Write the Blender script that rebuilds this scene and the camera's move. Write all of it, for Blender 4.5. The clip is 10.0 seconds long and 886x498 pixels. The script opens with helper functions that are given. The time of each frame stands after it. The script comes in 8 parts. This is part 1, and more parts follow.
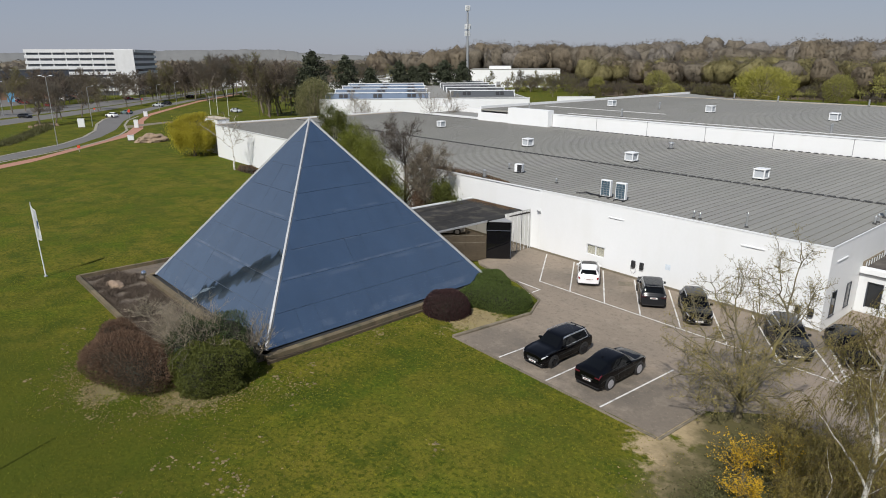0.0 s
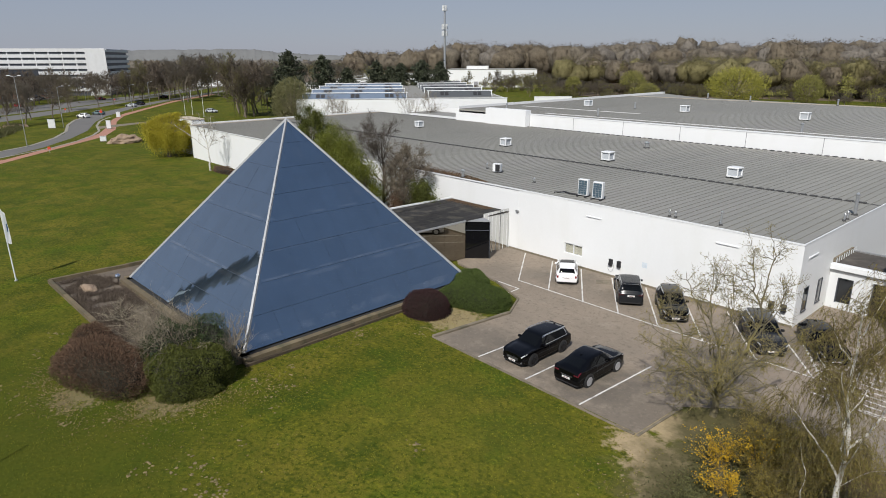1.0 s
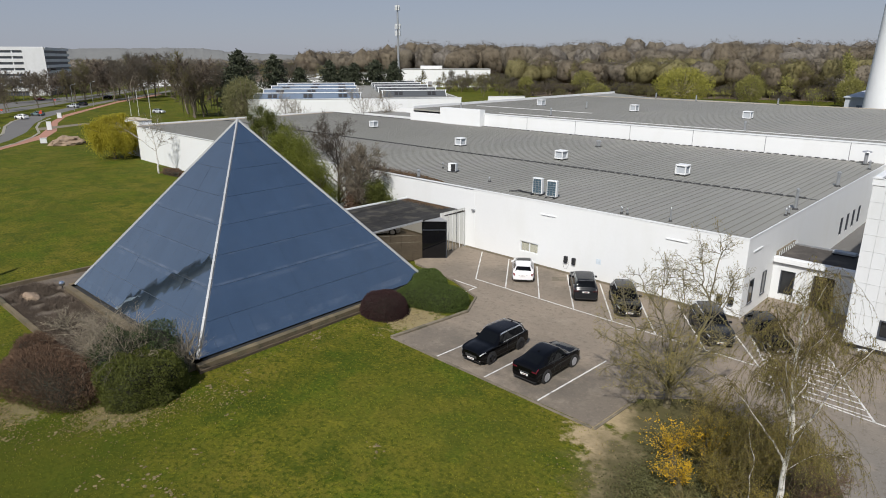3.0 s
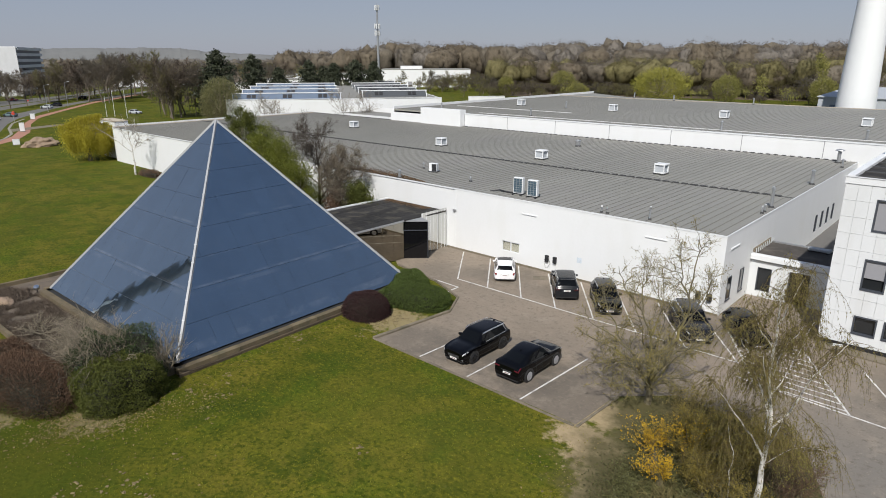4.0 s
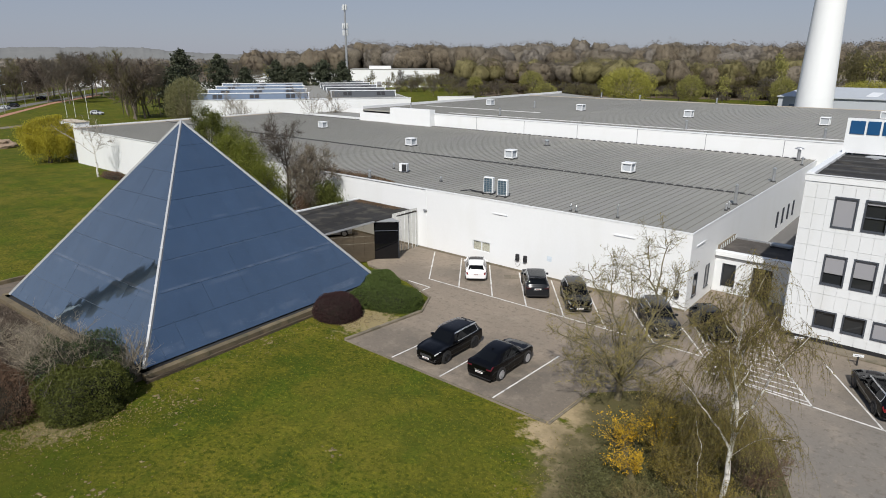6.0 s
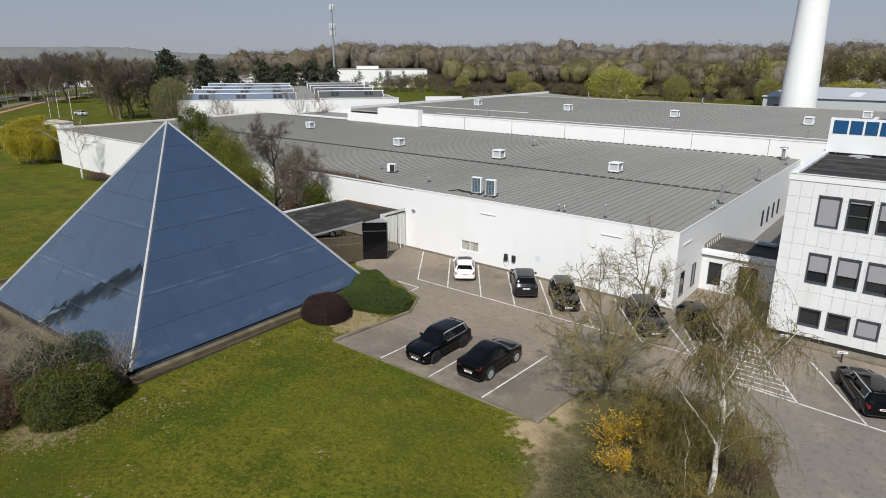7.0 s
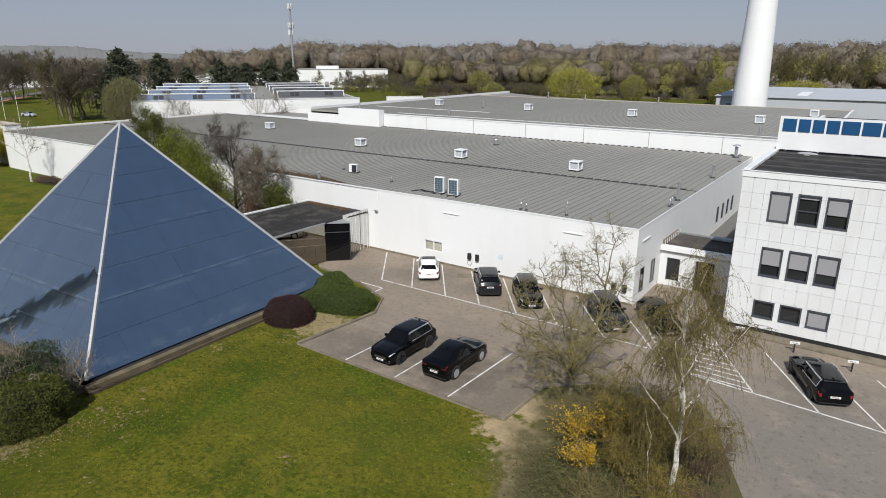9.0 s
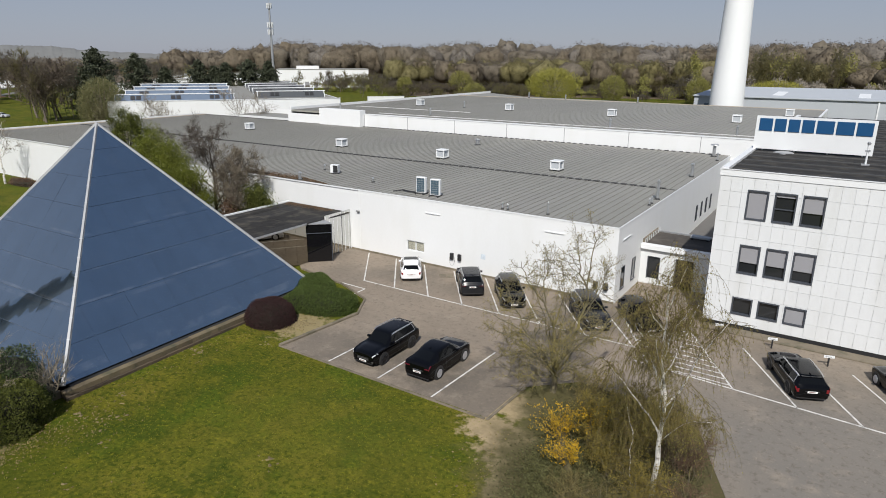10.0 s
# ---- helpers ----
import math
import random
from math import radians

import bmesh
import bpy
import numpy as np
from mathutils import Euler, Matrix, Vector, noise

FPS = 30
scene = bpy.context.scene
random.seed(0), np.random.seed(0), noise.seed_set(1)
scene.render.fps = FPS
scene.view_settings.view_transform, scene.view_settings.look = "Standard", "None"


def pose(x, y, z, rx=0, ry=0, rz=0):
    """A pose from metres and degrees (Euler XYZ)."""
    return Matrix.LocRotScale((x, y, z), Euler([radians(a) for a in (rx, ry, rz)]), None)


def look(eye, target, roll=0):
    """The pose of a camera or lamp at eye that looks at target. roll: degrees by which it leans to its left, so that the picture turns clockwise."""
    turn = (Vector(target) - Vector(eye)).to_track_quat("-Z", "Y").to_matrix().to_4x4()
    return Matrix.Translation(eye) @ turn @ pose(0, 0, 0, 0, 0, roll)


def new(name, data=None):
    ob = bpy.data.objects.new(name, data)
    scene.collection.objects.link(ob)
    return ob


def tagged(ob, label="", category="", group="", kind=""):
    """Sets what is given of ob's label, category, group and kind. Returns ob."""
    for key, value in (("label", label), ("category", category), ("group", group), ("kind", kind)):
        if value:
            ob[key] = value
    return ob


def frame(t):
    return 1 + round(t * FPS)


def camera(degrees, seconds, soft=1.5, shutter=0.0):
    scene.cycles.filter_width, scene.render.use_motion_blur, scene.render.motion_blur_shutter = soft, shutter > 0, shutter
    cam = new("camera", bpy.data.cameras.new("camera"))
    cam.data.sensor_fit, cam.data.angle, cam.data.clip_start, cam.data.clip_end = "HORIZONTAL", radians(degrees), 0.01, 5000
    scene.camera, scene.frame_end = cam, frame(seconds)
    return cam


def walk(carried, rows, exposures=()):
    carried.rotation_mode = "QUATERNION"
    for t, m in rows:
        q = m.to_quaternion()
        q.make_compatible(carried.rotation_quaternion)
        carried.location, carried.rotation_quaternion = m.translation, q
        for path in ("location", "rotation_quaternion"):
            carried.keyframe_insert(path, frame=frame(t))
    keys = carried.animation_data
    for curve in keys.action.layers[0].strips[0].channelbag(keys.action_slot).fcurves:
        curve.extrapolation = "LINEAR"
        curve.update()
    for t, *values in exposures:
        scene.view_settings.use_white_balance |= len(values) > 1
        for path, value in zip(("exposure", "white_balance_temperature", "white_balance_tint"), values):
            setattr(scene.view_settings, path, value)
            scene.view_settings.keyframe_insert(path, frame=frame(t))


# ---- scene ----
# ---------- camera: a hovering aircraft that only turns ----------
cam = camera(70.317, 10.0, soft=0.95)
YAW = [(0.0, 50.160, -16.861, -0.282), (0.5, 49.188, -16.870, -0.235), (1.0, 48.162, -16.868, -0.205), (1.5, 47.458, -16.877, -0.155),
       (2.0, 46.457, -16.895, -0.105), (2.5, 45.230, -16.895, -0.060), (4.0, 42.328, -16.884, -0.010), (4.5, 41.795, -16.885, 0.000),
       (5.0, 41.356, -16.880, 0.025), (5.5, 40.761, -16.882, 0.060), (6.0, 39.575, -16.878, 0.095), (7.5, 37.969, -16.862, 0.140),
       (8.0, 36.938, -16.862, 0.175), (8.5, 35.750, -16.863, 0.195), (9.0, 35.025, -16.868, 0.205), (9.5, 34.160, -16.866, 0.240),
       (10.0, 33.340, -16.853, 0.255)]
walk(cam, [(t, pose(0, 0, 18, 0, 0, yaw) @ pose(0, 0, 0, 90 + pitch) @ pose(0, 0, 0, 0, 0, roll)) for t, yaw, pitch, roll in YAW],
     exposures=[(0.0, 0.03), (10.0, 0.03)])

# ---------- sky and sun ----------
SUN_ELEVATION, SUN_AZIMUTH = 46.0, -63.5          # azimuth counted from +x towards +y
world = bpy.data.worlds.new("sky")
scene.world = world
world.use_nodes = True
wn = world.node_tree.nodes
sky = wn.new("ShaderNodeTexSky")
sky.sky_type, sky.sun_disc = "NISHITA", False
sky.sun_elevation, sky.sun_rotation = radians(SUN_ELEVATION), radians(90 - SUN_AZIMUTH)
sky.altitude, sky.air_density, sky.dust_density, sky.ozone_density = 0, 1.0, 0.4, 1.0
veil = wn.new("ShaderNodeMix")                    # thin high haze evens the clear sky out
veil.data_type = "RGBA"
veil.inputs["Factor"].default_value = 0.84
coord, axis, rise, haze = [wn.new(k) for k in ("ShaderNodeTexCoord", "ShaderNodeSeparateXYZ", "ShaderNodeMapRange", "ShaderNodeMix")]
haze.data_type, rise.interpolation_type = "RGBA", "SMOOTHSTEP"
rise.inputs["From Min"].default_value, rise.inputs["From Max"].default_value = 0.25, 0.85
haze.inputs[6].default_value, haze.inputs[7].default_value = (2.77, 3.1, 4.1, 1), (1.45, 2.05, 3.4, 1)     # milky at the horizon, bluer overhead
world.node_tree.links.new(coord.outputs["Generated"], axis.inputs[0])
world.node_tree.links.new(axis.outputs["Z"], rise.inputs["Value"])
world.node_tree.links.new(rise.outputs[0], haze.inputs["Factor"])
world.node_tree.links.new(haze.outputs[2], veil.inputs[7])
world.node_tree.links.new(sky.outputs[0], veil.inputs[6])
world.node_tree.links.new(veil.outputs[2], wn["Background"].inputs[0])
wn["Background"].inputs[1].default_value = 0.099
sun = new("sun", bpy.data.lights.new("sun", "SUN"))
sun.data.energy, sun.data.angle, sun.data.color = 4.9, radians(0.9), (1.0, 0.965, 0.915)
se, sa = radians(SUN_ELEVATION), radians(SUN_AZIMUTH)
TO_SUN = Vector((math.cos(se) * math.cos(sa), math.cos(se) * math.sin(sa), math.sin(se)))
sun.matrix_world = look(TO_SUN * 300, (0, 0, 0))


# ---------- materials ----------
def mat(name, base, rough=0.75, metal=0.0, var=0.15, scale=1.5, fine=25.0, bump=0.0, rand=0.0, spec=0.5, dark=None, streak=None, coat=0.0, island=0.0):
    """A surface with stains at one scale and grain at another, both in metres. dark: (colour, amount, scale) of blotches; streak: (sx, sy, sz) stretches them."""
    m = bpy.data.materials.new(name)
    m.use_nodes = True
    n, l = m.node_tree.nodes, m.node_tree.links
    b = n["Principled BSDF"]
    b.inputs["Roughness"].default_value, b.inputs["Metallic"].default_value = rough, metal
    b.inputs["Specular IOR Level"].default_value, b.inputs["Coat Weight"].default_value = spec, coat
    b.inputs["Coat Roughness"].default_value = 0.04
    geo = n.new("ShaderNodeNewGeometry")
    vec = geo.outputs["Position"]
    if streak:
        mp = n.new("ShaderNodeMapping")
        mp.inputs["Scale"].default_value = streak
        l.new(vec, mp.inputs["Vector"])
        vec = mp.outputs[0]

    def noise_at(s, detail, v=vec):
        t = n.new("ShaderNodeTexNoise")
        t.inputs["Scale"].default_value, t.inputs["Detail"].default_value = s, detail
        l.new(v, t.inputs["Vector"])
        return t.outputs["Fac"]

    def maths(op, a, c):
        t = n.new("ShaderNodeMath")
        t.operation = op
        for i, v in enumerate((a, c)):
            if isinstance(v, (int, float)):
                t.inputs[i].default_value = v
            else:
                l.new(v, t.inputs[i])
        return t.outputs[0]
    big, small = noise_at(scale, 4), noise_at(fine, 3, geo.outputs["Position"])
    v = maths("ADD", maths("MULTIPLY", maths("SUBTRACT", big, 0.5), 2.4 * var), maths("MULTIPLY", maths("SUBTRACT", small, 0.5), 1.6 * var))
    if rand:
        info = n.new("ShaderNodeObjectInfo")
        v = maths("ADD", v, maths("MULTIPLY", maths("SUBTRACT", info.outputs["Random"], 0.5), 2 * rand))
    if island:
        v = maths("ADD", v, maths("MULTIPLY", maths("SUBTRACT", geo.outputs["Random Per Island"], 0.5), 2 * island))
    v = maths("ADD", v, 1.0)
    col = n.new("ShaderNodeVectorMath")
    col.operation = "SCALE"
    col.inputs[0].default_value = base
    l.new(v, col.inputs["Scale"])
    out = col.outputs[0]
    if dark:
        colour, amount, dscale = dark
        ramp = n.new("ShaderNodeMapRange")
        ramp.inputs["From Min"].default_value, ramp.inputs["From Max"].default_value = 0.5, 0.72
        ramp.inputs["To Max"].default_value = amount
        l.new(noise_at(dscale, 6), ramp.inputs["Value"])
        mix = n.new("ShaderNodeMix")
        mix.data_type = "RGBA"
        l.new(ramp.outputs[0], mix.inputs["Factor"])
        l.new(out, mix.inputs[6])
        mix.inputs[7].default_value = (*colour, 1)
        out = mix.outputs[2]
    l.new(out, b.inputs["Base Color"])
    if rough > 0.3:
        l.new(maths("ADD", maths("MULTIPLY", maths("SUBTRACT", big, 0.5), 0.25), rough), b.inputs["Roughness"])
    if bump:
        bp = n.new("ShaderNodeBump")
        bp.inputs["Strength"].default_value, bp.inputs["Distance"].default_value = min(1.0, bump), 0.02 * max(1.0, bump)
        l.new(small, bp.inputs["Height"])
        l.new(bp.outputs[0], b.inputs["Normal"])
    return m


def glass(name, tint, rough=0.03, metal=0.0, wave=0.0, wscale=0.6, spec=0.5, ior=1.5, rand=0.0):
    """Dark coated glazing that mirrors its surroundings; wave: how far the sheets bulge."""
    m = mat(name, tint, rough=rough, metal=metal, var=0.09, scale=0.35, fine=1.2, spec=spec, rand=rand)
    n, l = m.node_tree.nodes, m.node_tree.links
    b = n["Principled BSDF"]
    b.inputs["IOR"].default_value = ior
    if wave:
        t = n.new("ShaderNodeTexNoise")
        t.inputs["Scale"].default_value, t.inputs["Detail"].default_value = wscale, 1.0
        geo = n.new("ShaderNodeNewGeometry")
        l.new(geo.outputs["Position"], t.inputs["Vector"])
        bp = n.new("ShaderNodeBump")
        bp.inputs["Strength"].default_value, bp.inputs["Distance"].default_value = 1.0, wave
        l.new(t.outputs["Fac"], bp.inputs["Height"])
        l.new(bp.outputs[0], b.inputs["Normal"])
    return m


def leafy(name, base, rough=0.6, rand=0.35, through_light=0.25):
    """Foliage or twigs: every leaf its own shade, some light passing through."""
    m = mat(name, base, rough=rough, var=0.2, scale=0.35, fine=4, island=rand, spec=0.25)
    n, l = m.node_tree.nodes, m.node_tree.links
    b = n["Principled BSDF"]
    if through_light:
        tr = n.new("ShaderNodeBsdfTranslucent")
        tr.inputs["Color"].default_value = (*[min(1, c * 1.5) for c in base], 1)
        ms = n.new("ShaderNodeMixShader")
        ms.inputs[0].default_value = through_light
        l.new(b.outputs[0], ms.inputs[1])
        l.new(tr.outputs[0], ms.inputs[2])
        l.new(ms.outputs[0], n["Material Output"].inputs["Surface"])
    return m


M = dict(
    asphalt=mat("asphalt", (0.225, 0.183, 0.138), 0.88, var=0.2, scale=0.25, fine=9, bump=0.4, dark=((0.13, 0.112, 0.09), 0.6, 0.16)),
    old_asphalt=mat("worn_asphalt", (0.128, 0.123, 0.116), 0.9, var=0.14, scale=0.1, fine=6, bump=0.3, dark=((0.09, 0.088, 0.085), 0.5, 0.2)),
    red_path=mat("red_concrete_pavers", (0.34, 0.17, 0.12), 0.9, var=0.15, scale=0.4, fine=6, bump=0.2),
    paint_line=mat("road_paint", (0.58, 0.57, 0.54), 0.8, var=0.12, scale=2, fine=30, dark=((0.22, 0.2, 0.19), 0.8, 1.7)),
    kerb=mat("weathered_concrete", (0.165, 0.138, 0.1), 0.92, var=0.2, scale=1.2, fine=22, bump=0.6, rand=0.12, dark=((0.07, 0.07, 0.04), 0.7, 1.4)),
    sleeper=mat("old_plinth_concrete", (0.135, 0.105, 0.062), 0.95, var=0.25, scale=0.8, fine=14, bump=0.8, rand=0.18, dark=((0.05, 0.055, 0.03), 0.7, 1.1)),
    edge_board=mat("dark_edge_board", (0.075, 0.055, 0.034), 0.95, var=0.3, scale=0.8, fine=14, bump=0.8, rand=0.2, dark=((0.04, 0.045, 0.025), 0.6, 1.1)),
    gravel=mat("bed_soil", (0.125, 0.1, 0.075), 0.97, var=0.3, scale=0.8, fine=7, bump=1.5, dark=((0.07, 0.06, 0.05), 0.7, 0.9)),
    white_wall=mat("white_wall_paint", (0.72, 0.73, 0.73), 0.6, var=0.025, scale=0.15, fine=5, rand=0.008, dark=((0.62, 0.62, 0.58), 0.22, 0.5), streak=(1, 1, 0.35)),
    white_panel=mat("white_enamel_panel", (0.66, 0.675, 0.68), 0.4, var=0.02, scale=0.3, fine=5, rand=0.012, dark=((0.5, 0.5, 0.47), 0.28, 0.9), streak=(1, 1, 0.22)),
    white_metal=mat("white_coated_metal", (0.70, 0.715, 0.72), 0.45, var=0.04, scale=1, fine=12),
    roof_sheet=mat("grey_roof_sheet", (0.228, 0.224, 0.2), 0.68, var=0.13, scale=0.12, fine=2.5, bump=0.1, rand=0.045, dark=((0.22, 0.21, 0.2), 0.5, 0.25), streak=(1, 0.35, 1)),
    roof_felt=mat("black_roof_felt", (0.033, 0.032, 0.031), 0.8, var=0.35, scale=0.6, fine=6, bump=0.4, rand=0.25, spec=0.12, dark=((0.11, 0.1, 0.08), 0.6, 0.9)),
    worn_felt=mat("worn_grey_felt", (0.075, 0.068, 0.062), 0.85, var=0.3, scale=0.7, fine=6, bump=0.3, spec=0.12, dark=((0.16, 0.145, 0.125), 0.6, 0.8)),
    shed_sheet=mat("pale_shed_sheet", (0.40, 0.425, 0.45), 0.55, var=0.06, scale=0.2, fine=3, spec=0.08, streak=(1, 1, 0.3)),
    joint=mat("grey_panel_joint", (0.6, 0.605, 0.6), 0.85, var=0.1),
    seam=mat("dark_seam", (0.05, 0.05, 0.05), 0.85, var=0.3, scale=2, fine=20),
    coping=mat("tan_coping", (0.44, 0.38, 0.30), 0.8, var=0.25, scale=0.5, fine=6),
    steel=mat("galvanised_steel", (0.45, 0.46, 0.47), 0.42, metal=0.7, var=0.1, scale=2, fine=20),
    alu=mat("ridge_aluminium", (0.34, 0.345, 0.35), 0.5, metal=0.3, var=0.06, scale=1, fine=10),
    frame=mat("anthracite_frame", (0.055, 0.062, 0.075), 0.5, var=0.06, scale=2, fine=20),
    mullion=mat("dark_joint", (0.075, 0.095, 0.125), 0.5, var=0.1, scale=2, fine=20),
    plastic=mat("black_plastic", (0.018, 0.018, 0.02), 0.55, var=0.1, scale=4, fine=30),
    blind=mat("grey_blind_fabric", (0.27, 0.27, 0.285), 0.85, var=0.03, scale=1, fine=40),
    blue=mat("sign_blue", (0.005, 0.062, 0.165), 0.45, var=0.03, scale=2, fine=10),
    # near-black colour that stands in for shade in recesses and hidden insides
    recess_dark=mat("dark_recess", (0.02, 0.02, 0.02), 0.9, var=0.1),
    tower=mat("tower_paint", (0.72, 0.735, 0.73), 0.5, var=0.02, scale=0.05, fine=1, dark=((0.6, 0.6, 0.57), 0.25, 0.08), streak=(1, 1, 0.12)),
    brick=mat("brown_brick", (0.24, 0.14, 0.09), 0.9, var=0.2, scale=0.4, fine=4),
    rubble=mat("sand_heap", (0.26, 0.19, 0.13), 0.95, var=0.2, scale=0.6, fine=5, bump=1),
    pyr_glass_e=glass("blue_solar_glass", (0.2, 0.277, 0.35), rough=0.025, metal=0.92, wave=0.013, wscale=0.5, rand=0.03),
    mirror=glass("bronze_mirror_glass", (0.27, 0.255, 0.22), rough=0.015, metal=1.0, wave=0.003, wscale=0.5),
    mirror_pale=glass("silver_mirror_glass", (0.62, 0.62, 0.60), rough=0.02, metal=1.0, wave=0.003, wscale=0.5),
    black_glass=glass("black_glass", (0.006, 0.006, 0.007), rough=0.03, spec=0.35),
    window=glass("window_glass", (0.02, 0.022, 0.024), rough=0.03, spec=0.6),
    solar=glass("blue_glazing", (0.15, 0.19, 0.25), rough=0.25, metal=0.15),
    bark=mat("grey_bark", (0.095, 0.08, 0.062), 0.95, var=0.3, scale=1.5, fine=18, bump=1),
    # copy of the grey bark lightened for far trees, haze put into its colour
    far_bark=mat("haze_lightened_bark", (0.15, 0.124, 0.098), 0.95, var=0.3, scale=1.5, fine=18, bump=1),
    dark_bark=mat("dark_bark", (0.06, 0.049, 0.038), 0.95, var=0.3, scale=1.5, fine=18, bump=1),
    lichen_bark=mat("lichened_bark", (0.125, 0.108, 0.066), 0.95, var=0.3, scale=1.2, fine=12, bump=1, dark=((0.25, 0.21, 0.06), 0.85, 1.0)),
    birch_bark=mat("white_birch_bark", (0.62, 0.60, 0.55), 0.85, var=0.12, scale=1.5, fine=12, dark=((0.06, 0.05, 0.045), 0.9, 2.2), streak=(1, 1, 2.2)),
)


# ---------- mesh helpers ----------
def part(name, bm, material, parent=None, label="", smooth=False, kind=""):
    """Link a bmesh as one mesh object, under a thing or a part if one is given."""
    me = bpy.data.meshes.new(name)
    bm.to_mesh(me)
    bm.free()
    if smooth:
        me.shade_smooth()
    me.materials.append(M[material] if isinstance(material, str) else material)
    ob = new(name, me)
    ob.parent = parent
    return tagged(ob, label=label, kind=kind)


def shared(name, me, m, parent):
    """One more object on a mesh that others use too, as a piece of its parent."""
    ob = new(name, me)
    ob.parent = parent
    ob.matrix_basis = m
    return ob


def thing(name, at=(0, 0, 0), label="", category="", group="", kind="", turn=0):
    ob = new(name)
    ob.empty_display_size = 0.3
    ob.matrix_basis = pose(*at, 0, 0, turn)
    return tagged(ob, label, category, group, kind)


def box(bm, x0, x1, y0, y1, z0, z1, m=None):
    v = [Vector((x, y, z)) for z in (z0, z1) for y in (y0, y1) for x in (x0, x1)]
    v = [bm.verts.new(m @ p if m else p) for p in v]
    for f in ((0, 2, 3, 1), (4, 5, 7, 6), (0, 1, 5, 4), (2, 6, 7, 3), (0, 4, 6, 2), (1, 3, 7, 5)):
        bm.faces.new([v[i] for i in f])
    return v


def boxes(*rows):
    bm = bmesh.new()
    for r in rows:
        box(bm, *r)
    return bm


def bevelled(x0, x1, y0, y1, z0, z1, r=0.03, seg=1):
    bm = boxes((x0, x1, y0, y1, z0, z1))
    bmesh.ops.bevel(bm, geom=bm.edges[:], offset=r, segments=seg, affect="EDGES", profile=0.6)
    return bm


def tube(bm, a, b, r0, r1, n=8, caps=True):
    a, b = Vector(a), Vector(b)
    q = (b - a).to_track_quat("Z", "Y")
    rings = []
    for p, r in ((a, r0), (b, r1)):
        rings.append([bm.verts.new(p + q @ Vector((r * math.cos(2 * math.pi * i / n), r * math.sin(2 * math.pi * i / n), 0))) for i in range(n)])
    for i in range(n):
        bm.faces.new((rings[0][i], rings[0][(i + 1) % n], rings[1][(i + 1) % n], rings[1][i]))
    if caps:
        bm.faces.new(rings[0][::-1])
        bm.faces.new(rings[1])
    return bm


def lathe(bm, profile, n=24, at=(0, 0, 0)):
    """Turn (radius, height) pairs round a vertical axis."""
    rings = [[bm.verts.new((at[0] + r * math.cos(2 * math.pi * i / n), at[1] + r * math.sin(2 * math.pi * i / n), at[2] + z)) for i in range(n)] for r, z in profile]
    for a, b in zip(rings, rings[1:]):
        for i in range(n):
            bm.faces.new((a[i], a[(i + 1) % n], b[(i + 1) % n], b[i]))
    bm.faces.new(rings[0][::-1])
    bm.faces.new(rings[-1])
    return bm


def slab(points, z0, z1):
    """A flat piece with the given outline, as thick as z0 to z1."""
    bm = bmesh.new()
    low, top = [bm.verts.new((x, y, z0)) for x, y in points], [bm.verts.new((x, y, z1)) for x, y in points]
    bm.faces.new(top)
    bm.faces.new(low[::-1])
    for i in range(len(points)):
        j = (i + 1) % len(points)
        bm.faces.new((low[i], low[j], top[j], top[i]))
    bmesh.ops.recalc_face_normals(bm, faces=bm.faces[:])
    return bm


def sheet(points, t):
    """A plate of thickness t under the given outline, which may slope."""
    bm = bmesh.new()
    top = [bm.verts.new(p) for p in points]
    low = [bm.verts.new((p[0], p[1], p[2] - t)) for p in points]
    bm.faces.new(top)
    bm.faces.new(low[::-1])
    for i in range(len(points)):
        j = (i + 1) % len(points)
        bm.faces.new((top[i], low[i], low[j], top[j]))
    bmesh.ops.recalc_face_normals(bm, faces=bm.faces[:])
    return bm


def joined(bm):
    """Weld boxes that meet corner to corner into one body."""
    bmesh.ops.remove_doubles(bm, verts=bm.verts[:], dist=0.0005)
    return bm


def wall_pieces(a0, a1, z0, z1, holes):
    """Cut a wall's face into rectangles round its holes (a0, a1, z0, z1)."""
    xs = sorted({a0, a1, *[h[0] for h in holes], *[h[1] for h in holes]})
    out = []
    for u, w in zip(xs, xs[1:]):
        z = z0
        for h in sorted([h for h in holes if h[0] <= u and h[1] >= w], key=lambda h: h[2]):
            if h[2] > z:
                out.append((u, w, z, h[2]))
            z = h[3]
        if z < z1:
            out.append((u, w, z, z1))
    return out


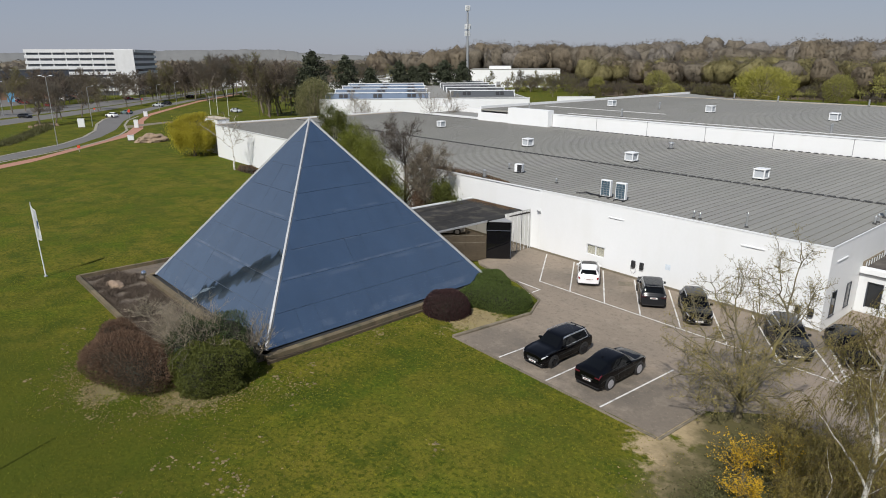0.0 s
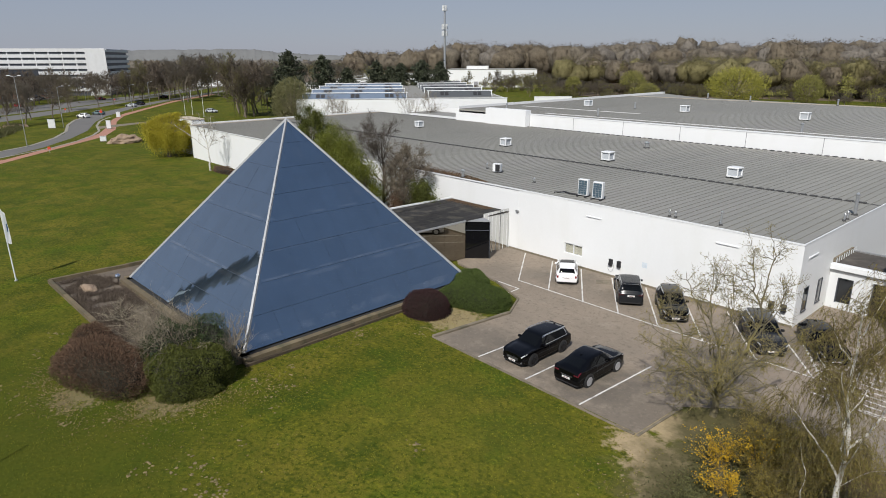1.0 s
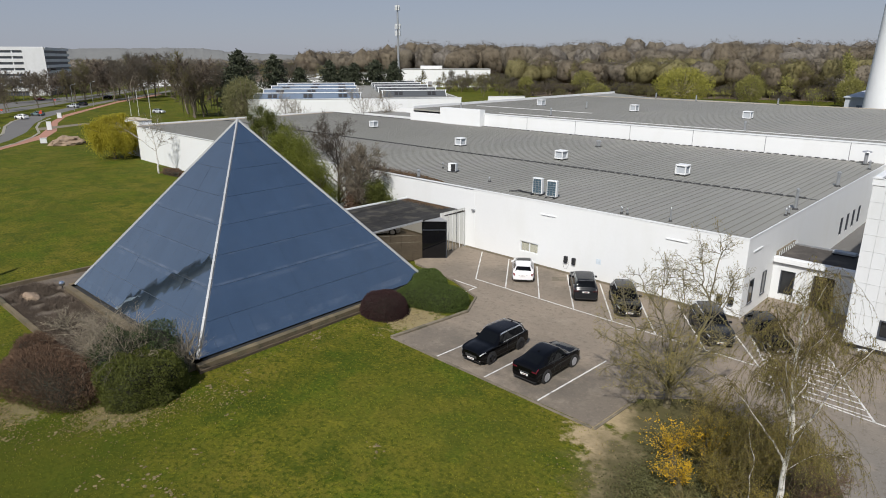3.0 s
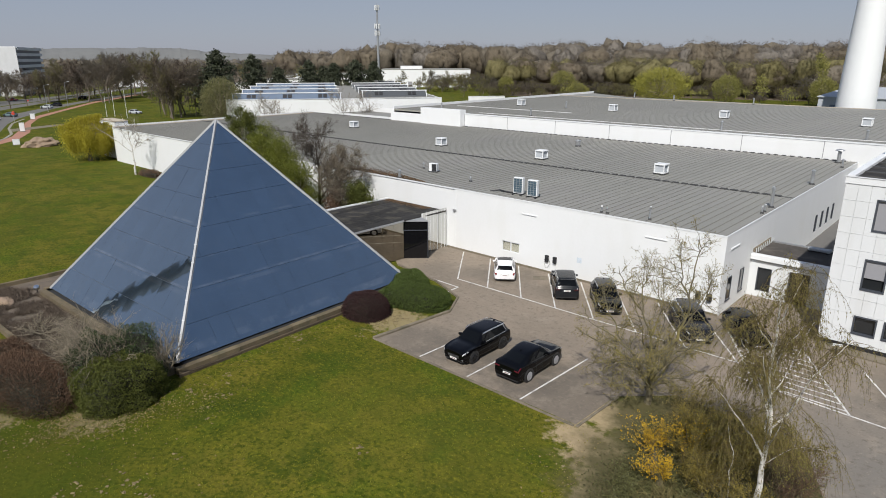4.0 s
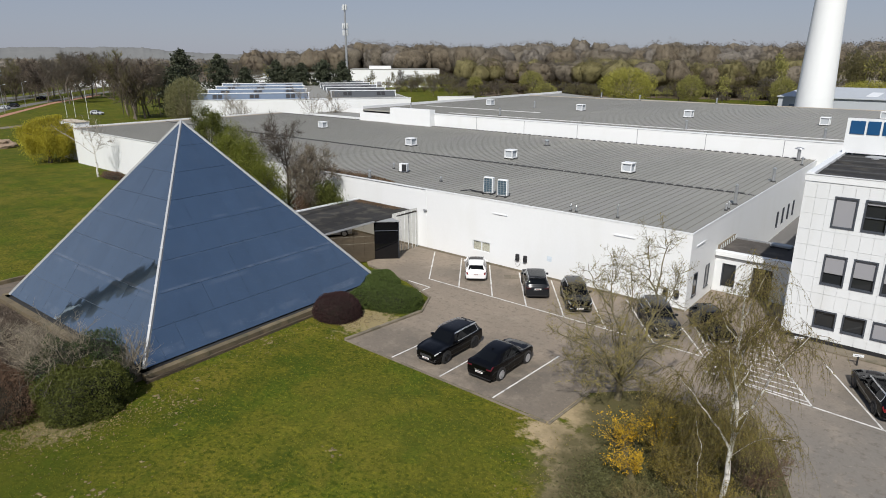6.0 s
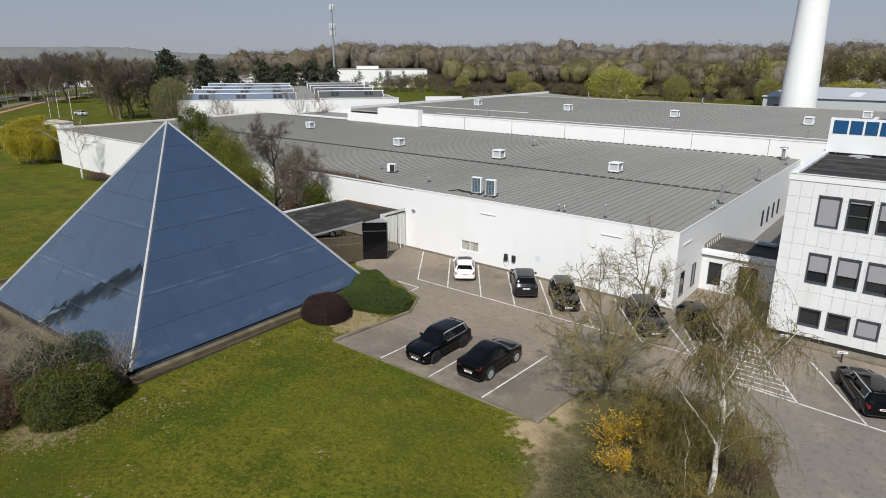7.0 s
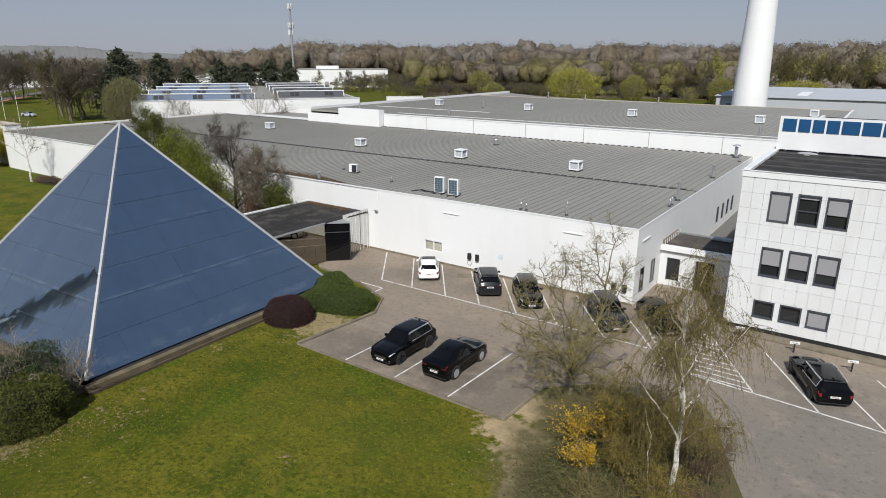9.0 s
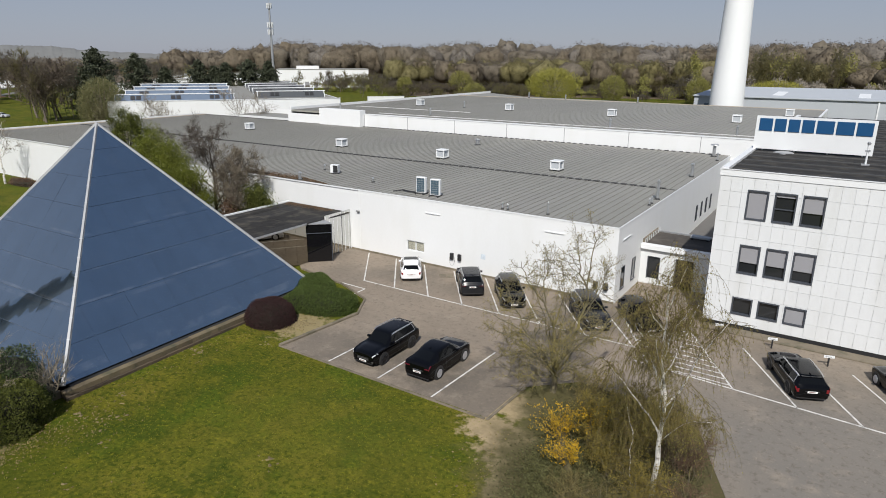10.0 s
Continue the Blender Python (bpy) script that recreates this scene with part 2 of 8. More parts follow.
# ---------- ground ----------
def layers(m):
    """Ways to lay further stains over a material: blend, noise_at, near."""
    n, l = m.node_tree.nodes, m.node_tree.links
    b = n["Principled BSDF"]
    geo = n.new("ShaderNodeNewGeometry")

    def blend(colour, source, lo, hi, amount):
        r = n.new("ShaderNodeMapRange")
        r.inputs["From Min"].default_value, r.inputs["From Max"].default_value, r.inputs["To Max"].default_value = lo, hi, amount
        l.new(source, r.inputs["Value"])
        mix = n.new("ShaderNodeMix")
        mix.data_type = "RGBA"
        l.new(r.outputs[0], mix.inputs["Factor"])
        l.new(b.inputs["Base Color"].links[0].from_socket, mix.inputs[6])
        mix.inputs[7].default_value = (*colour, 1)
        l.new(mix.outputs[2], b.inputs["Base Color"])

    def noise_at(s, detail, rough=0.55):
        t = n.new("ShaderNodeTexNoise")
        t.inputs["Scale"].default_value, t.inputs["Detail"].default_value, t.inputs["Roughness"].default_value = s, detail, rough
        l.new(geo.outputs["Position"], t.inputs["Vector"])
        return t.outputs["Fac"]

    def near(x, y, radius, wobble, s):
        """1 at the place, falling to 0 about radius away, with a ragged rim."""
        d = n.new("ShaderNodeVectorMath")
        d.operation = "DISTANCE"
        d.inputs[1].default_value = (x, y, 0)
        l.new(geo.outputs["Position"], d.inputs[0])
        a = n.new("ShaderNodeMath")
        a.operation = "MULTIPLY_ADD"
        a.inputs[1].default_value, a.inputs[2].default_value = -1 / radius, 1.0
        l.new(d.outputs["Value"], a.inputs[0])
        c = n.new("ShaderNodeMath")
        c.operation = "MULTIPLY_ADD"
        c.inputs[1].default_value = wobble
        l.new(noise_at(s, 6, 0.65), c.inputs[0])
        l.new(a.outputs[0], c.inputs[2])
        return c.outputs[0]
    return blend, noise_at, near


def ground_material():
    m = mat("lawn", (0.084, 0.089, 0.009), 0.95, var=0.4, scale=0.12, fine=4.5, bump=2.0, spec=0.1)
    blend, noise_at, near = layers(m)
    blend((0.145, 0.122, 0.018), noise_at(0.13, 6, 0.62), 0.46, 0.62, 0.8)       # dry yellowed grass
    blend((0.04, 0.06, 0.006), noise_at(0.3, 7, 0.65), 0.48, 0.62, 0.85)     # lush patches
    blend((0.17, 0.145, 0.055), noise_at(1.7, 6, 0.7), 0.62, 0.74, 0.6)      # thin spots
    blend((0.03, 0.047, 0.004), noise_at(0.9, 9, 0.75), 0.5, 0.62, 0.75)      # tufts
    blend((0.2, 0.175, 0.018), noise_at(0.62, 8, 0.72), 0.54, 0.66, 0.42)      # yellow-green cushions of moss
    blend((0.21, 0.185, 0.016), noise_at(1.8, 9, 0.78), 0.53, 0.66, 0.5)      # pale blades
    blend((0.055, 0.092, 0.006), noise_at(0.24, 7, 0.66), 0.5, 0.62, 0.55)      # fresh green patches
    blend((0.024, 0.04, 0.003), noise_at(3.6, 4, 0.6), 0.5, 0.62, 0.7)      # dark clumps
    blend((0.22, 0.2, 0.014), noise_at(5.5, 4, 0.6), 0.54, 0.67, 0.6)      # sunlit clumps
    blend((0.02, 0.035, 0.003), noise_at(11.0, 3, 0.6), 0.52, 0.64, 0.6)
    for x, y, radius in ((-19, 21, 9), (-24, 19, 8), (-15, 20, 6)):
        blend((0.135, 0.125, 0.02), near(x, y, radius, 1.2, 0.7), 0.75, 1.4, 0.12)      # drier sward by the lot
    for x, y, radius in ((-40, -2, 17), (-30, 2, 12)):
        blend((0.05, 0.06, 0.006), near(x, y, radius, 1.0, 0.25), 0.5, 1.1, 0.6)      # mossy shade-green sward
    for x, y, radius, amount in ((-13.6, 24.8, 1.6, 0.95), (-12.1, 24.1, 1.8, 0.95), (-10.9, 22.8, 1.7, 0.9), (-10.3, 21.2, 1.5, 0.8), (-13.2, 27.4, 1.8, 0.9), (-30.6, 28.6, 2.6, 0.6)):
        blend((0.36, 0.28, 0.17), near(x, y, radius, 2.2, 1.6), 1.15, 1.5, amount)  # bare sandy soil
    for x, y, radius in ((-33.3, 9.3, 5.6), (-36.9, 5.8, 4.8), (-9.5, 19.5, 4.0)):
        blend((0.25, 0.195, 0.12), near(x, y, radius * 0.8, 1.7, 2.6), 1.4, 1.65, 0.55)    # scattered dead leaves
    for x, y, radius in ((-7.5, 25, 7.5), (-6, 20, 7), (-8.5, 29, 4), (-3.0, 22, 5.5), (-3.5, 16.5, 5.5), (-4, 27, 4), (-2.8, 25.4, 4), (-9.4, 23.2, 3.2), (-11.4, 29.2, 3.4), (-8.6, 30.8, 3.6)):
        blend((0.085, 0.075, 0.036), near(x, y, radius, 0.8, 0.7), 0.5, 0.85, 0.9)    # litter under the shrubs; last two patches also stand in for shadowed ground
    return m


M["lawn"] = ground_material()
blend, noise_at, near = layers(M["asphalt"])
for x, y, radius in ((-15.5, 27.2, 5.5), (-19.3, 28.6, 4.2), (-23.2, 28.4, 4.0), (-27, 27.2, 3.6), (-30.6, 42, 3.5), (-14.5, 41.5, 4.5), (-1, 38.5, 3.5)):
    blend((0.095, 0.083, 0.068), near(x, y, radius, 1.4, 0.9), 0.75, 1.3, 0.55)      # darker, oil-stained bays
blend((0.15, 0.142, 0.128), near(3, 30, 15, 0.6, 0.3), 0.35, 0.95, 0.75)      # greyer surface by the office
blend((0.285, 0.24, 0.185), noise_at(0.55, 9, 0.7), 0.53, 0.68, 0.55)      # worn pale patches
blend((0.11, 0.092, 0.072), noise_at(2.4, 9, 0.78), 0.52, 0.63, 0.75)      # pitting
blend((0.34, 0.285, 0.22), noise_at(5.0, 6, 0.8), 0.57, 0.7, 0.6)      # light grit
bm = bmesh.new()
bmesh.ops.create_grid(bm, x_segments=60, y_segments=60, size=3000)
tagged(part("ground", bm, "lawn", label="mown lawn with dry and mossy patches, running to open country", kind="structure"), category="lawn")

HALL_E, HALL_W, HALL_S, HALL_N, HALL_Z = -13.8, -121.5, 44.75, 89.2, 6.0
lot_outline = [(-29.3, 25.5), (-14.0, 25.5), (-13.85, 29.4), (-11.4, 31.8), (-6.5, 31.6), (-4.4, 30.4), (-3.2, 27.6), (-2.1, 25.2), (-1.6, 14), (-2.4, -30), (48, -30), (48, 44.7),
               (-7.35, 44.7), (-7.35, 50.98), (-13.78, 50.98), (-13.78, 44.7), (-41.2, 44.7), (-41.2, 38.6), (-39.6, 37.3), (-34, 36.4), (-30.2, 34.8), (-28.8, 32.2)]
lot = tagged(part("parking_lot", slab(lot_outline, -0.2, 0.012), "asphalt", kind="structure"), "worn brown-grey asphalt parking lot with white bay lines", "parking lot")
tagged(part("service_yard", slab([(-13.79, 56.02), (-7.41, 56.02), (-7.41, 89.2), (-13.79, 89.2)], -0.2, 0.012), "old_asphalt", kind="structure"), "dark asphalt yard between the hall and the office", "yard")


def stripes(name, rows, width=0.105):
    """Painted lines (x0, y0, x1, y1), each a part of the lot."""
    for x0, y0, x1, y1 in rows:
        d = Vector((x1 - x0, y1 - y0, 0)).normalized()
        s = Vector((-d.y, d.x, 0)) * width / 2
        a, c = Vector((x0, y0, 0)), Vector((x1, y1, 0))
        bm = slab([(p.x, p.y) for p in (a - s, c - s, c + s, a + s)], 0.012, 0.017)
        part(name, bm, "paint_line", lot)


stripes("bay_line", [(-25.3, 25.6, -25.0, 31.9), (-21.4, 25.6, -21.25, 32.1), (-17.58, 25.6, -17.3, 32.45)])
stripes("bay_line", [(-37.8, 44.5, -33.1, 38.2), (-34.5, 44.5, -29.85, 38.15), (-31.3, 44.5, -26.45, 38.1), (-28.1, 44.5, -23.3, 38.1), (-24.9, 44.5, -20.15, 38.2),
                     (-21.6, 44.5, -16.9, 38.2), (-18.2, 44.5, -13.5, 38.2), (-14.9, 44.5, -10.2, 38.2)])
stripes("edge_line", [(-33.15, 38.2, -10.1, 38.2)], 0.11)
stripes("edge_line", [(-38.3, 36.9, -31.7, 36.68), (-31.72, 36.68, -31.7, 35.1)], 0.12)
stripes("edge_line", [(-9.6, 36.3, 12, 34.75)], 0.12)
stripes("bay_line", [(-7.5, 42.5, -3.75, 35.85), (-4.29, 42.2, -0.5, 35.64), (-1.2, 42.0, 2.54, 35.4), (1.89, 41.7, 5.7, 35.2), (5.1, 41.5, 8.9, 35.0)])
stripes("hatch_line", [(-12.3, 42.7, -7.5, 42.5)] + [(-11.9 + 0.36 * i, 41.9 - 0.62 * i, -7.15 + 0.35 * i, 41.85 - 0.62 * i) for i in range(10)], 0.11)
stripes("hatch_line", [(-12.3, 42.7, -8.6, 36.2)], 0.12)


def kerb_run(parent, points, w=0.16, h=0.13, step=1.0):
    piece = bmesh.new()
    box(piece, 0, step - 0.015, -w / 2, w / 2, -0.1, h)
    bmesh.ops.bevel(piece, geom=[e for e in piece.edges if all(v.co.z > 0 for v in e.verts)], offset=0.02, segments=1, affect="EDGES")
    me = bpy.data.meshes.new("kerb_stone")
    piece.to_mesh(me)
    piece.free()
    me.materials.append(M["kerb"])
    for (x0, y0), (x1, y1) in zip(points, points[1:]):
        length, turn = math.hypot(x1 - x0, y1 - y0), math.degrees(math.atan2(y1 - y0, x1 - x0))
        k = max(1, round(length / step))
        for i in range(k):
            s = length / k / step
            shared("kerb_stone", me, pose(x0 + (x1 - x0) * i / k, y0 + (y1 - y0) * i / k, random.uniform(-0.012, 0.012), 0, 0, turn + random.uniform(-0.6, 0.6)) @ Matrix.Diagonal((s, 1, 1, 1)), parent)


kerb = thing("kerb", label="weathered concrete kerb stones edging the parking lot", category="kerb", kind="structure")
kerb_run(kerb, [(-29.45, 25.42), (-14.0, 25.3)], h=0.06)
kerb_run(kerb, [(-13.85, 25.3), (-13.7, 29.4)], h=0.06)
kerb_run(kerb, [(-29.4, 25.4), (-28.75, 32.3)], w=0.24, h=0.16)
kerb_run(kerb, [(-28.75, 32.3), (-30.2, 34.9), (-34, 36.5), (-39.6, 37.4)], h=0.12)

# access road, red cycle path and the avenue beyond
for name, pts, m, lab, cat, z in (
        ("access_road", [(-118, -14), (-142.8, 11.7), (-146.9, 17.7), (-157.9, 26.6), (-172.4, 35.2), (-188.2, 42.4), (-214, 50.8), (-232.3, 58.4), (-266.6, 78.2), (-294.1, 98.4), (-345.2, 141), (-500, 270),
                         (-510, 264), (-363.4, 148.9), (-311.1, 105.1), (-283.8, 83.9), (-253.9, 63.8), (-233.5, 51.5), (-218, 45.2), (-199.9, 40.4), (-183.3, 35.9), (-169.3, 28.7), (-156.4, 19), (-150.6, 12.5), (-126, -14)],
         "old_asphalt", "grey asphalt side road curving up to the avenue", "road", 0.012),
        ("cycle_path", [(-108, -14), (-132.8, 10.6), (-137.7, 16), (-151, 26.4), (-163, 35.8), (-170.9, 42.1), (-186.2, 48.8), (-209.3, 55.4), (-229.3, 63.2), (-252.8, 77.5), (-289.3, 100.8), (-340, 142),
                        (-343, 140), (-297.3, 103), (-261.9, 80.6), (-237.6, 65), (-216.6, 56), (-194.3, 48.7), (-178.7, 42.8), (-166.3, 35.3), (-155.4, 26.9), (-143.4, 17.8), (-138, 11.6), (-112, -14)],
         "red_path", "red concrete cycle path beside the side road", "path", 0.018),
        ("drive_crossing", [(-198, 47.4), (-203.3, 61.1), (-186, 72), (-183, 70), (-198, 58.8), (-190.5, 46)], "kerb", "pale concrete drive crossing the cycle path", "pavement", 0.024),
        ("avenue", [(-206, -2), (-222.9, 19.9), (-241.1, 37.2), (-262, 55.2), (-290.6, 76.8), (-331.8, 106.6), (-520, 250), (-530, 244), (-347.6, 111.8), (-308.5, 81.6), (-282.6, 59.8), (-262, 40.7), (-244.4, 22.2), (-222, -6)],
         "old_asphalt", "near carriageway of the grey avenue", "road", 0.008),
        ("avenue_far_lane", [(-232, -4), (-251, 23), (-268, 41.5), (-290, 63), (-325, 93), (-356, 116), (-530, 240), (-540, 234), (-365, 117.5), (-328.9, 74.8), (-304.7, 47.8), (-292, 27.5), (-272, -4)],
         "old_asphalt", "far carriageway of the grey avenue", "road", 0.008),
        ("car_park", [(-300, 0), (-313.7, 29.4), (-338.6, 53.4), (-358.9, 69), (-417.4, 95.6), (-440, 84), (-455, 43), (-455, 0)], "old_asphalt", "grey car park beyond the avenue", "car park", 0.008)):
    tagged(part(name, slab(pts, -0.2, z), m, kind="structure"), lab, cat)


def edge_strip(parent, points, width):
    """Flat concrete edging along a line of points."""
    for (x0, y0), (x1, y1) in zip(points, points[1:]):
        d = Vector((x1 - x0, y1 - y0, 0)).normalized()
        side = Vector((-d.y, d.x, 0)) * width / 2
        a, c = Vector((x0, y0, 0)) - d * 0.1, Vector((x1, y1, 0)) + d * 0.1
        part("edge_stone", slab([(p.x, p.y) for p in (a - side, c - side, c + side, a + side)], -0.1, 0.06), "road_edge", parent)


M["road_edge"] = mat("pale_road_edging", (0.26, 0.24, 0.2), 0.9, var=0.2, scale=0.5, fine=6)
edging = thing("road_edging", label="pale concrete edging along the side road", category="kerb", kind="structure")
edge_strip(edging, [(-150.4, 12.4), (-157.4, 19.3), (-163.2, 25.2), (-175.6, 32.2), (-189.5, 37.6), (-208.8, 42.2), (-224.3, 47.5), (-240.2, 55.8)], 0.7)
edge_strip(edging, [(-140.8, 11.4), (-149.0, 20.4), (-155.7, 27.7), (-164.9, 34.6), (-175.1, 40.4), (-184.5, 44.3), (-200.4, 47.7), (-215.4, 52.4), (-228.0, 58.7)], 0.6)

# ---------- the long white hall ----------
def seam_sheets(parent, x0, x1, rows, z, pitch, near_x, name="roof_sheet"):
    """Standing-seam sheets that run along y; those east of near_x are single pieces, the rest one joined part."""
    cache, far = {}, bmesh.new()
    k = round((x1 - x0) / pitch)
    w = (x1 - x0) / k
    for r, (y0, y1) in enumerate(rows):
        for i in range(k):
            x = x0 + i * w
            if x + w / 2 > near_x:
                key = (y0, y1)
                if key not in cache:
                    bm = boxes((0.02, w - 0.02, 0.01, y1 - y0 - 0.01, 0, 0.03), (w - 0.045, w + 0.015, 0.01, y1 - y0 - 0.01, 0.03, 0.075))
                    me = bpy.data.meshes.new(name)
                    bm.to_mesh(me)
                    bm.free()
                    me.materials.append(M["roof_sheet"])
                    cache[key] = me
                shared(name, cache[key], pose(x, y0, z), parent)
            else:
                box(far, x + 0.02, x + w - 0.02, y0 + 0.01, y1 - 0.01, z, z + 0.03)
                box(far, x + w - 0.045, x + w + 0.015, y0 + 0.01, y1 - 0.01, z + 0.03, z + 0.075)
    if far.verts:
        part("far_roofing", far, "roof_sheet", parent, kind="stuff")
    else:
        far.free()


hall = thing("warehouse", label="long low white warehouse with a grey standing-seam roof", category="warehouse")
win_h = [(-33.45, -31.45, 1.05, 2.0)]
part("wall", joined(boxes(*[(a, c, HALL_S, HALL_S + 0.3, z0, z1) for a, c, z0, z1 in wall_pieces(-39.1, HALL_E, 0, HALL_Z, win_h)])), "white_wall", hall)
part("wall", boxes((HALL_W, -39.1, HALL_S + 0.06, HALL_S + 0.36, 0, HALL_Z)), "white_wall", hall)
holes = [(71.2 + 2.45 * i, 72.1 + 2.45 * i, 0.9, 2.7) for i in range(4)]
part("wall", joined(boxes(*[(HALL_E - 0.3, HALL_E, a, c, z0, z1) for a, c, z0, z1 in wall_pieces(HALL_S + 0.3, HALL_N, 0, HALL_Z, holes)])), "white_wall", hall)
part("wall", boxes((HALL_W, HALL_W + 0.3, HALL_S + 0.36, HALL_N, 0, HALL_Z)), "white_wall", hall)
for a, c, z0, z1 in holes:
    w = part("window", boxes((HALL_E - 0.07, HALL_E - 0.05, a, c, z0, z1)), "window", hall)
    part("window_frame", boxes((HALL_E - 0.045, HALL_E + 0.02, a, a + 0.08, z0, z1), (HALL_E - 0.045, HALL_E + 0.02, c - 0.08, c, z0, z1)), "frame", w)
part("roof_deck", boxes((HALL_W + 0.1, HALL_E - 0.1, HALL_S + 0.1, HALL_N + 0.2, HALL_Z - 0.3, HALL_Z - 0.004)), "roof_sheet", hall)
part("roof_edge", boxes((HALL_W - 0.03, HALL_E + 0.03, HALL_S - 0.03, HALL_S + 0.07, HALL_Z - 0.06, HALL_Z + 0.05)), "white_metal", hall)
part("roof_edge", boxes((HALL_E - 0.07, HALL_E + 0.02, HALL_S + 0.08, HALL_N, HALL_Z - 0.06, HALL_Z + 0.05)), "white_metal", hall)
part("roof_edge", boxes((HALL_W - 0.05, HALL_W + 0.3, HALL_S + 0.08, HALL_N, HALL_Z - 0.2, HALL_Z + 0.14)), "coping", hall)
# window pair with cream blinds
w = part("window", boxes((-33.37, -32.5, HALL_S + 0.16, HALL_S + 0.18, 1.1, 1.95), (-32.4, -31.53, HALL_S + 0.16, HALL_S + 0.18, 1.1, 1.95)), "window", hall, "grey window with drawn vertical blinds")
part("window_frame", boxes((-33.45, -31.45, HALL_S + 0.04, HALL_S + 0.14, 1.05, 1.11), (-33.45, -31.45, HALL_S + 0.04, HALL_S + 0.14, 1.94, 2.0),
                           *[(x, x + 0.08, HALL_S + 0.04, HALL_S + 0.14, 1.11, 1.94) for x in (-33.45, -32.49, -31.53)]), "white_metal", w)
for k in range(16):
    x = -33.34 + 0.11 * k + (0.02 if k > 7 else 0)
    part("blind_slat", boxes((x, x + 0.09, HALL_S + 0.148, HALL_S + 0.152, 1.12, 1.93)), mat("blind_slat", (0.42, 0.41, 0.33), var=0.05) if k == 0 else "blind_slat", w)
    M.setdefault("blind_slat", bpy.data.materials["blind_slat"])
# downpipe corner trim and wall joints
part("corner_trim", boxes((-39.13, -39.05, HALL_S - 0.02, HALL_S - 0.002, 0, HALL_Z - 0.07)), "white_wall", hall)
part("gutter_outlet", boxes((-39.35, -38.95, HALL_S - 0.16, HALL_S - 0.06, 3.85, 4.0)), "steel", hall)
part("plinth", boxes((-40.2, HALL_E + 0.02, HALL_S - 0.03, HALL_S - 0.002, 0.0, 0.18)), "kerb", hall)


def wall_strip_lamp(x0, x1, z):
    t = thing("wall_lamp", ((x0 + x1) / 2, HALL_S, z), "long white strip light on the hall wall", "wall lamp", "wall lamps")
    part("housing", bevelled(-(x1 - x0) / 2, (x1 - x0) / 2, -0.08, -0.002, -0.06, 0.06, 0.025), "white_metal", t)
    part("bracket", boxes((-0.06, 0.06, -0.05, 0.0, -0.08, -0.06)), "steel", t)


wall_strip_lamp(-31.3, -29.7, 4.85)
wall_strip_lamp(-19.75, -18.05, 4.92)
t = thing("wall_lamp", (HALL_E, 46.75, 4.87), "long white strip light on the hall wall", "wall lamp", "wall lamps", turn=90)
part("housing", bevelled(-0.9, 0.9, -0.08, -0.002, -0.06, 0.06, 0.025), "white_metal", t)
for x, cable in ((-28.45, True), (-27.65, False), (-15.3, False), (-14.45, False)):
    t = thing("car_charger", (x, HALL_S, 1.2), "black wall-mounted electric car charger" + (" with a coiled cable" if cable else ""), "charger", "car chargers")
    part("case", bevelled(-0.17, 0.17, -0.2, -0.002, -0.2, 0.4, 0.06, 2), "plastic", t)
    if cable:
        bm = bmesh.new()
        for i in range(24):
            a, c = 2 * math.pi * i / 24, 2 * math.pi * (i + 1) / 24
            tube(bm, (0.27 * math.cos(a), -0.06, -0.25 + 0.5 * math.sin(a)), (0.27 * math.cos(c), -0.06, -0.25 + 0.5 * math.sin(c)), 0.009, 0.009, 5, False)
        part("cable", bm, "plastic", t)
bm = bmesh.new()
for x0, x1, z0, z1 in ((-25.55, -25.1, 1.55, 2.0), ):
    box(bm, x0, x1, HALL_S - 0.012, HALL_S - 0.003, z0, z1)
tagged(part("wall_notice", bm, mat("faded_notice", (0.58, 0.64, 0.69), var=0.25, scale=6)), "small faded blue notice on the white wall", "sign")


# ---------- the rear hall ----------
rear = thing("rear_warehouse", label="taller white rear warehouse with a wide grey roof", category="warehouse")
R_S, R_N, R_E, R_W, R_Z = 89.25, 152.0, -6.5, -95.0, 8.2
for i in range(8):
    x0 = -75.9 + 9.7 * i
    x1 = min(x0 + 9.66, R_E)
    if x1 > x0:
        part("wall_panel", boxes((x0 + 0.03, x1, R_S, R_S + 0.3, 0, R_Z)), "white_wall", rear)
        part("joint_cover", boxes((x0 - 0.04, x0 + 0.03, R_S - 0.03, R_S + 0.2, HALL_Z, R_Z)), "blind", rear)
part("wall", boxes((-86.0, -75.95, R_S - 1.2, R_S + 0.3, 0, R_Z + 0.75)), "white_wall", rear, "raised white parapet block")
part("wall", boxes((-95.0, -86.0, R_S - 0.6, R_S + 0.3, 0, R_Z - 0.6)), "white_wall", rear)
part("wall", boxes((R_E - 0.3, R_E, R_S + 0.3, R_N, 0, R_Z)), "white_wall", rear)
part("wall", boxes((R_W, R_E, R_N - 0.3, R_N, 0, R_Z)), "white_wall", rear)
part("parapet", boxes((R_W - 0.3, R_W, R_S + 0.3, 170, 0, R_Z + 0.5)), "white_wall", rear)
part("parapet_cap", boxes((-75.9, R_E + 0.05, R_S - 0.06, R_S + 0.4, R_Z, R_Z + 0.14)), "white_metal", rear)
part("parapet_cap", boxes((R_E - 0.35, R_E + 0.05, R_S + 0.4, R_N, R_Z, R_Z + 0.25)), "white_metal", rear)
part("parapet_cap", boxes((R_W + 0.1, R_E, R_N - 0.3, R_N + 0.1, R_Z, R_Z + 0.12)), "coping", rear)
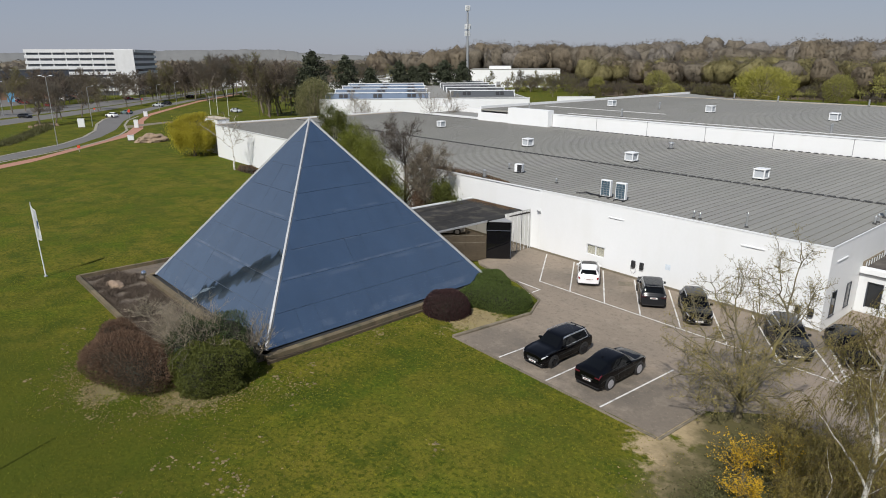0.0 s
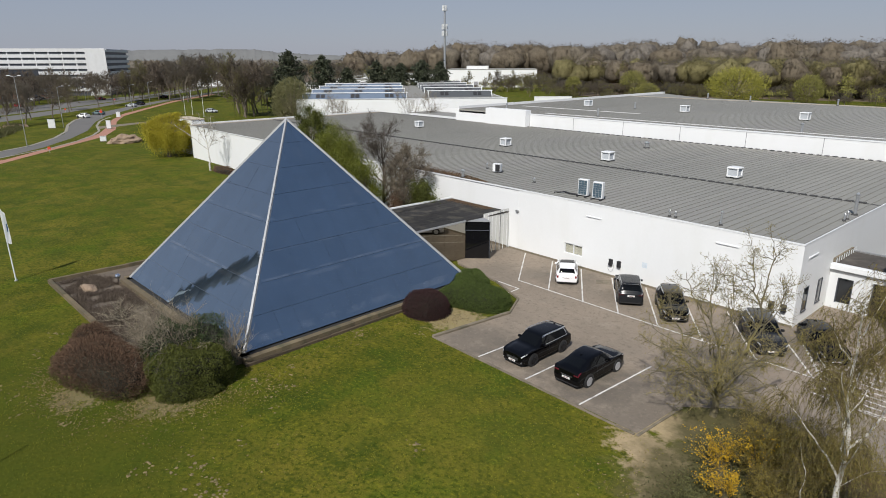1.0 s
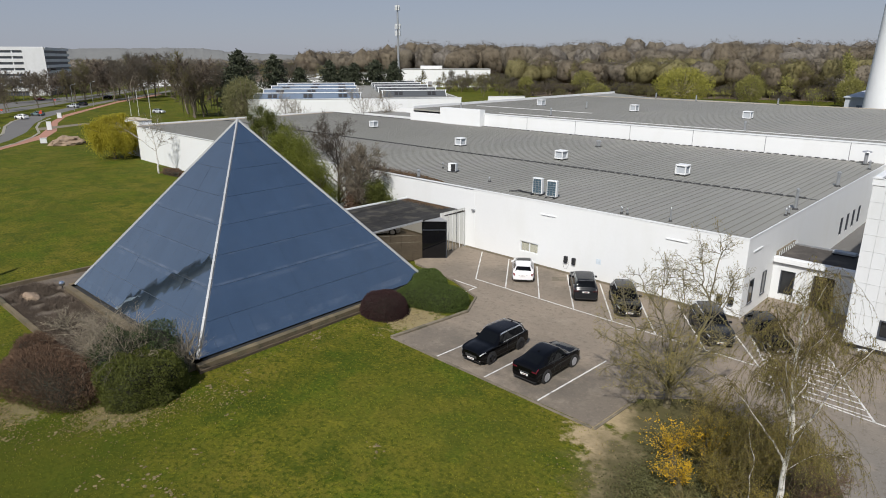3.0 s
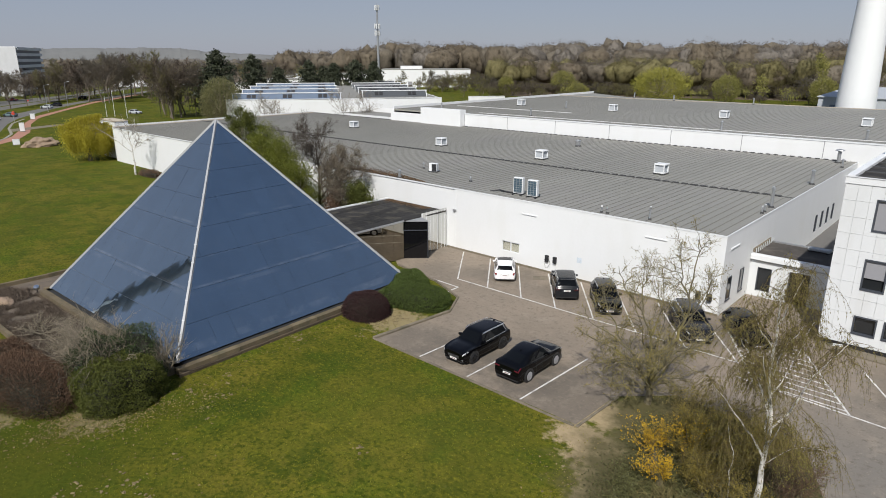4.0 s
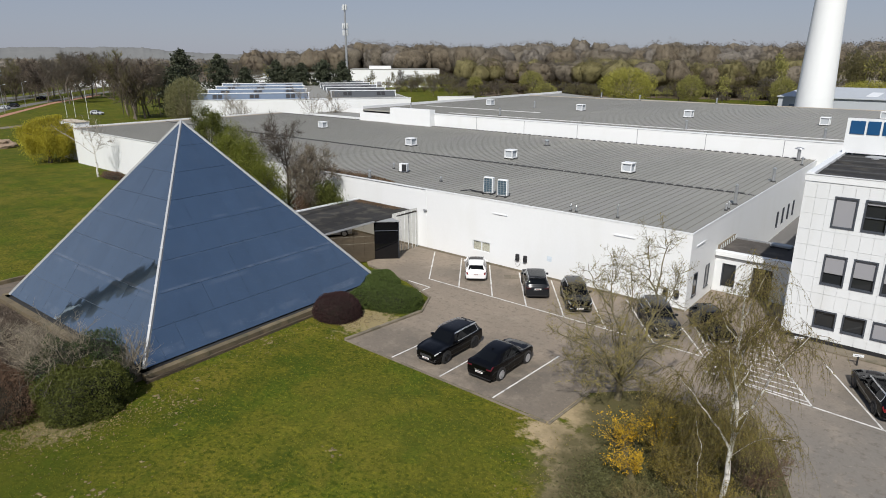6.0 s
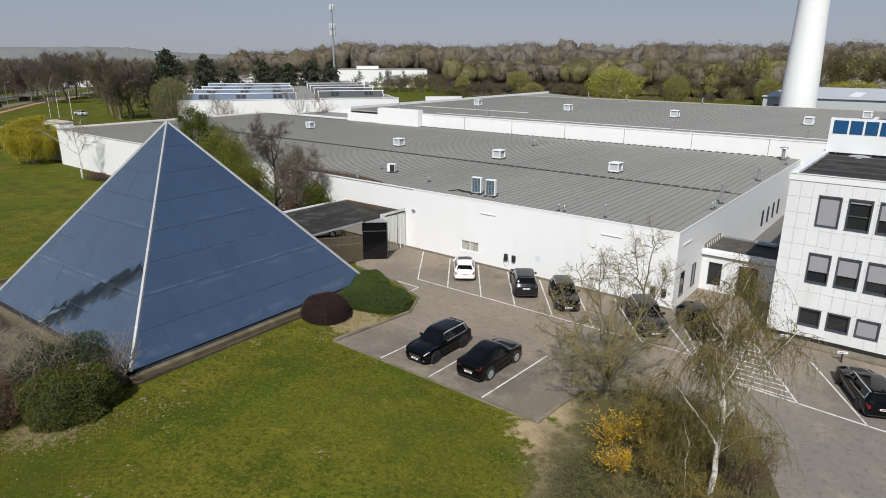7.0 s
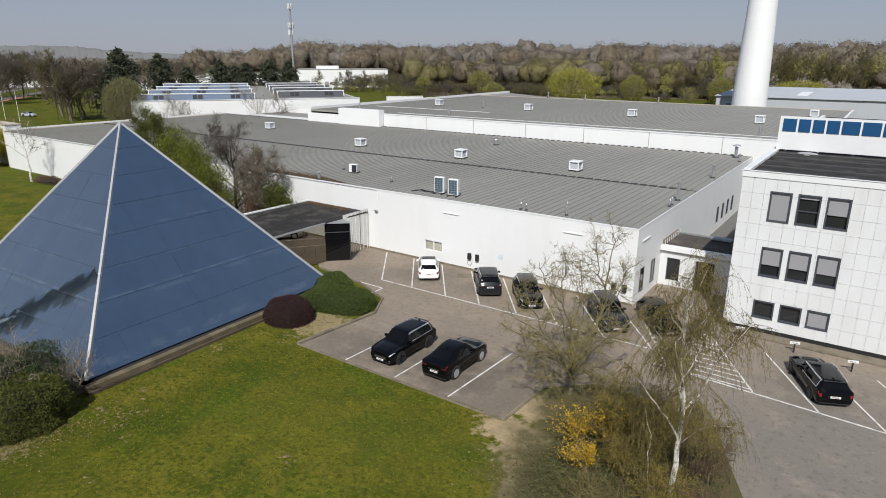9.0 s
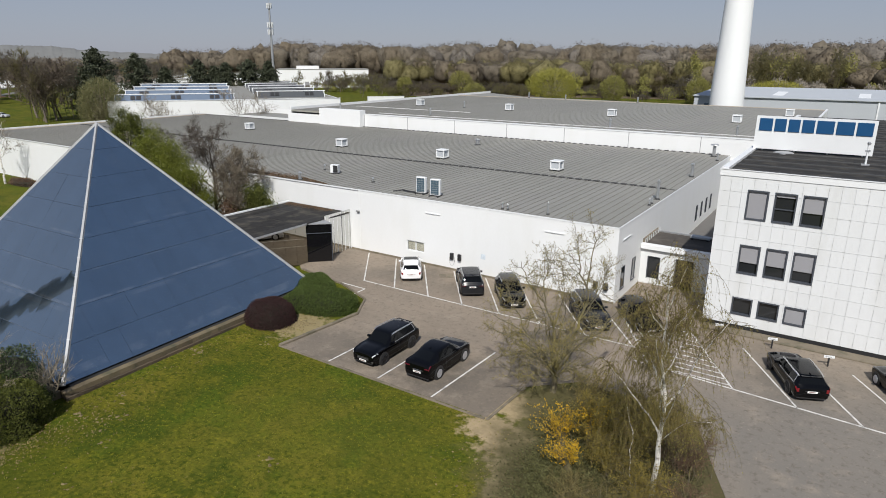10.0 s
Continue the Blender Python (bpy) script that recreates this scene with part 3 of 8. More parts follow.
part("pipe_run", boxes((-75, R_E - 1, R_S + 3.12, R_S + 3.24, R_Z + 0.08, R_Z + 0.16)), "joint", rear)
part("pipe_run", boxes((-90, -62, R_S + 14.05, R_S + 14.17, R_Z + 0.08, R_Z + 0.16)), "joint", rear)
part("roof_deck", slab([(R_W, R_S + 0.3), (R_E - 0.3, R_S + 0.3), (R_E - 0.3, R_N - 0.3), (-78, 158), (R_W, 169.5)], R_Z - 0.3, R_Z - 0.004), "roof_sheet", rear)

# ---------- roof vents, pipes and cooling units ----------
def roof_fan(x, y, z, s=1.0, turn=0):
    t = thing("roof_ventilator", (x, y, z), "white louvred box ventilator on dark roof feet", "roof vent", "roof ventilators", turn=turn)
    for sx in (-1, 1):
        part("foot", boxes((sx * 0.55 * s - 0.12, sx * 0.55 * s + 0.12, -0.8 * s, 0.8 * s, 0.03, 0.16)), "seam", t)
    h = 0.62 * s
    for sx in (-1, 1):
        for sy in (-1, 1):
            part("post", boxes((sx * h - 0.06, sx * h + 0.06, sy * h - 0.06, sy * h + 0.06, 0.16, 1.25 * s)), "white_metal", t)
    part("housing", boxes((-h + 0.05, h - 0.05, -h + 0.05, h - 0.05, 0.2, 1.2 * s)), "shed_sheet", t, "grey wire-mesh box side")
    part("lid", bevelled(-h - 0.1, h + 0.1, -h - 0.1, h + 0.1, 1.2 * s, 1.38 * s, 0.04), "white_metal", t)
    part("base_rail", boxes((-h - 0.02, h + 0.02, -h - 0.07, -h, 0.16, 0.3), (-h - 0.02, h + 0.02, h, h + 0.07, 0.16, 0.3), (-h - 0.07, -h, -h, h, 0.16, 0.3), (h, h + 0.07, -h, h, 0.16, 0.3)), "white_metal", t)


for x, y in ((-88.9, 73.9), (-60.8, 66.4), (-43.3, 65.6), (-27.9, 65.5)):
    roof_fan(x, y, HALL_Z + 0.03, 0.84)
for x, y in ((-80.5, 113.3), (-58.9, 113.2), (-37.8, 112.2), (-17.2, 112.4), (-11.4, 131)):
    roof_fan(x, y, R_Z, 0.95)


def cooling_unit(x, y, z, turn):
    t = thing("cooling_unit", (x, y, z), "white outdoor cooling unit with twin blue-grey fan grilles", "air conditioner", "cooling units", turn=turn)
    part("case", bevelled(-0.48, 0.48, -0.2, 0.2, 0.12, 1.58, 0.03), "white_metal", t)
    g = part("grille", boxes((-0.4, 0.4, -0.215, -0.204, 0.2, 1.5)), mat("grille_blue", (0.055, 0.095, 0.125), var=0.1) if "grille_blue" not in M else "grille_blue", t)
    M.setdefault("grille_blue", g.data.materials[0])
    for k in range(7):
        part("grille_bar", boxes((-0.4, 0.4, -0.235, -0.218, 0.26 + 0.2 * k, 0.285 + 0.2 * k)), "steel", t)
    for k in range(2):
        part("grille_bar", boxes((-0.16 + 0.3 * k, -0.135 + 0.3 * k, -0.236, -0.218, 0.2, 1.5)), "steel", t)
    for sx in (-1, 1):
        part("foot", boxes((sx * 0.4 - 0.07, sx * 0.4 + 0.07, -0.5, 0.5, 0.0, 0.12)), "plastic", t)


cooling_unit(-33.05, 46.6, HALL_Z + 0.03, 8)
cooling_unit(-31.35, 46.4, HALL_Z + 0.03, 8)
t = thing("cooling_unit", (-47.0, 50.1, HALL_Z + 0.03), "small white cooling unit with a dark front on the roof", "air conditioner", "cooling units", turn=20)
part("case", bevelled(-0.45, 0.45, -0.3, 0.3, 0.08, 0.95, 0.03), "white_metal", t)
part("grille", boxes((-0.1, 0.42, -0.33, -0.302, 0.14, 0.9)), "plastic", t)
part("foot", boxes((-0.5, 0.6, -0.4, 0.4, 0.0, 0.08)), "plastic", t)
bm = bmesh.new()
for a, c in (((-35.6, 46.2, 6.1), (-35.2, 46.5, 6.18)), ((-35.2, 46.5, 6.18), (-34.4, 46.4, 6.14)), ((-34.4, 46.4, 6.14), (-33.5, 46.5, 6.12)), ((-35.6, 46.2, 6.1), (-35.8, 45.9, 6.08))):
    tube(bm, a, c, 0.07, 0.07, 6)
tagged(part("pipe_bundle", bm, "plastic"), "black insulated pipes leading to the cooling units", "pipe")


def flue(x, y, z, h, r, cap, label, lean=0):
    t = thing("roof_flue", (x, y, z), label, "flue", "roof flues")
    part("pipe", tube(bmesh.new(), (0, 0, 0), (0, 0, h), r, r, 12), "steel", t)
    part("flashing", tube(bmesh.new(), (0, 0, 0.0), (0, 0, 0.14), r * 2.2, r * 1.4, 12), "seam", t)
    if cap:
        bm = bmesh.new()
        lathe(bm, [(r * 1.15, h + 0.08), (r * cap, h + 0.1), (r * cap * 0.9, h + 0.2), (0.02, h + 0.3)], 14)
        part("cap", bm, "steel", t)
        part("strut", boxes((-r, r, -0.02, 0.02, h, h + 0.1)), "steel", t)


for x, y, h, r, cap, lab in ((-19.95, 45.6, 1.05, 0.12, 1.2, "short steel flue pipe at the roof edge"), (-14.3, 56.5, 1.9, 0.2, 1.15, "tall steel flue pipe at the roof edge"),
                             (-14.4, 70, 1.5, 0.24, 1.5, "steel flue with a cap at the roof edge"), (-15.5, 87, 1.7, 0.34, 2.6, "steel flue with a wide conical cap"),
                             (-14.4, 83.5, 0.9, 0.16, 1.6, "short steel flue at the roof edge"), (-46.2, 79.2, 0.8, 0.42, 1.5, "squat round roof cowl"),
                             (-47.2, 45.1, 0.75, 0.26, 1.3, "squat round roof cowl"), (-49.3, 50.9, 0.5, 0.13, 1.8, "small steel roof cowl on the hall roof"), (-40.3, 48.4, 0.3, 0.16, 1.3, "low dark vent on the roof"),
                             (-23.9, 45.3, 0.4, 0.11, 1.3, "small white breather pipe"), (-23.4, 45.3, 0.34, 0.11, 1.3, "small white breather pipe"),
                             (-14.2, 53.7, 0.45, 0.12, 1.3, "small white breather pipe"), (-14.2, 54.4, 0.5, 0.12, 1.3, "small white breather pipe")):
    flue(x, y, HALL_Z + 0.03, h * 0.8, r * 0.6, cap, lab)
for x, y in ((-69.6, 113.6), (-65, 94.5), (-31.5, 93), (-86, 94), (-63, 151), (-75, 155), (-45, 151), (-14, 93)):
    flue(x, y, R_Z, 1.1, 0.16, 1.2, "thin white vent pipe on the rear roof")

# ---------- mirrored annex between pyramid and hall ----------
annex = thing("annex", label="low annex walled in bronze mirror glass under a black felt roof", category="annex")
A_Z = 3.72
part("roof", slab([(-48.7, 34.0), (-40.4, 32.4), (-40.4, 39.0), (-40.2, 44.6), (-48.4, 44.6)], A_Z - 0.12, A_Z), "roof_felt", annex)
part("roof_trim", slab([(-40.42, 32.4), (-40.34, 32.4), (-40.34, 39.0), (-40.42, 39.0)], A_Z - 0.12, A_Z + 0.03), "alu", annex)
part("roof_trim", slab([(-48.9, 33.9), (-48.65, 33.9), (-48.35, 44.6), (-48.6, 44.6)], A_Z - 0.2, A_Z + 0.12), "white_metal", annex)
for i in range(12):
    x = -48.2 + 0.65 * i
    part("felt_strip", boxes((x, x + 0.63, 34.3 - 0.16 * i * 0.65, 44.5, A_Z + 0.002, A_Z + 0.012)), "roof_felt", annex)
for i in range(5):
    y = 32.6 + 1.3 * i
    part("mirror_panel", boxes((-40.6, -40.55, y + 0.006, y + 1.294, 0.05, A_Z - 0.2)), "mirror", annex)
for i in range(3):
    y = 41.2 + 1.18 * i
    part("mirror_panel", boxes((-40.35, -40.3, y + 0.006, y + 1.174, 0.05, A_Z + 0.25)), "mirror_pale", annex, "silvery mirror panel")
# added pale strips draw the panel seams and the hall wall's mirrored ribs
for i in range(7):
    y = 41.35 + 0.52 * i
    part("batten", boxes((-40.3, -40.28, y, y + 0.03, 0.05, A_Z + 0.2)), "white_metal", annex)
part("inner_wall", boxes((-48.5, -40.62, 34.1, 34.4, 0, A_Z - 0.12), (-40.9, -40.63, 32.6, 39.0, 0, A_Z - 0.12), (-48.5, -48.3, 34.4, 44.6, 0, A_Z - 0.12)), "recess_dark", annex)
entrance = part("entrance_box", slab([(-40.62, 39.1), (-38.95, 40.75), (-40.4, 41.2), (-40.6, 41.2)], 0.0, A_Z - 0.16), "black_glass", annex, "black glass entrance box")
part("entrance_roof", slab([(-40.7, 39.0), (-38.85, 40.7), (-40.3, 41.2), (-40.7, 41.3)], A_Z - 0.16, A_Z - 0.08), "alu", annex)
d = Vector((1.67, 1.65, 0)).normalized()
for s, wdt in ((0.0, 0.05), (2.3, 0.05)):
    a = Vector((-40.64, 39.07, 0)) + d * s
    part("entrance_post", slab([(a.x, a.y), (a.x + d.x * wdt, a.y + d.y * wdt), (a.x + d.x * wdt + d.y * 0.05, a.y + d.y * wdt - d.x * 0.05), (a.x + d.y * 0.05, a.y - d.x * 0.05)], 0, A_Z - 0.16), "frame", annex)
a, c = Vector((-40.6, 39.05, 0)), Vector((-38.93, 40.7, 0))
part("transom", slab([(a.x, a.y), (a.x + 0.03, a.y - 0.03), (c.x + 0.03, c.y - 0.03), (c.x, c.y)], 2.72, 2.78), "frame", annex)

# ---------- glass pyramid ----------
for k, value in (("Coat Weight", 1.0), ("Coat Roughness", 0.02), ("Coat IOR", 1.55)):     # clear glass over the reflective film
    M["pyr_glass_e"].node_tree.nodes["Principled BSDF"].inputs[k].default_value = value
blend, noise_at, near = layers(M["pyr_glass_e"])
blend((0.25, 0.31, 0.36), noise_at(0.4, 3), 0.56, 0.74, 0.4)      # paler smudges scattered over the panes
blend((0.36, 0.39, 0.41), noise_at(1.6, 6, 0.7), 0.6, 0.72, 0.3)


def dust_line(z, half, colour, s, lo, hi, amount):
    """Broken lines of dried dust where rain runs off a cross joint at height z."""
    n, l = M["pyr_glass_e"].node_tree.nodes, M["pyr_glass_e"].node_tree.links
    geo, xyz, away, fall, both = [n.new(k) for k in ("ShaderNodeNewGeometry", "ShaderNodeSeparateXYZ", "ShaderNodeMath", "ShaderNodeMapRange", "ShaderNodeMath")]
    l.new(geo.outputs["Position"], xyz.inputs[0])
    away.operation, both.operation = "COMPARE", "MULTIPLY"
    away.inputs[1].default_value, away.inputs[2].default_value = z, half
    l.new(xyz.outputs["Z"], away.inputs[0])
    l.new(away.outputs[0], both.inputs[0])
    l.new(noise_at(s, 4, 0.6), fall.inputs["Value"])
    fall.inputs["From Min"].default_value, fall.inputs["From Max"].default_value = lo, hi
    l.new(fall.outputs[0], both.inputs[1])
    blend(colour, both.outputs[0], 0.0, 1.0, amount)


dust_line(3.84, 0.07, (0.5, 0.53, 0.55), 0.9, 0.38, 0.6, 0.5)
dust_line(3.55, 0.1, (0.42, 0.46, 0.49), 0.5, 0.42, 0.6, 0.35)
dust_line(7.2, 0.06, (0.44, 0.48, 0.5), 0.7, 0.46, 0.62, 0.4)
dust_line(5.35, 0.05, (0.44, 0.48, 0.5), 0.8, 0.5, 0.66, 0.35)
dust_line(0.95, 0.2, (0.46, 0.5, 0.52), 0.8, 0.44, 0.66, 0.4)
P_TURN, P_HALF, P_Z0, P_Z1 = 2.1, 10.0, 0.5, 13.5
pyramid = thing("glass_pyramid", (-45.12, 24.1, 0), "large pyramid of blue reflective solar glass with pale metal ridges", "pyramid", turn=P_TURN)
ROWS, COLS = 8, 14


def pyramid_face(turn):
    """Panels of one slope in rows; a thin dark joint shows between them."""
    m = pose(0, 0, 0, 0, 0, turn)
    slope = Vector((0, P_HALF, P_Z1 - P_Z0))
    up = slope.normalized()
    out = Vector((0, -up.z, up.y))
    L = slope.length

    def at(u, s, lift):
        """u metres along the base from its middle, s metres up the slope."""
        return m @ (Vector((u, -P_HALF, P_Z0)) + up * s + out * lift)
    g, h = 0.009, 0.004

    def clip(pts, sign):
        """Keep what lies inside the slanting rim on one side."""
        inside = lambda p: P_HALF * (1 - p[1] / L) - 0.08 - sign * p[0]
        out_pts = []
        for p, q in zip(pts, pts[1:] + pts[:1]):
            ip, iq = inside(p), inside(q)
            if ip >= 0:
                out_pts.append(p)
            if (ip >= 0) != (iq >= 0):
                k = ip / (ip - iq)
                out_pts.append((p[0] + (q[0] - p[0]) * k, p[1] + (q[1] - p[1]) * k))
        return out_pts
    for r in range(ROWS):
        s0, s1 = L * r / ROWS + g, L * (r + 1) / ROWS - g
        for c in range(COLS):
            a, wide = -P_HALF + 2 * P_HALF / COLS * c, 2 * P_HALF / COLS
            pts = clip(clip([(a + h, s0), (a + wide - h, s0), (a + wide - h, s1), (a + h, s1)], 1), -1)
            if len(pts) < 3 or max(p[0] for p in pts) - min(p[0] for p in pts) < 0.1:
                continue
            bm = bmesh.new()
            tilt = [random.uniform(-0.003, 0.003) for _ in range(3)]
            front = [bm.verts.new(at(u, s, 0.03 + tilt[0] + tilt[1] * (u - a) + tilt[2] * (s - s0))) for u, s in pts]
            back = [bm.verts.new(at(u, s, 0.0)) for u, s in pts]
            bm.faces.new(front)
            for i in range(len(pts)):
                j = (i + 1) % len(pts)
                bm.faces.new((back[i], back[j], front[j], front[i]))
            part("glass_panel", bm, "pyr_glass_e", pyramid)
    bm = bmesh.new()
    for u, s in ((-P_HALF + 0.02, 0), (P_HALF - 0.02, 0), (0, L)):
        bm.verts.new(at(u, s, -0.01))
    bm.faces.new(bm.verts[:])
    part("joint_backing", bm, "mullion", pyramid)


for k in range(4):
    pyramid_face(90 * k)
for sx, sy in ((-1, -1), (1, -1), (1, 1), (-1, 1)):
    bm = bmesh.new()
    a, c = Vector((sx * P_HALF, sy * P_HALF, P_Z0)), Vector((0, 0, P_Z1))
    side = Vector((-sy, sx, 0)).normalized()
    along = (c - a).normalized()
    out = side.cross(along)
    if out.z < 0:
        out = -out
    ring = []
    for p, w in ((a, 0.10), (c, 0.08)):
        ring.append([bm.verts.new(p + q) for q in (-side * w * 1.3 - out * 0.06, -side * w * 0.7 + out * 0.1, side * w * 0.7 + out * 0.1, side * w * 1.3 - out * 0.06)])
    for i in range(4):
        bm.faces.new((ring[0][i], ring[0][(i + 1) % 4], ring[1][(i + 1) % 4], ring[1][i]))
    bm.faces.new(ring[0][::-1])
    bm.faces.new(ring[1])
    bmesh.ops.recalc_face_normals(bm, faces=bm.faces[:])
    part("ridge", bm, "alu", pyramid, "pale aluminium ridge strip")
    bm = bmesh.new()
    n_clip = 14
    for i in range(1, n_clip):
        p = a.lerp(c, i / n_clip)
        q = [p + out * 0.105 + side * w * 0.1 + along * h for w, h in ((-1, -0.02), (1, -0.02), (1, 0.02), (-1, 0.02))]
        bm.faces.new([bm.verts.new(v) for v in q])
    part("ridge_joint", bm, "steel", pyramid)
bm = bmesh.new()
lathe(bm, [(0.16, 13.35), (0.14, 13.5), (0.05, 13.62)], 8)
part("apex_cap", bm, "alu", pyramid)
# base beams of old timber-like concrete under each edge
for k in range(4):
    m = pose(0, 0, 0, 0, 0, 90 * k)
    for i in range(10):
        bm = bmesh.new()
        box(bm, -10.3 + 2.06 * i + 0.012, -10.3 + 2.06 * (i + 1) - 0.012, -10.75, -10.3, -0.1, 0.42 + random.uniform(-0.015, 0.015), m)
        part("base_beam", bm, "sleeper", pyramid)
for k in range(4):
    m = pose(0, 0, 0, 0, 0, 90 * k)
    for i in range(20):
        bm = bmesh.new()
        box(bm, -10.4 + 1.04 * i + 0.012, -10.4 + 1.04 * (i + 1) - 0.012, -10.98, -10.83, -0.1, 0.17 + random.uniform(-0.02, 0.02), m)
        part("edge_board", bm, "edge_board", pyramid)
# dark channel fills the shaded gap below the glass edge
bm = bmesh.new()
for k in range(4):
    m = pose(0, 0, 0, 0, 0, 90 * k)
    box(bm, -10.29, 10.29, -10.29, -9.7, 0.0, 0.40, m)
part("base_channel", bm, "recess_dark", pyramid)

# sunken planting bed with low walls round the pyramid's open corner
bed = thing("planting_bed", label="low-walled planting bed of dry brown shrubs beside the pyramid", category="planting bed", kind="structure")
part("soil", slab([(-59.1, 8.8), (-36.5, 9.6), (-35, 13.1), (-55.6, 13.2), (-56.1, 24), (-59.4, 24)], -0.2, 0.03), "gravel", bed)
for (x0, y0), (x1, y1) in (((-59.2, 8.6), (-37.5, 9.4)), ((-59.2, 8.6), (-59.5, 24.2)), ((-59.5, 24.2), (-56.0, 24.3))):
    length, turn = math.hypot(x1 - x0, y1 - y0), math.degrees(math.atan2(y1 - y0, x1 - x0))
    k = round(length / 1.5)
    for i in range(k):
        bm = bmesh.new()
        box(bm, 0.01, length / k - 0.01, -0.14, 0.14, -0.1, 0.34, pose(x0 + (x1 - x0) * i / k, y0 + (y1 - y0) * i / k, random.uniform(-0.02, 0.02), 0, 0, turn))
        part("wall_block", bm, "sleeper", bed)

# ---------- office block ----------
office = thing("office_building", label="three-storey office block clad in white enamel panels with a black roof", category="office building")
O_W, O_E, O_S, O_N, O_Z = -7.4, 34.0, 45.0, 96.0, 11.0
cols, rows_z = ((-5.63, -4.34), (-4.01, -2.71), (-2.40, -1.10)), ((7.85, 9.85), (4.07, 6.1), (1.1, 2.35))
wins = [(a, c, z0, z1) for a, c in cols for z0, z1 in rows_z]
part("wall", joined(boxes(*[(a, c, O_S + 0.03, O_S + 0.4, z0, z1) for a, c, z0, z1 in wall_pieces(O_W + 0.06, O_E, 0, O_Z - 0.35, wins)])), "joint", office, "grey backing wall in the panel joints")
part("wall", boxes((O_W + 0.03, O_W + 0.4, O_S + 0.4, O_N, 0, O_Z - 0.35)), "joint", office)
part("wall", boxes((O_E - 0.3, O_E, O_S + 0.4, O_N, 0, O_Z - 0.35), (O_W + 0.4, O_E - 0.3, O_N - 0.3, O_N, 0, O_Z - 0.35)), "white_panel", office)
far_tiles = bmesh.new()
zs = [0.35] + [0.35 + 1.03 * i for i in range(1, 10)] + [O_Z - 0.35]
ntile = 0
for i in range(58):
    x0, x1 = O_W + 0.7 * i, O_W + 0.7 * (i + 1)
    for z0, z1 in zip(zs, zs[1:]):
        pieces = [p for p in wall_pieces(x0, x1, z0, z1, [(max(a, x0), min(c, x1), max(q, z0), min(t, z1)) for a, c, q, t in wins if a < x1 and c > x0 and q < z1 and t > z0])]
        bm = bmesh.new() if x0 < 5 else far_tiles
        lift = random.uniform(-0.003, 0.003)
        for a, c, q, t in pieces:
            g0, g1, h0, h1 = (0.007 if a == x0 else 0), (0.007 if c == x1 else 0), (0.007 if q == z0 else 0), (0.007 if t == z1 else 0)
            box(bm, a + g0, c - g1, O_S + lift, O_S + 0.028, q + h0, t - h1)
        if bm is not far_tiles:
            if pieces:
                part("facade_panel", bm, "white_panel", office)
            else:
                bm.free()
part("far_facade", far_tiles, "white_panel", office, kind="stuff")
bm = bmesh.new()
for i in range(70):
    for z0, z1 in zip(zs, zs[1:]):
        box(bm, O_W, O_W + 0.028, O_S + 0.06 + 0.7 * i + 0.007, O_S + 0.06 + 0.7 * (i + 1) - 0.007, z0 + 0.007, z1 - 0.007)
part("side_facade", bm, "white_panel", office, kind="stuff")
part("plinth", boxes((O_W + 0.03, O_E, O_S + 0.012, O_S + 0.028, 0, 0.34)), "plastic", office, "black plinth strip")
part("floor_slab", boxes((O_W + 0.42, O_E - 0.32, O_S + 0.42, O_N - 0.32, 3.2, 3.5), (O_W + 0.42, O_E - 0.32, O_S + 0.42, O_N - 0.32, 6.9, 7.2)), "kerb", office)
part("room_back", boxes((O_W + 0.42, 2, O_S + 4.4, O_S + 4.5, 0.0, O_Z - 0.7)), "blind", office)
part("parapet", boxes((O_W - 0.05, O_E, O_S - 0.05, O_S + 0.3, O_Z - 0.35, O_Z + 0.06)), "white_metal", office, "white metal parapet band")
part("parapet", boxes((O_W - 0.07, O_W + 0.36, O_S + 0.42, O_N, O_Z - 0.35, O_Z + 0.12)), "white_metal", office)
part("parapet_lip", boxes((O_W - 0.1, O_E, O_S - 0.09, O_S - 0.02, O_Z + 0.06, O_Z + 0.11)), "white_metal", office)
part("roof_deck", boxes((O_W + 0.36, O_E, O_S + 0.42, O_N, O_Z - 0.5, O_Z - 0.08)), "roof_felt", office)
for i in range(32):
    y = O_S + 0.5 + 2.5 * i
    if y < O_N - 2.6:
        part("roof_rib", boxes((O_W + 0.42, 30, y, y + 0.34, O_Z - 0.08, O_Z + 0.03)), "seam", office)
        part("roof_panel", boxes((O_W + 0.45, 30, y + 0.38, y + 2.46, O_Z - 0.08, O_Z - 0.04)), "roof_felt", office)
shades = {(0, 0): 1.0, (1, 0): 0.12, (2, 0): 0.58, (0, 1): 0.62, (1, 1): 0.62, (2, 1): 0.64, (0, 2): 0.0, (1, 2): 0.0, (2, 2): 1.0}
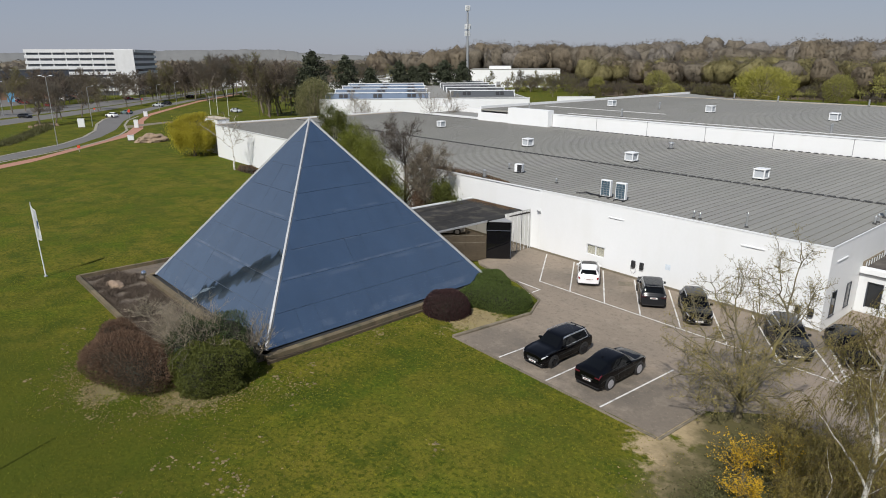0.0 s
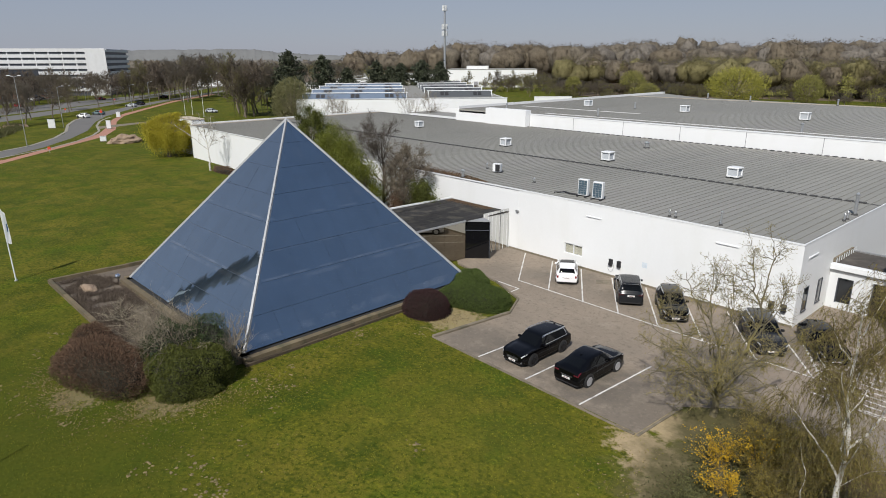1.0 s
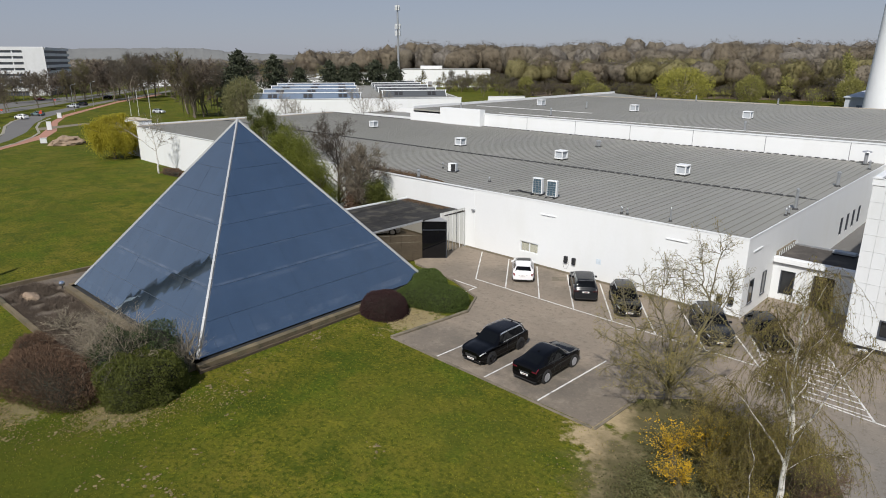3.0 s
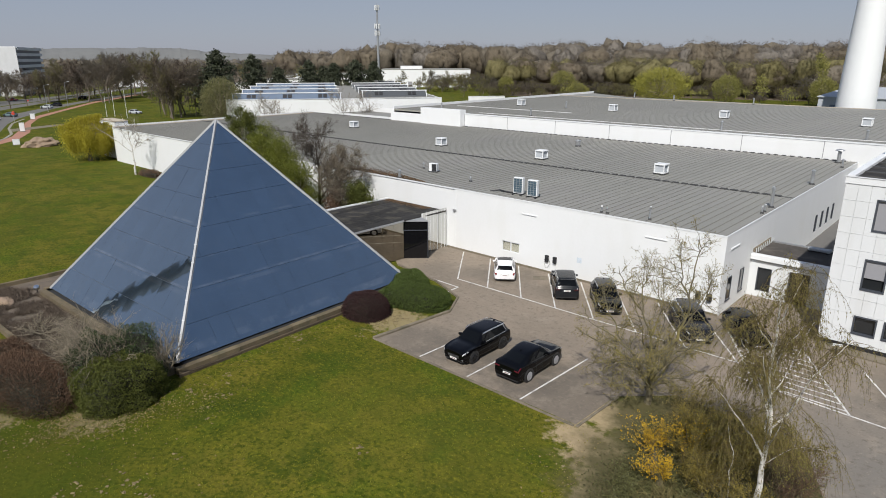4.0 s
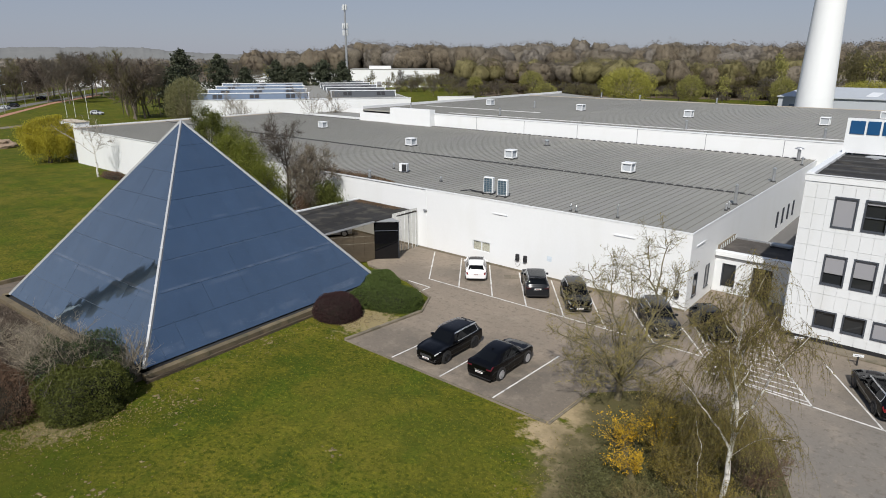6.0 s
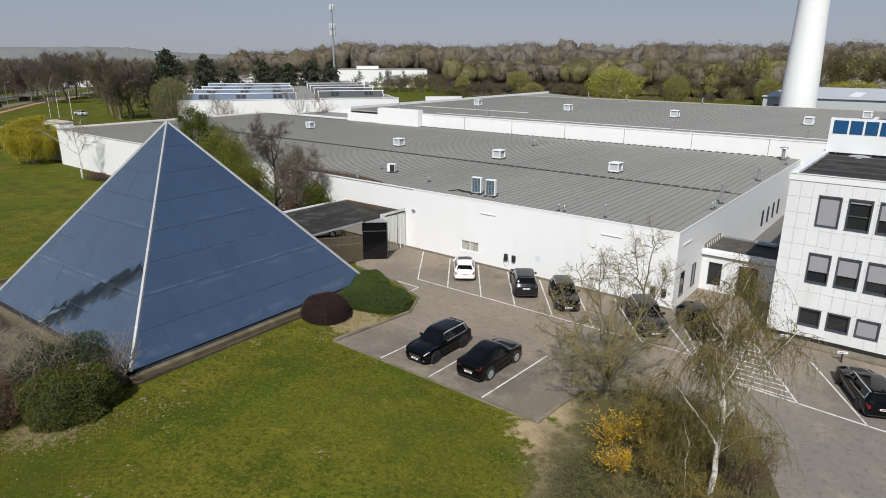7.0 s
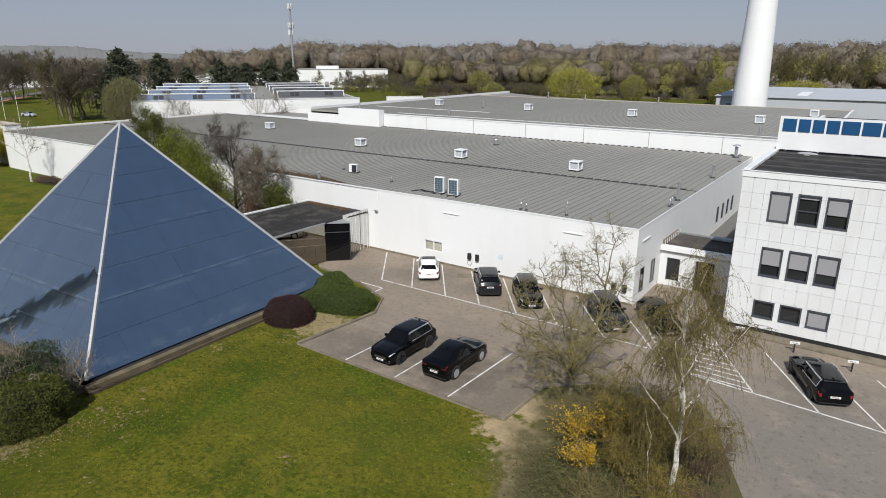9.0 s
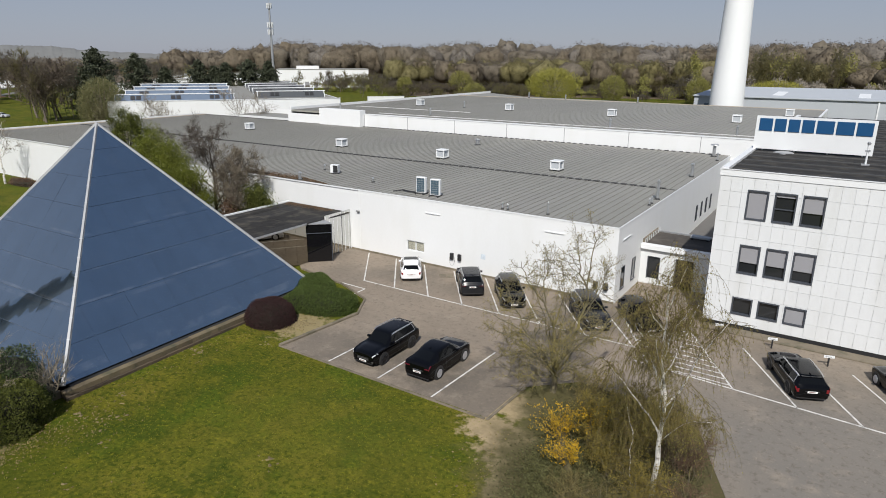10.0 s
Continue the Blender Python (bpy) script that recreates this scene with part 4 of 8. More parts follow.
for i, (a, c) in enumerate(cols):
    for j, (z0, z1) in enumerate(rows_z):
        w = part("window", boxes((a + 0.09, c - 0.09, O_S + 0.2, O_S + 0.215, z0 + 0.09, z1 - 0.09)), "window", office)
        w.visible_shadow = False
        part("window_frame", boxes((a, c, O_S - 0.03, O_S + 0.24, z0, z0 + 0.09), (a, c, O_S - 0.03, O_S + 0.24, z1 - 0.09, z1),
                                   (a, a + 0.09, O_S - 0.03, O_S + 0.24, z0 + 0.09, z1 - 0.09), (c - 0.09, c, O_S - 0.03, O_S + 0.24, z0 + 0.09, z1 - 0.09)), "frame", w)
        part("window_sill", boxes((a, c, O_S - 0.045, O_S - 0.032, z0 + 0.0, z0 + 0.03)), "frame", w)
        if (i, j) in ((1, 0), (2, 0)):
            part("glazing_bar", boxes((a + 0.09, c - 0.09, O_S + 0.12, O_S + 0.19, z0 + 0.86, z0 + 0.93)), "frame", w)
        s = shades[(i, j)]
        if s:
            part("roller_blind", boxes((a + 0.1, c - 0.1, O_S + 0.1, O_S + 0.11, z1 - 0.1 - s * (z1 - z0 - 0.2), z1 - 0.1)), "blind", w, "grey roller blind")

# rooftop sign, its lettering as plain blue blocks
S_Y, S_X0, S_X1, S_Z0, S_Z1 = 57.0, -7.25, 0.92, 11.12, 13.72
sign = thing("rooftop_sign", (0, 0, 0), "white rooftop sign board with seven blue block shapes", "sign")
part("board", boxes((S_X0, S_X1, S_Y, S_Y + 0.25, S_Z0, S_Z1)), "white_metal", sign)
x = S_X0 + 0.25
for wdt in (0.95, 0.82, 0.80, 0.84, 1.16, 1.16, 1.04):
    part("letter_block", bevelled(x, x + wdt, S_Y - 0.06, S_Y - 0.002, 12.56, 13.54, 0.015), "blue", sign)
    x += wdt + 0.155
for x in (-6.6, -4.3, -2.0, 0.3):
    part("support", boxes((x - 0.06, x + 0.06, S_Y + 0.25, S_Y + 0.37, O_Z - 0.05, 13.2)), "steel", sign)
    bm = bmesh.new()
    tube(bm, (x, S_Y + 0.33, 12.9), (x, S_Y + 1.7, O_Z - 0.03), 0.05, 0.05, 6)
    part("brace", bm, "steel", sign)
t = thing("roof_light", (-4.9, 56.2, O_Z - 0.04), "shallow white roof dome in front of the sign", "roof light")
bm = bmesh.new()
lathe(bm, [(0.75, 0), (0.72, 0.06), (0.55, 0.12), (0.28, 0.15), (0.02, 0.16)], 20)
part("dome", bm, "steel", t, smooth=True)
t = thing("roof_antenna", (0.55, 52.9, O_Z - 0.04), "white antenna post with small fittings on the office roof", "antenna")
part("pole", tube(bmesh.new(), (0, 0, 0), (0, 0, 1.5), 0.07, 0.06, 10), "white_metal", t)
part("fitting", boxes((-0.16, 0.16, -0.08, 0.08, 0.95, 1.06)), "steel", t)
part("fitting", lathe(bmesh.new(), [(0.11, 1.45), (0.12, 1.56), (0.03, 1.64)], 10), "steel", t)
part("foot", boxes((-0.25, 0.25, -0.25, 0.25, 0, 0.08)), "steel", t)

# low entrance link between hall and office
link = thing("entrance_link", label="single-storey white entrance link with dark windows", category="entrance building")
lw = [(-13.2, -12.15, 0.45, 2.4), (-10.95, -9.5, 0.0, 2.5)]
L_Y = 51.0
part("wall", joined(boxes(*[(a, c, L_Y, L_Y + 0.3, z0, z1) for a, c, z0, z1 in wall_pieces(HALL_E + 0.02, O_W - 0.02, 0, 3.0, lw)])), "white_panel", link)
part("roof", boxes((HALL_E + 0.02, O_W - 0.02, L_Y + 0.3, 56.0, 2.9, 3.3)), "worn_felt", link)
part("fascia", bevelled(HALL_E + 0.02, O_W - 0.02, L_Y - 0.25, L_Y + 0.28, 3.0, 3.42, 0.03), "white_metal", link)
part("fascia_shadow_gap", boxes((HALL_E + 0.03, O_W - 0.03, L_Y - 0.12, L_Y - 0.003, 2.86, 2.995)), "steel", link)
part("upstand", boxes((HALL_E + 0.02, HALL_E + 0.16, L_Y + 0.3, 55.6, 3.3, 3.72)), "kerb", link)
for i in range(9):
    part("upstand_rib", boxes((HALL_E + 0.165, HALL_E + 0.2, L_Y + 0.5 + 0.55 * i, L_Y + 0.62 + 0.55 * i, 3.3, 3.7)), "white_metal", link)
part("back_curb", boxes((HALL_E + 0.2, O_W - 0.02, 55.8, 56.0, 3.3, 3.4)), "steel", link)
part("wall", boxes((HALL_E + 0.02, O_W - 0.02, 55.75, 56.0, 0, 2.9)), "white_panel", link)
for a, c, z0, z1 in lw:
    w = part("window" if z0 > 0 else "door", boxes((a + 0.06, c - 0.06, L_Y + 0.17, L_Y + 0.2, z0 + 0.06, z1 - 0.06)), "window", link)
    part("frame", boxes((a, a + 0.07, L_Y + 0.05, L_Y + 0.25, z0, z1), (c - 0.07, c, L_Y + 0.05, L_Y + 0.25, z0, z1), (a + 0.07, c - 0.07, L_Y + 0.05, L_Y + 0.25, z1 - 0.07, z1)), "frame", w)
t = thing("roof_unit", (-10.0, 55.2, 3.3), "low white box unit on the link roof", "roof unit")
part("case", bevelled(-0.8, 0.8, -0.3, 0.3, 0.08, 0.3, 0.04), "shed_sheet", t)
part("skid", boxes((-0.7, -0.55, -0.42, 0.42, 0, 0.08), (0.55, 0.7, -0.42, 0.42, 0, 0.08)), "plastic", t)
for y, lab in ((46.4, "narrow hall window near the entrance"), (49.1, "dark narrow hall window near the entrance")):
    t = thing("wall_window", (HALL_E, y, 0), lab, "window", "side windows")
    part("pane", boxes((0.0, 0.02, -0.38, 0.38, 0.9, 2.6)), "window", t)
    part("frame", boxes((0.02, 0.05, -0.44, -0.38, 0.85, 2.65), (0.02, 0.05, 0.38, 0.44, 0.85, 2.65), (0.02, 0.05, -0.38, 0.38, 2.6, 2.65), (0.02, 0.08, -0.5, 0.5, 0.8, 0.85)), "frame", t)

# ---------- white tower behind the rear hall ----------
tower = thing("turbine_tower", (-27.8, 163, 0), "tall tapering white turbine tower", "tower")
bm = bmesh.new()
for k in range(6):
    z0, z1 = 12.0 * k, 12.0 * (k + 1)
    r = lambda z: 4.05 - 0.0345 * z
    bm = lathe(bmesh.new(), [(r(z0), z0 + 0.002), (r(z1), z1 - 0.002)], 48)
    ring = part("ring_section", bm, "tower", tower)
    for p in ring.data.polygons:
        p.use_smooth = len(p.vertices) == 4
    ring.data.set_sharp_from_angle(angle=radians(40))


# ---------- vehicles ----------
M.update(
    tyre=mat("tyre_rubber", (0.018, 0.018, 0.018), 0.85, var=0.15, scale=5, fine=40),
    rim_dark=mat("dark_alloy", (0.06, 0.06, 0.065), 0.35, metal=0.8, var=0.05),
    rim=mat("silver_alloy", (0.6, 0.6, 0.62), 0.4, metal=0.5, var=0.05),
    car_glass=glass("car_glass", (0.004, 0.0045, 0.005), rough=0.03, spec=0.22),
    lamp_clear=mat("clear_headlamp", (0.75, 0.77, 0.8), 0.12, metal=0.4, var=0.05, spec=0.8),
    lamp_smoked=mat("smoked_tail_lamp", (0.035, 0.004, 0.006), 0.2, var=0.05, coat=0.4),
    lamp_crimson=mat("crimson_tail_lamp", (0.08, 0.004, 0.011), 0.2, var=0.05, coat=0.5),
    lamp_red=mat("red_tail_lamp", (0.16, 0.006, 0.009), 0.2, var=0.05, coat=0.5),
    plate=mat("number_plate", (0.72, 0.72, 0.70), 0.5, var=0.03),
    plate_bar=mat("plate_bar", (0.16, 0.05, 0.05), 0.6, var=0.05),
    trim=mat("black_trim", (0.02, 0.02, 0.021), 0.5, var=0.1),
    chrome=mat("bright_trim", (0.65, 0.66, 0.67), 0.25, metal=0.9, var=0.03),
)


def paint(name, colour, rough=0.25):
    if name not in M:
        M[name] = mat(name, colour, rough, var=0.03, scale=2, fine=60, coat=0.13, spec=0.2)
    return name


# (share of length from the nose, height of the top, width, roof half-width) by shape, heights as shares of the car's
SHAPES = dict(
    suv=((0.0, 0.50, 0.76, 0.8), (0.012, 0.555, 0.85, 0.8), (0.05, 0.595, 0.95, 0.82), (0.16, 0.635, 0.99, 0.82), (0.275, 0.66, 1.0, 0.8), (0.415, 0.95, 1.0, 0.70), (0.51, 0.995, 1.0, 0.72),
         (0.72, 0.985, 1.0, 0.71), (0.895, 0.945, 0.985, 0.66), (0.968, 0.68, 0.955, 0.76), (0.99, 0.60, 0.93, 0.8), (1.0, 0.55, 0.88, 0.8)),
    coupe=((0.0, 0.50, 0.76, 0.8), (0.012, 0.56, 0.85, 0.8), (0.05, 0.60, 0.95, 0.82), (0.16, 0.64, 0.99, 0.82), (0.28, 0.665, 1.0, 0.8), (0.42, 0.955, 1.0, 0.68), (0.51, 0.995, 1.0, 0.70),
           (0.64, 0.98, 1.0, 0.67), (0.75, 0.93, 0.985, 0.62), (0.945, 0.765, 0.95, 0.70), (0.985, 0.70, 0.925, 0.78), (1.0, 0.60, 0.88, 0.8)),
    wagon=((0.0, 0.47, 0.76, 0.8), (0.012, 0.53, 0.85, 0.8), (0.05, 0.575, 0.94, 0.82), (0.16, 0.625, 0.985, 0.82), (0.285, 0.66, 1.0, 0.8), (0.43, 0.955, 1.0, 0.68), (0.53, 0.995, 1.0, 0.70),
           (0.74, 0.98, 1.0, 0.69), (0.905, 0.935, 0.985, 0.64), (0.972, 0.68, 0.97, 0.77), (0.99, 0.61, 0.945, 0.8), (1.0, 0.55, 0.90, 0.8)),
)


def car(at, heading, label, shape="suv", colour="black_paint", size=(4.7, 1.9, 1.65), wheel=0.375, rims="rim_dark", rails=True, cladding=True, group="parked cars", simple=False):
    """heading: degrees from +x to where the nose points."""
    L, W, H = size
    t = thing("car", at, label, "car", group, turn=heading)
    st = SHAPES[shape]
    belt = 0.60 * H

    def ring(i):
        f, top, w, roof = st[i]
        x, z, hw = L / 2 - f * L, top * H, w * W / 2
        b = min(belt + (0.10 if shape == "coupe" else 0.05) * H * f, z - 0.05)
        tw = roof * W / 2 if z > belt + 0.2 else hw * 0.80
        floor = 0.14 * H + (0.06 * H if f < 0.02 or f > 0.98 else 0)
        return [Vector((x, y, q)) for y, q in ((hw * 0.6, floor), (hw * 0.93, floor + 0.02), (hw, 0.36 * H), (hw * 0.985, b - 0.05 * H), (hw * 0.94, b), (tw, z - 0.035 * H), (tw * 0.62, z - 0.006 * H), (0, z))]
    rings = [ring(i) for i in range(len(st))]

    def curve(a, b, c, d, f):
        """Half straight, half rounded between b and c."""
        bend = (b * 2 + (c - a) * f + (a * 2 - b * 5 + c * 4 - d) * (f * f) + (b * 3 - a - c * 3 + d) * (f * f * f)) * 0.5
        return bend * 0.6 + b.lerp(c, f) * 0.4

    def skin(i, j):
        i0, j0 = min(int(i), len(st) - 2), min(int(j), 6)
        near_i, near_j = lambda k: rings[max(0, min(k, len(st) - 1))], lambda k: max(0, min(k, 7))
        cols = [curve(*[near_i(i0 + a)[near_j(j0 + c)] for c in (-1, 0, 1, 2)], j - j0) for a in (-1, 0, 1, 2)]
        return curve(*cols, i - i0)

    def at_surface(i, j, side, lift):
        """A point of the skin; i along the car, j from sill to roof line, both with fractions."""
        top = len(st) - 1
        p = skin(min(i, top), min(j, 7))
        du = skin(min(i + 0.08, top), j) - skin(max(i - 0.08, 0), j)
        dv = skin(i, min(j + 0.08, 7)) - skin(i, max(j - 0.08, 0))
        n = dv.cross(du).normalized()
        if n.y < 0 and abs(n.y) > 0.3:
            n = -n
        if n.z < -0.2:
            n = -n
        p = p + n * lift
        return Vector((p.x, p.y * side, p.z))

    def patch(name, corners, side, material, lift=0.008, label="", ni=3, nj=3):
        """A sheet over the skin between four (i, j) corners."""
        bm = bmesh.new()
        grid = []
        for a in range(ni + 1):
            rowv = []
            for c in range(nj + 1):
                u, v = a / ni, c / nj
                ij = [corners[0][k] * (1 - u) * (1 - v) + corners[1][k] * u * (1 - v) + corners[2][k] * u * v + corners[3][k] * (1 - u) * v for k in (0, 1)]
                rowv.append(bm.verts.new(at_surface(ij[0], ij[1], side, lift)))
            grid.append(rowv)
        for a in range(ni):
            for c in range(nj):
                bm.faces.new((grid[a][c], grid[a + 1][c], grid[a + 1][c + 1], grid[a][c + 1]))
        bmesh.ops.recalc_face_normals(bm, faces=bm.faces[:])
        return part(name, bm, material, t, label, smooth=True)

    bm = bmesh.new()
    fine_i, fine_j = (1, 1) if simple else (3, 3)
    us, vs = [a / fine_i for a in range((len(st) - 1) * fine_i + 1)], [a / fine_j for a in range(7 * fine_j + 1)]
    left = [[bm.verts.new(skin(u, v)) for v in vs] for u in us]
    right = [[bm.verts.new((q.co.x, -q.co.y, q.co.z)) for q in row[:-1]] + row[-1:] for row in left]
    for i in range(len(us) - 1):
        for j in range(len(vs) - 1):
            bm.faces.new((left[i][j], left[i + 1][j], left[i + 1][j + 1], left[i][j + 1]))
            bm.faces.new((right[i][j + 1], right[i + 1][j + 1], right[i + 1][j], right[i][j]))
        bm.faces.new((left[i][0], right[i][0], right[i + 1][0], left[i + 1][0]))
    for i in (0, len(us) - 1):
        bm.faces.new(left[i] + right[i][-2::-1])
    bmesh.ops.recalc_face_normals(bm, faces=bm.faces[:])
    body = part("body", bm, colour, t, smooth=True)
    body.data.set_sharp_from_angle(angle=radians(38))
    # glazing
    def across(name, i0, i1, label=""):
        bm = bmesh.new()
        grid = []
        for a in range(5):
            i = i0 + (i1 - i0) * a / 4
            js = [5.12, 5.6, 6.0, 6.5, 7.0]
            rowv = [at_surface(i, min(j, 6.999), 1, 0.008) for j in js] + [at_surface(i, min(j, 6.999), -1, 0.008) for j in js[-2::-1]]
            grid.append([bm.verts.new(p) for p in rowv])
        for a in range(4):
            for c in range(8):
                bm.faces.new((grid[a][c], grid[a + 1][c], grid[a + 1][c + 1], grid[a][c + 1]))
        bmesh.ops.recalc_face_normals(bm, faces=bm.faces[:])
        return part(name, bm, "car_glass", t, label, smooth=True)
    across("windscreen", 4.08, 4.93)
    across("rear_window", 8.1, 8.9)
    if colour == "white_paint" and not simple:
        across("sunroof", 5.25, 6.6, "dark glass roof panel")
    for side in (1, -1):
        patch("side_window", ((4.62, 4.12), (5.95, 4.12), (5.95, 4.86), (4.95, 4.84)), side, "car_glass")
        patch("side_window", ((6.06, 4.12), (7.0, 4.12), (7.0, 4.86), (6.06, 4.86)), side, "car_glass")
        patch("side_window", ((7.08, 4.14), (7.95, 4.3), (7.75, 4.82), (7.08, 4.86)), side, "car_glass")
        patch("headlight", ((0.1, 3.05), (2.35, 3.25), (2.2, 3.8), (0.2, 3.9)), side, "lamp_clear", 0.012)
        red = {"suv": "lamp_smoked", "coupe": "lamp_crimson", "wagon": "lamp_red"}[shape]
        lamp = patch("taillight", ((9.3, 3.1), (10.95, 2.95), (10.95, 3.85), (9.2, 3.95)), side, red, 0.012)
        y0, y1 = sorted((side * W * (0.37 if shape == "wagon" else 0.27), side * W * 0.435))
        zt = (0.575 if shape == "coupe" else 0.56) * H
        part("lens", bevelled(-L / 2 - 0.014, -L / 2 + 0.02, y0, y1, zt - (0.14 if shape == "wagon" else 0.055) * H, zt, 0.012), red, lamp)
        if not simple:
            patch("window_trim", ((4.7, 4.03), (7.95, 4.03), (7.95, 4.1), (4.7, 4.1)), side, "chrome" if rails else "trim", 0.014, ni=8, nj=1)
            if rails:
                patch("window_trim", ((5.0, 4.88), (7.8, 4.88), (7.72, 4.95), (5.02, 4.95)), side, "chrome", 0.014, ni=8, nj=1)
                patch("window_trim", ((7.96, 4.05), (8.03, 4.05), (7.82, 4.95), (7.76, 4.95)), side, "chrome", 0.014, ni=1, nj=5)
            if cladding:
                patch("sill", ((0.8, 1.0), (10.2, 1.0), (10.2, 1.45), (0.8, 1.45)), side, "trim", 0.012, ni=10, nj=1)
            for i in (5.99, 7.03):
                patch("door_gap", ((i - 0.012, 1.5), (i + 0.012, 1.5), (i + 0.012, 4.05), (i - 0.012, 4.05)), side, "trim", 0.006, ni=1, nj=5)
            for i in (5.75, 6.85):
                patch("door_handle", ((i - 0.14, 3.55), (i + 0.08, 3.55), (i + 0.08, 3.68), (i - 0.14, 3.68)), side, colour, 0.03, ni=1, nj=1)
            m = at_surface(4.75, 4.1, side, 0.0)
            bm = bevelled(m.x - 0.1, m.x + 0.08, m.y + side * 0.02 - (0.2 if side < 0 else 0), m.y + side * 0.02 + (0.2 if side > 0 else 0), m.z - 0.02, m.z + 0.13, 0.04, 2)
            part("mirror", bm, colour, t, smooth=True)
            if rails:
                bm = bmesh.new()
                pts = [at_surface(i, 5.0, side, 0.05) for i in (5.05, 5.5, 6.2, 7.0, 7.7, 8.0)]
                for a, c in zip(pts, pts[1:]):
                    tube(bm, a, c, 0.025, 0.025, 6)
                part("roof_rail", bm, "chrome", t)
    # wheels
    xf, xr = L / 2 - 0.19 * L, L / 2 - 0.80 * L
    for x in (xf, xr):
        for side in (1, -1):
            y = side * (W / 2 - 0.10)
            arch = tube(bmesh.new(), (x, side * (W / 2 - 0.25), wheel + 0.03), (x, side * (W / 2 + 0.004), wheel + 0.03), wheel * 1.17, wheel * 1.17, 20)
            part("wheel_arch", arch, "trim", t)
            bm = bmesh.new()
            lathe(bm, [(wheel * 0.66, -0.11), (wheel * 0.96, -0.11), (wheel, -0.07), (wheel, 0.07), (wheel * 0.96, 0.115), (wheel * 0.68, 0.12)], 24)
            bmesh.ops.transform(bm, matrix=pose(x, y, wheel, -90 * side, 0, 0), verts=bm.verts[:])
            wob = part("wheel", bm, "tyre", t, smooth=False)
            bm = bmesh.new()
            m = pose(x, y, wheel, -90 * side, 0, 0)
            for k in range(5):
                a = 72 * k
                box(bm, -0.045, 0.045, 0.03, wheel * 0.66, 0.115, 0.135, m @ pose(0, 0, 0, 0, 0, a))
            lathe(bm, [(0.07, 0.114), (0.06, 0.14), (0.01, 0.145)], 10)
            for v in bm.verts[-30:]:
                v.co = m @ v.co
            part("rim", bm, rims, wob)
            bm = bmesh.new()
            lathe(bm, [(wheel * 0.71, 0.1205), (wheel * 0.66, 0.135), (wheel * 0.63, 0.1205)], 24)
            bmesh.ops.transform(bm, matrix=m, verts=bm.verts[:])
            part("rim_edge", bm, rims, wob)
    # plates, grille, bumpers
    x = L / 2
    if not simple:
        q = at_surface(8.0, 6.99, 1, 0.0)
        if shape != "coupe":
            part("roof_spoiler", bevelled(q.x - 0.1, q.x + 0.08, -W * 0.29, W * 0.29, q.z - 0.05, q.z - 0.004, 0.015), colour, t)
        for side in (1, -1):
            part("fog_lamp", bevelled(x - 0.06, x - 0.0, side * W * 0.33 - 0.1, side * W * 0.33 + 0.1, 0.235 * H, 0.275 * H, 0.01), "lamp_clear", t)
        part("grille_bar", boxes((x + 0.004, x + 0.012, -W * 0.22, W * 0.22, 0.335 * H, 0.345 * H)), "chrome", t)
        part("antenna_fin", bevelled(q.x + 0.12, q.x + 0.3, -0.025, 0.025, q.z + 0.02, q.z + 0.09, 0.015), colour, t)
    part("grille", bevelled(x - 0.06, x + 0.006, -W * 0.24, W * 0.24, 0.27 * H, 0.40 * H, 0.02), "trim", t)
    part("front_bumper", bevelled(x - 0.12, x - 0.004, -W * 0.38, W * 0.38, 0.15 * H, 0.24 * H, 0.03), "trim" if cladding else colour, t)
    part("rear_bumper", bevelled(-x + 0.002, -x + 0.14, -W * 0.41, W * 0.41, 0.14 * H, 0.27 * H, 0.03), "trim", t)
    if not simple:
        part("boot_strip", bevelled(-x - 0.006, -x + 0.05, -W * 0.20, W * 0.20, 0.44 * H, 0.455 * H, 0.004), "chrome" if shape == "coupe" else "trim", t)
    for s, zc in ((1, 0.25 * H), (-1, {"suv": 0.49, "coupe": 0.37, "wagon": 0.43}[shape] * H)):
        p = part("number_plate", boxes((s * x - 0.004, s * x + 0.03 if s > 0 else s * x + 0.004, -0.26, 0.26, zc - 0.055, zc + 0.055)) if s > 0 else boxes((-x - 0.022, -x - 0.002, -0.26, 0.26, zc - 0.055, zc + 0.055)), "plate", t)
        bm = bmesh.new()
        xx = x + 0.032 if s > 0 else -x - 0.0245
        box(bm, xx - 0.001, xx + 0.001, -0.17, 0.17, zc - 0.022, zc + 0.022)
        part("plate_bar", bm, "plate_bar", p)
    return t


black = paint("black_paint", (0.002, 0.002, 0.0025), 0.1)
car((-23.1, 28.65, 0), -90, "glossy black SUV with dark rims, parked nose to the lawn", size=(4.7, 1.9, 1.66))
car((-19.3, 28.95, 0), 90, "glossy black coupe SUV with silver rims, parked tail to the lawn", "coupe", size=(4.62, 1.92, 1.64), rims="rim", rails=False)
car((-30.95, 41.95, 0), 127, "white estate hatchback parked nose to the hall wall", "wagon", paint("white_paint", (0.72, 0.72, 0.72), 0.3), size=(4.45, 1.8, 1.5), wheel=0.33, rims="rim", rails=True, cladding=False)
car((-24.9, 41.85, 0), 127, "dark grey SUV parked nose to the hall wall", "suv", paint("dark_grey_paint", (0.014, 0.015, 0.017), 0.22), size=(4.7, 1.92, 1.74))
car((-20.95, 41.35, 0), -53, "black SUV parked nose outwards by the hall wall", "suv", black, size=(4.6, 1.88, 1.62))
car((-14.3, 40.95, 0), -53, "dark grey SUV half hidden by the bare tree", "suv", "dark_grey_paint", size=(4.8, 1.94, 1.72))
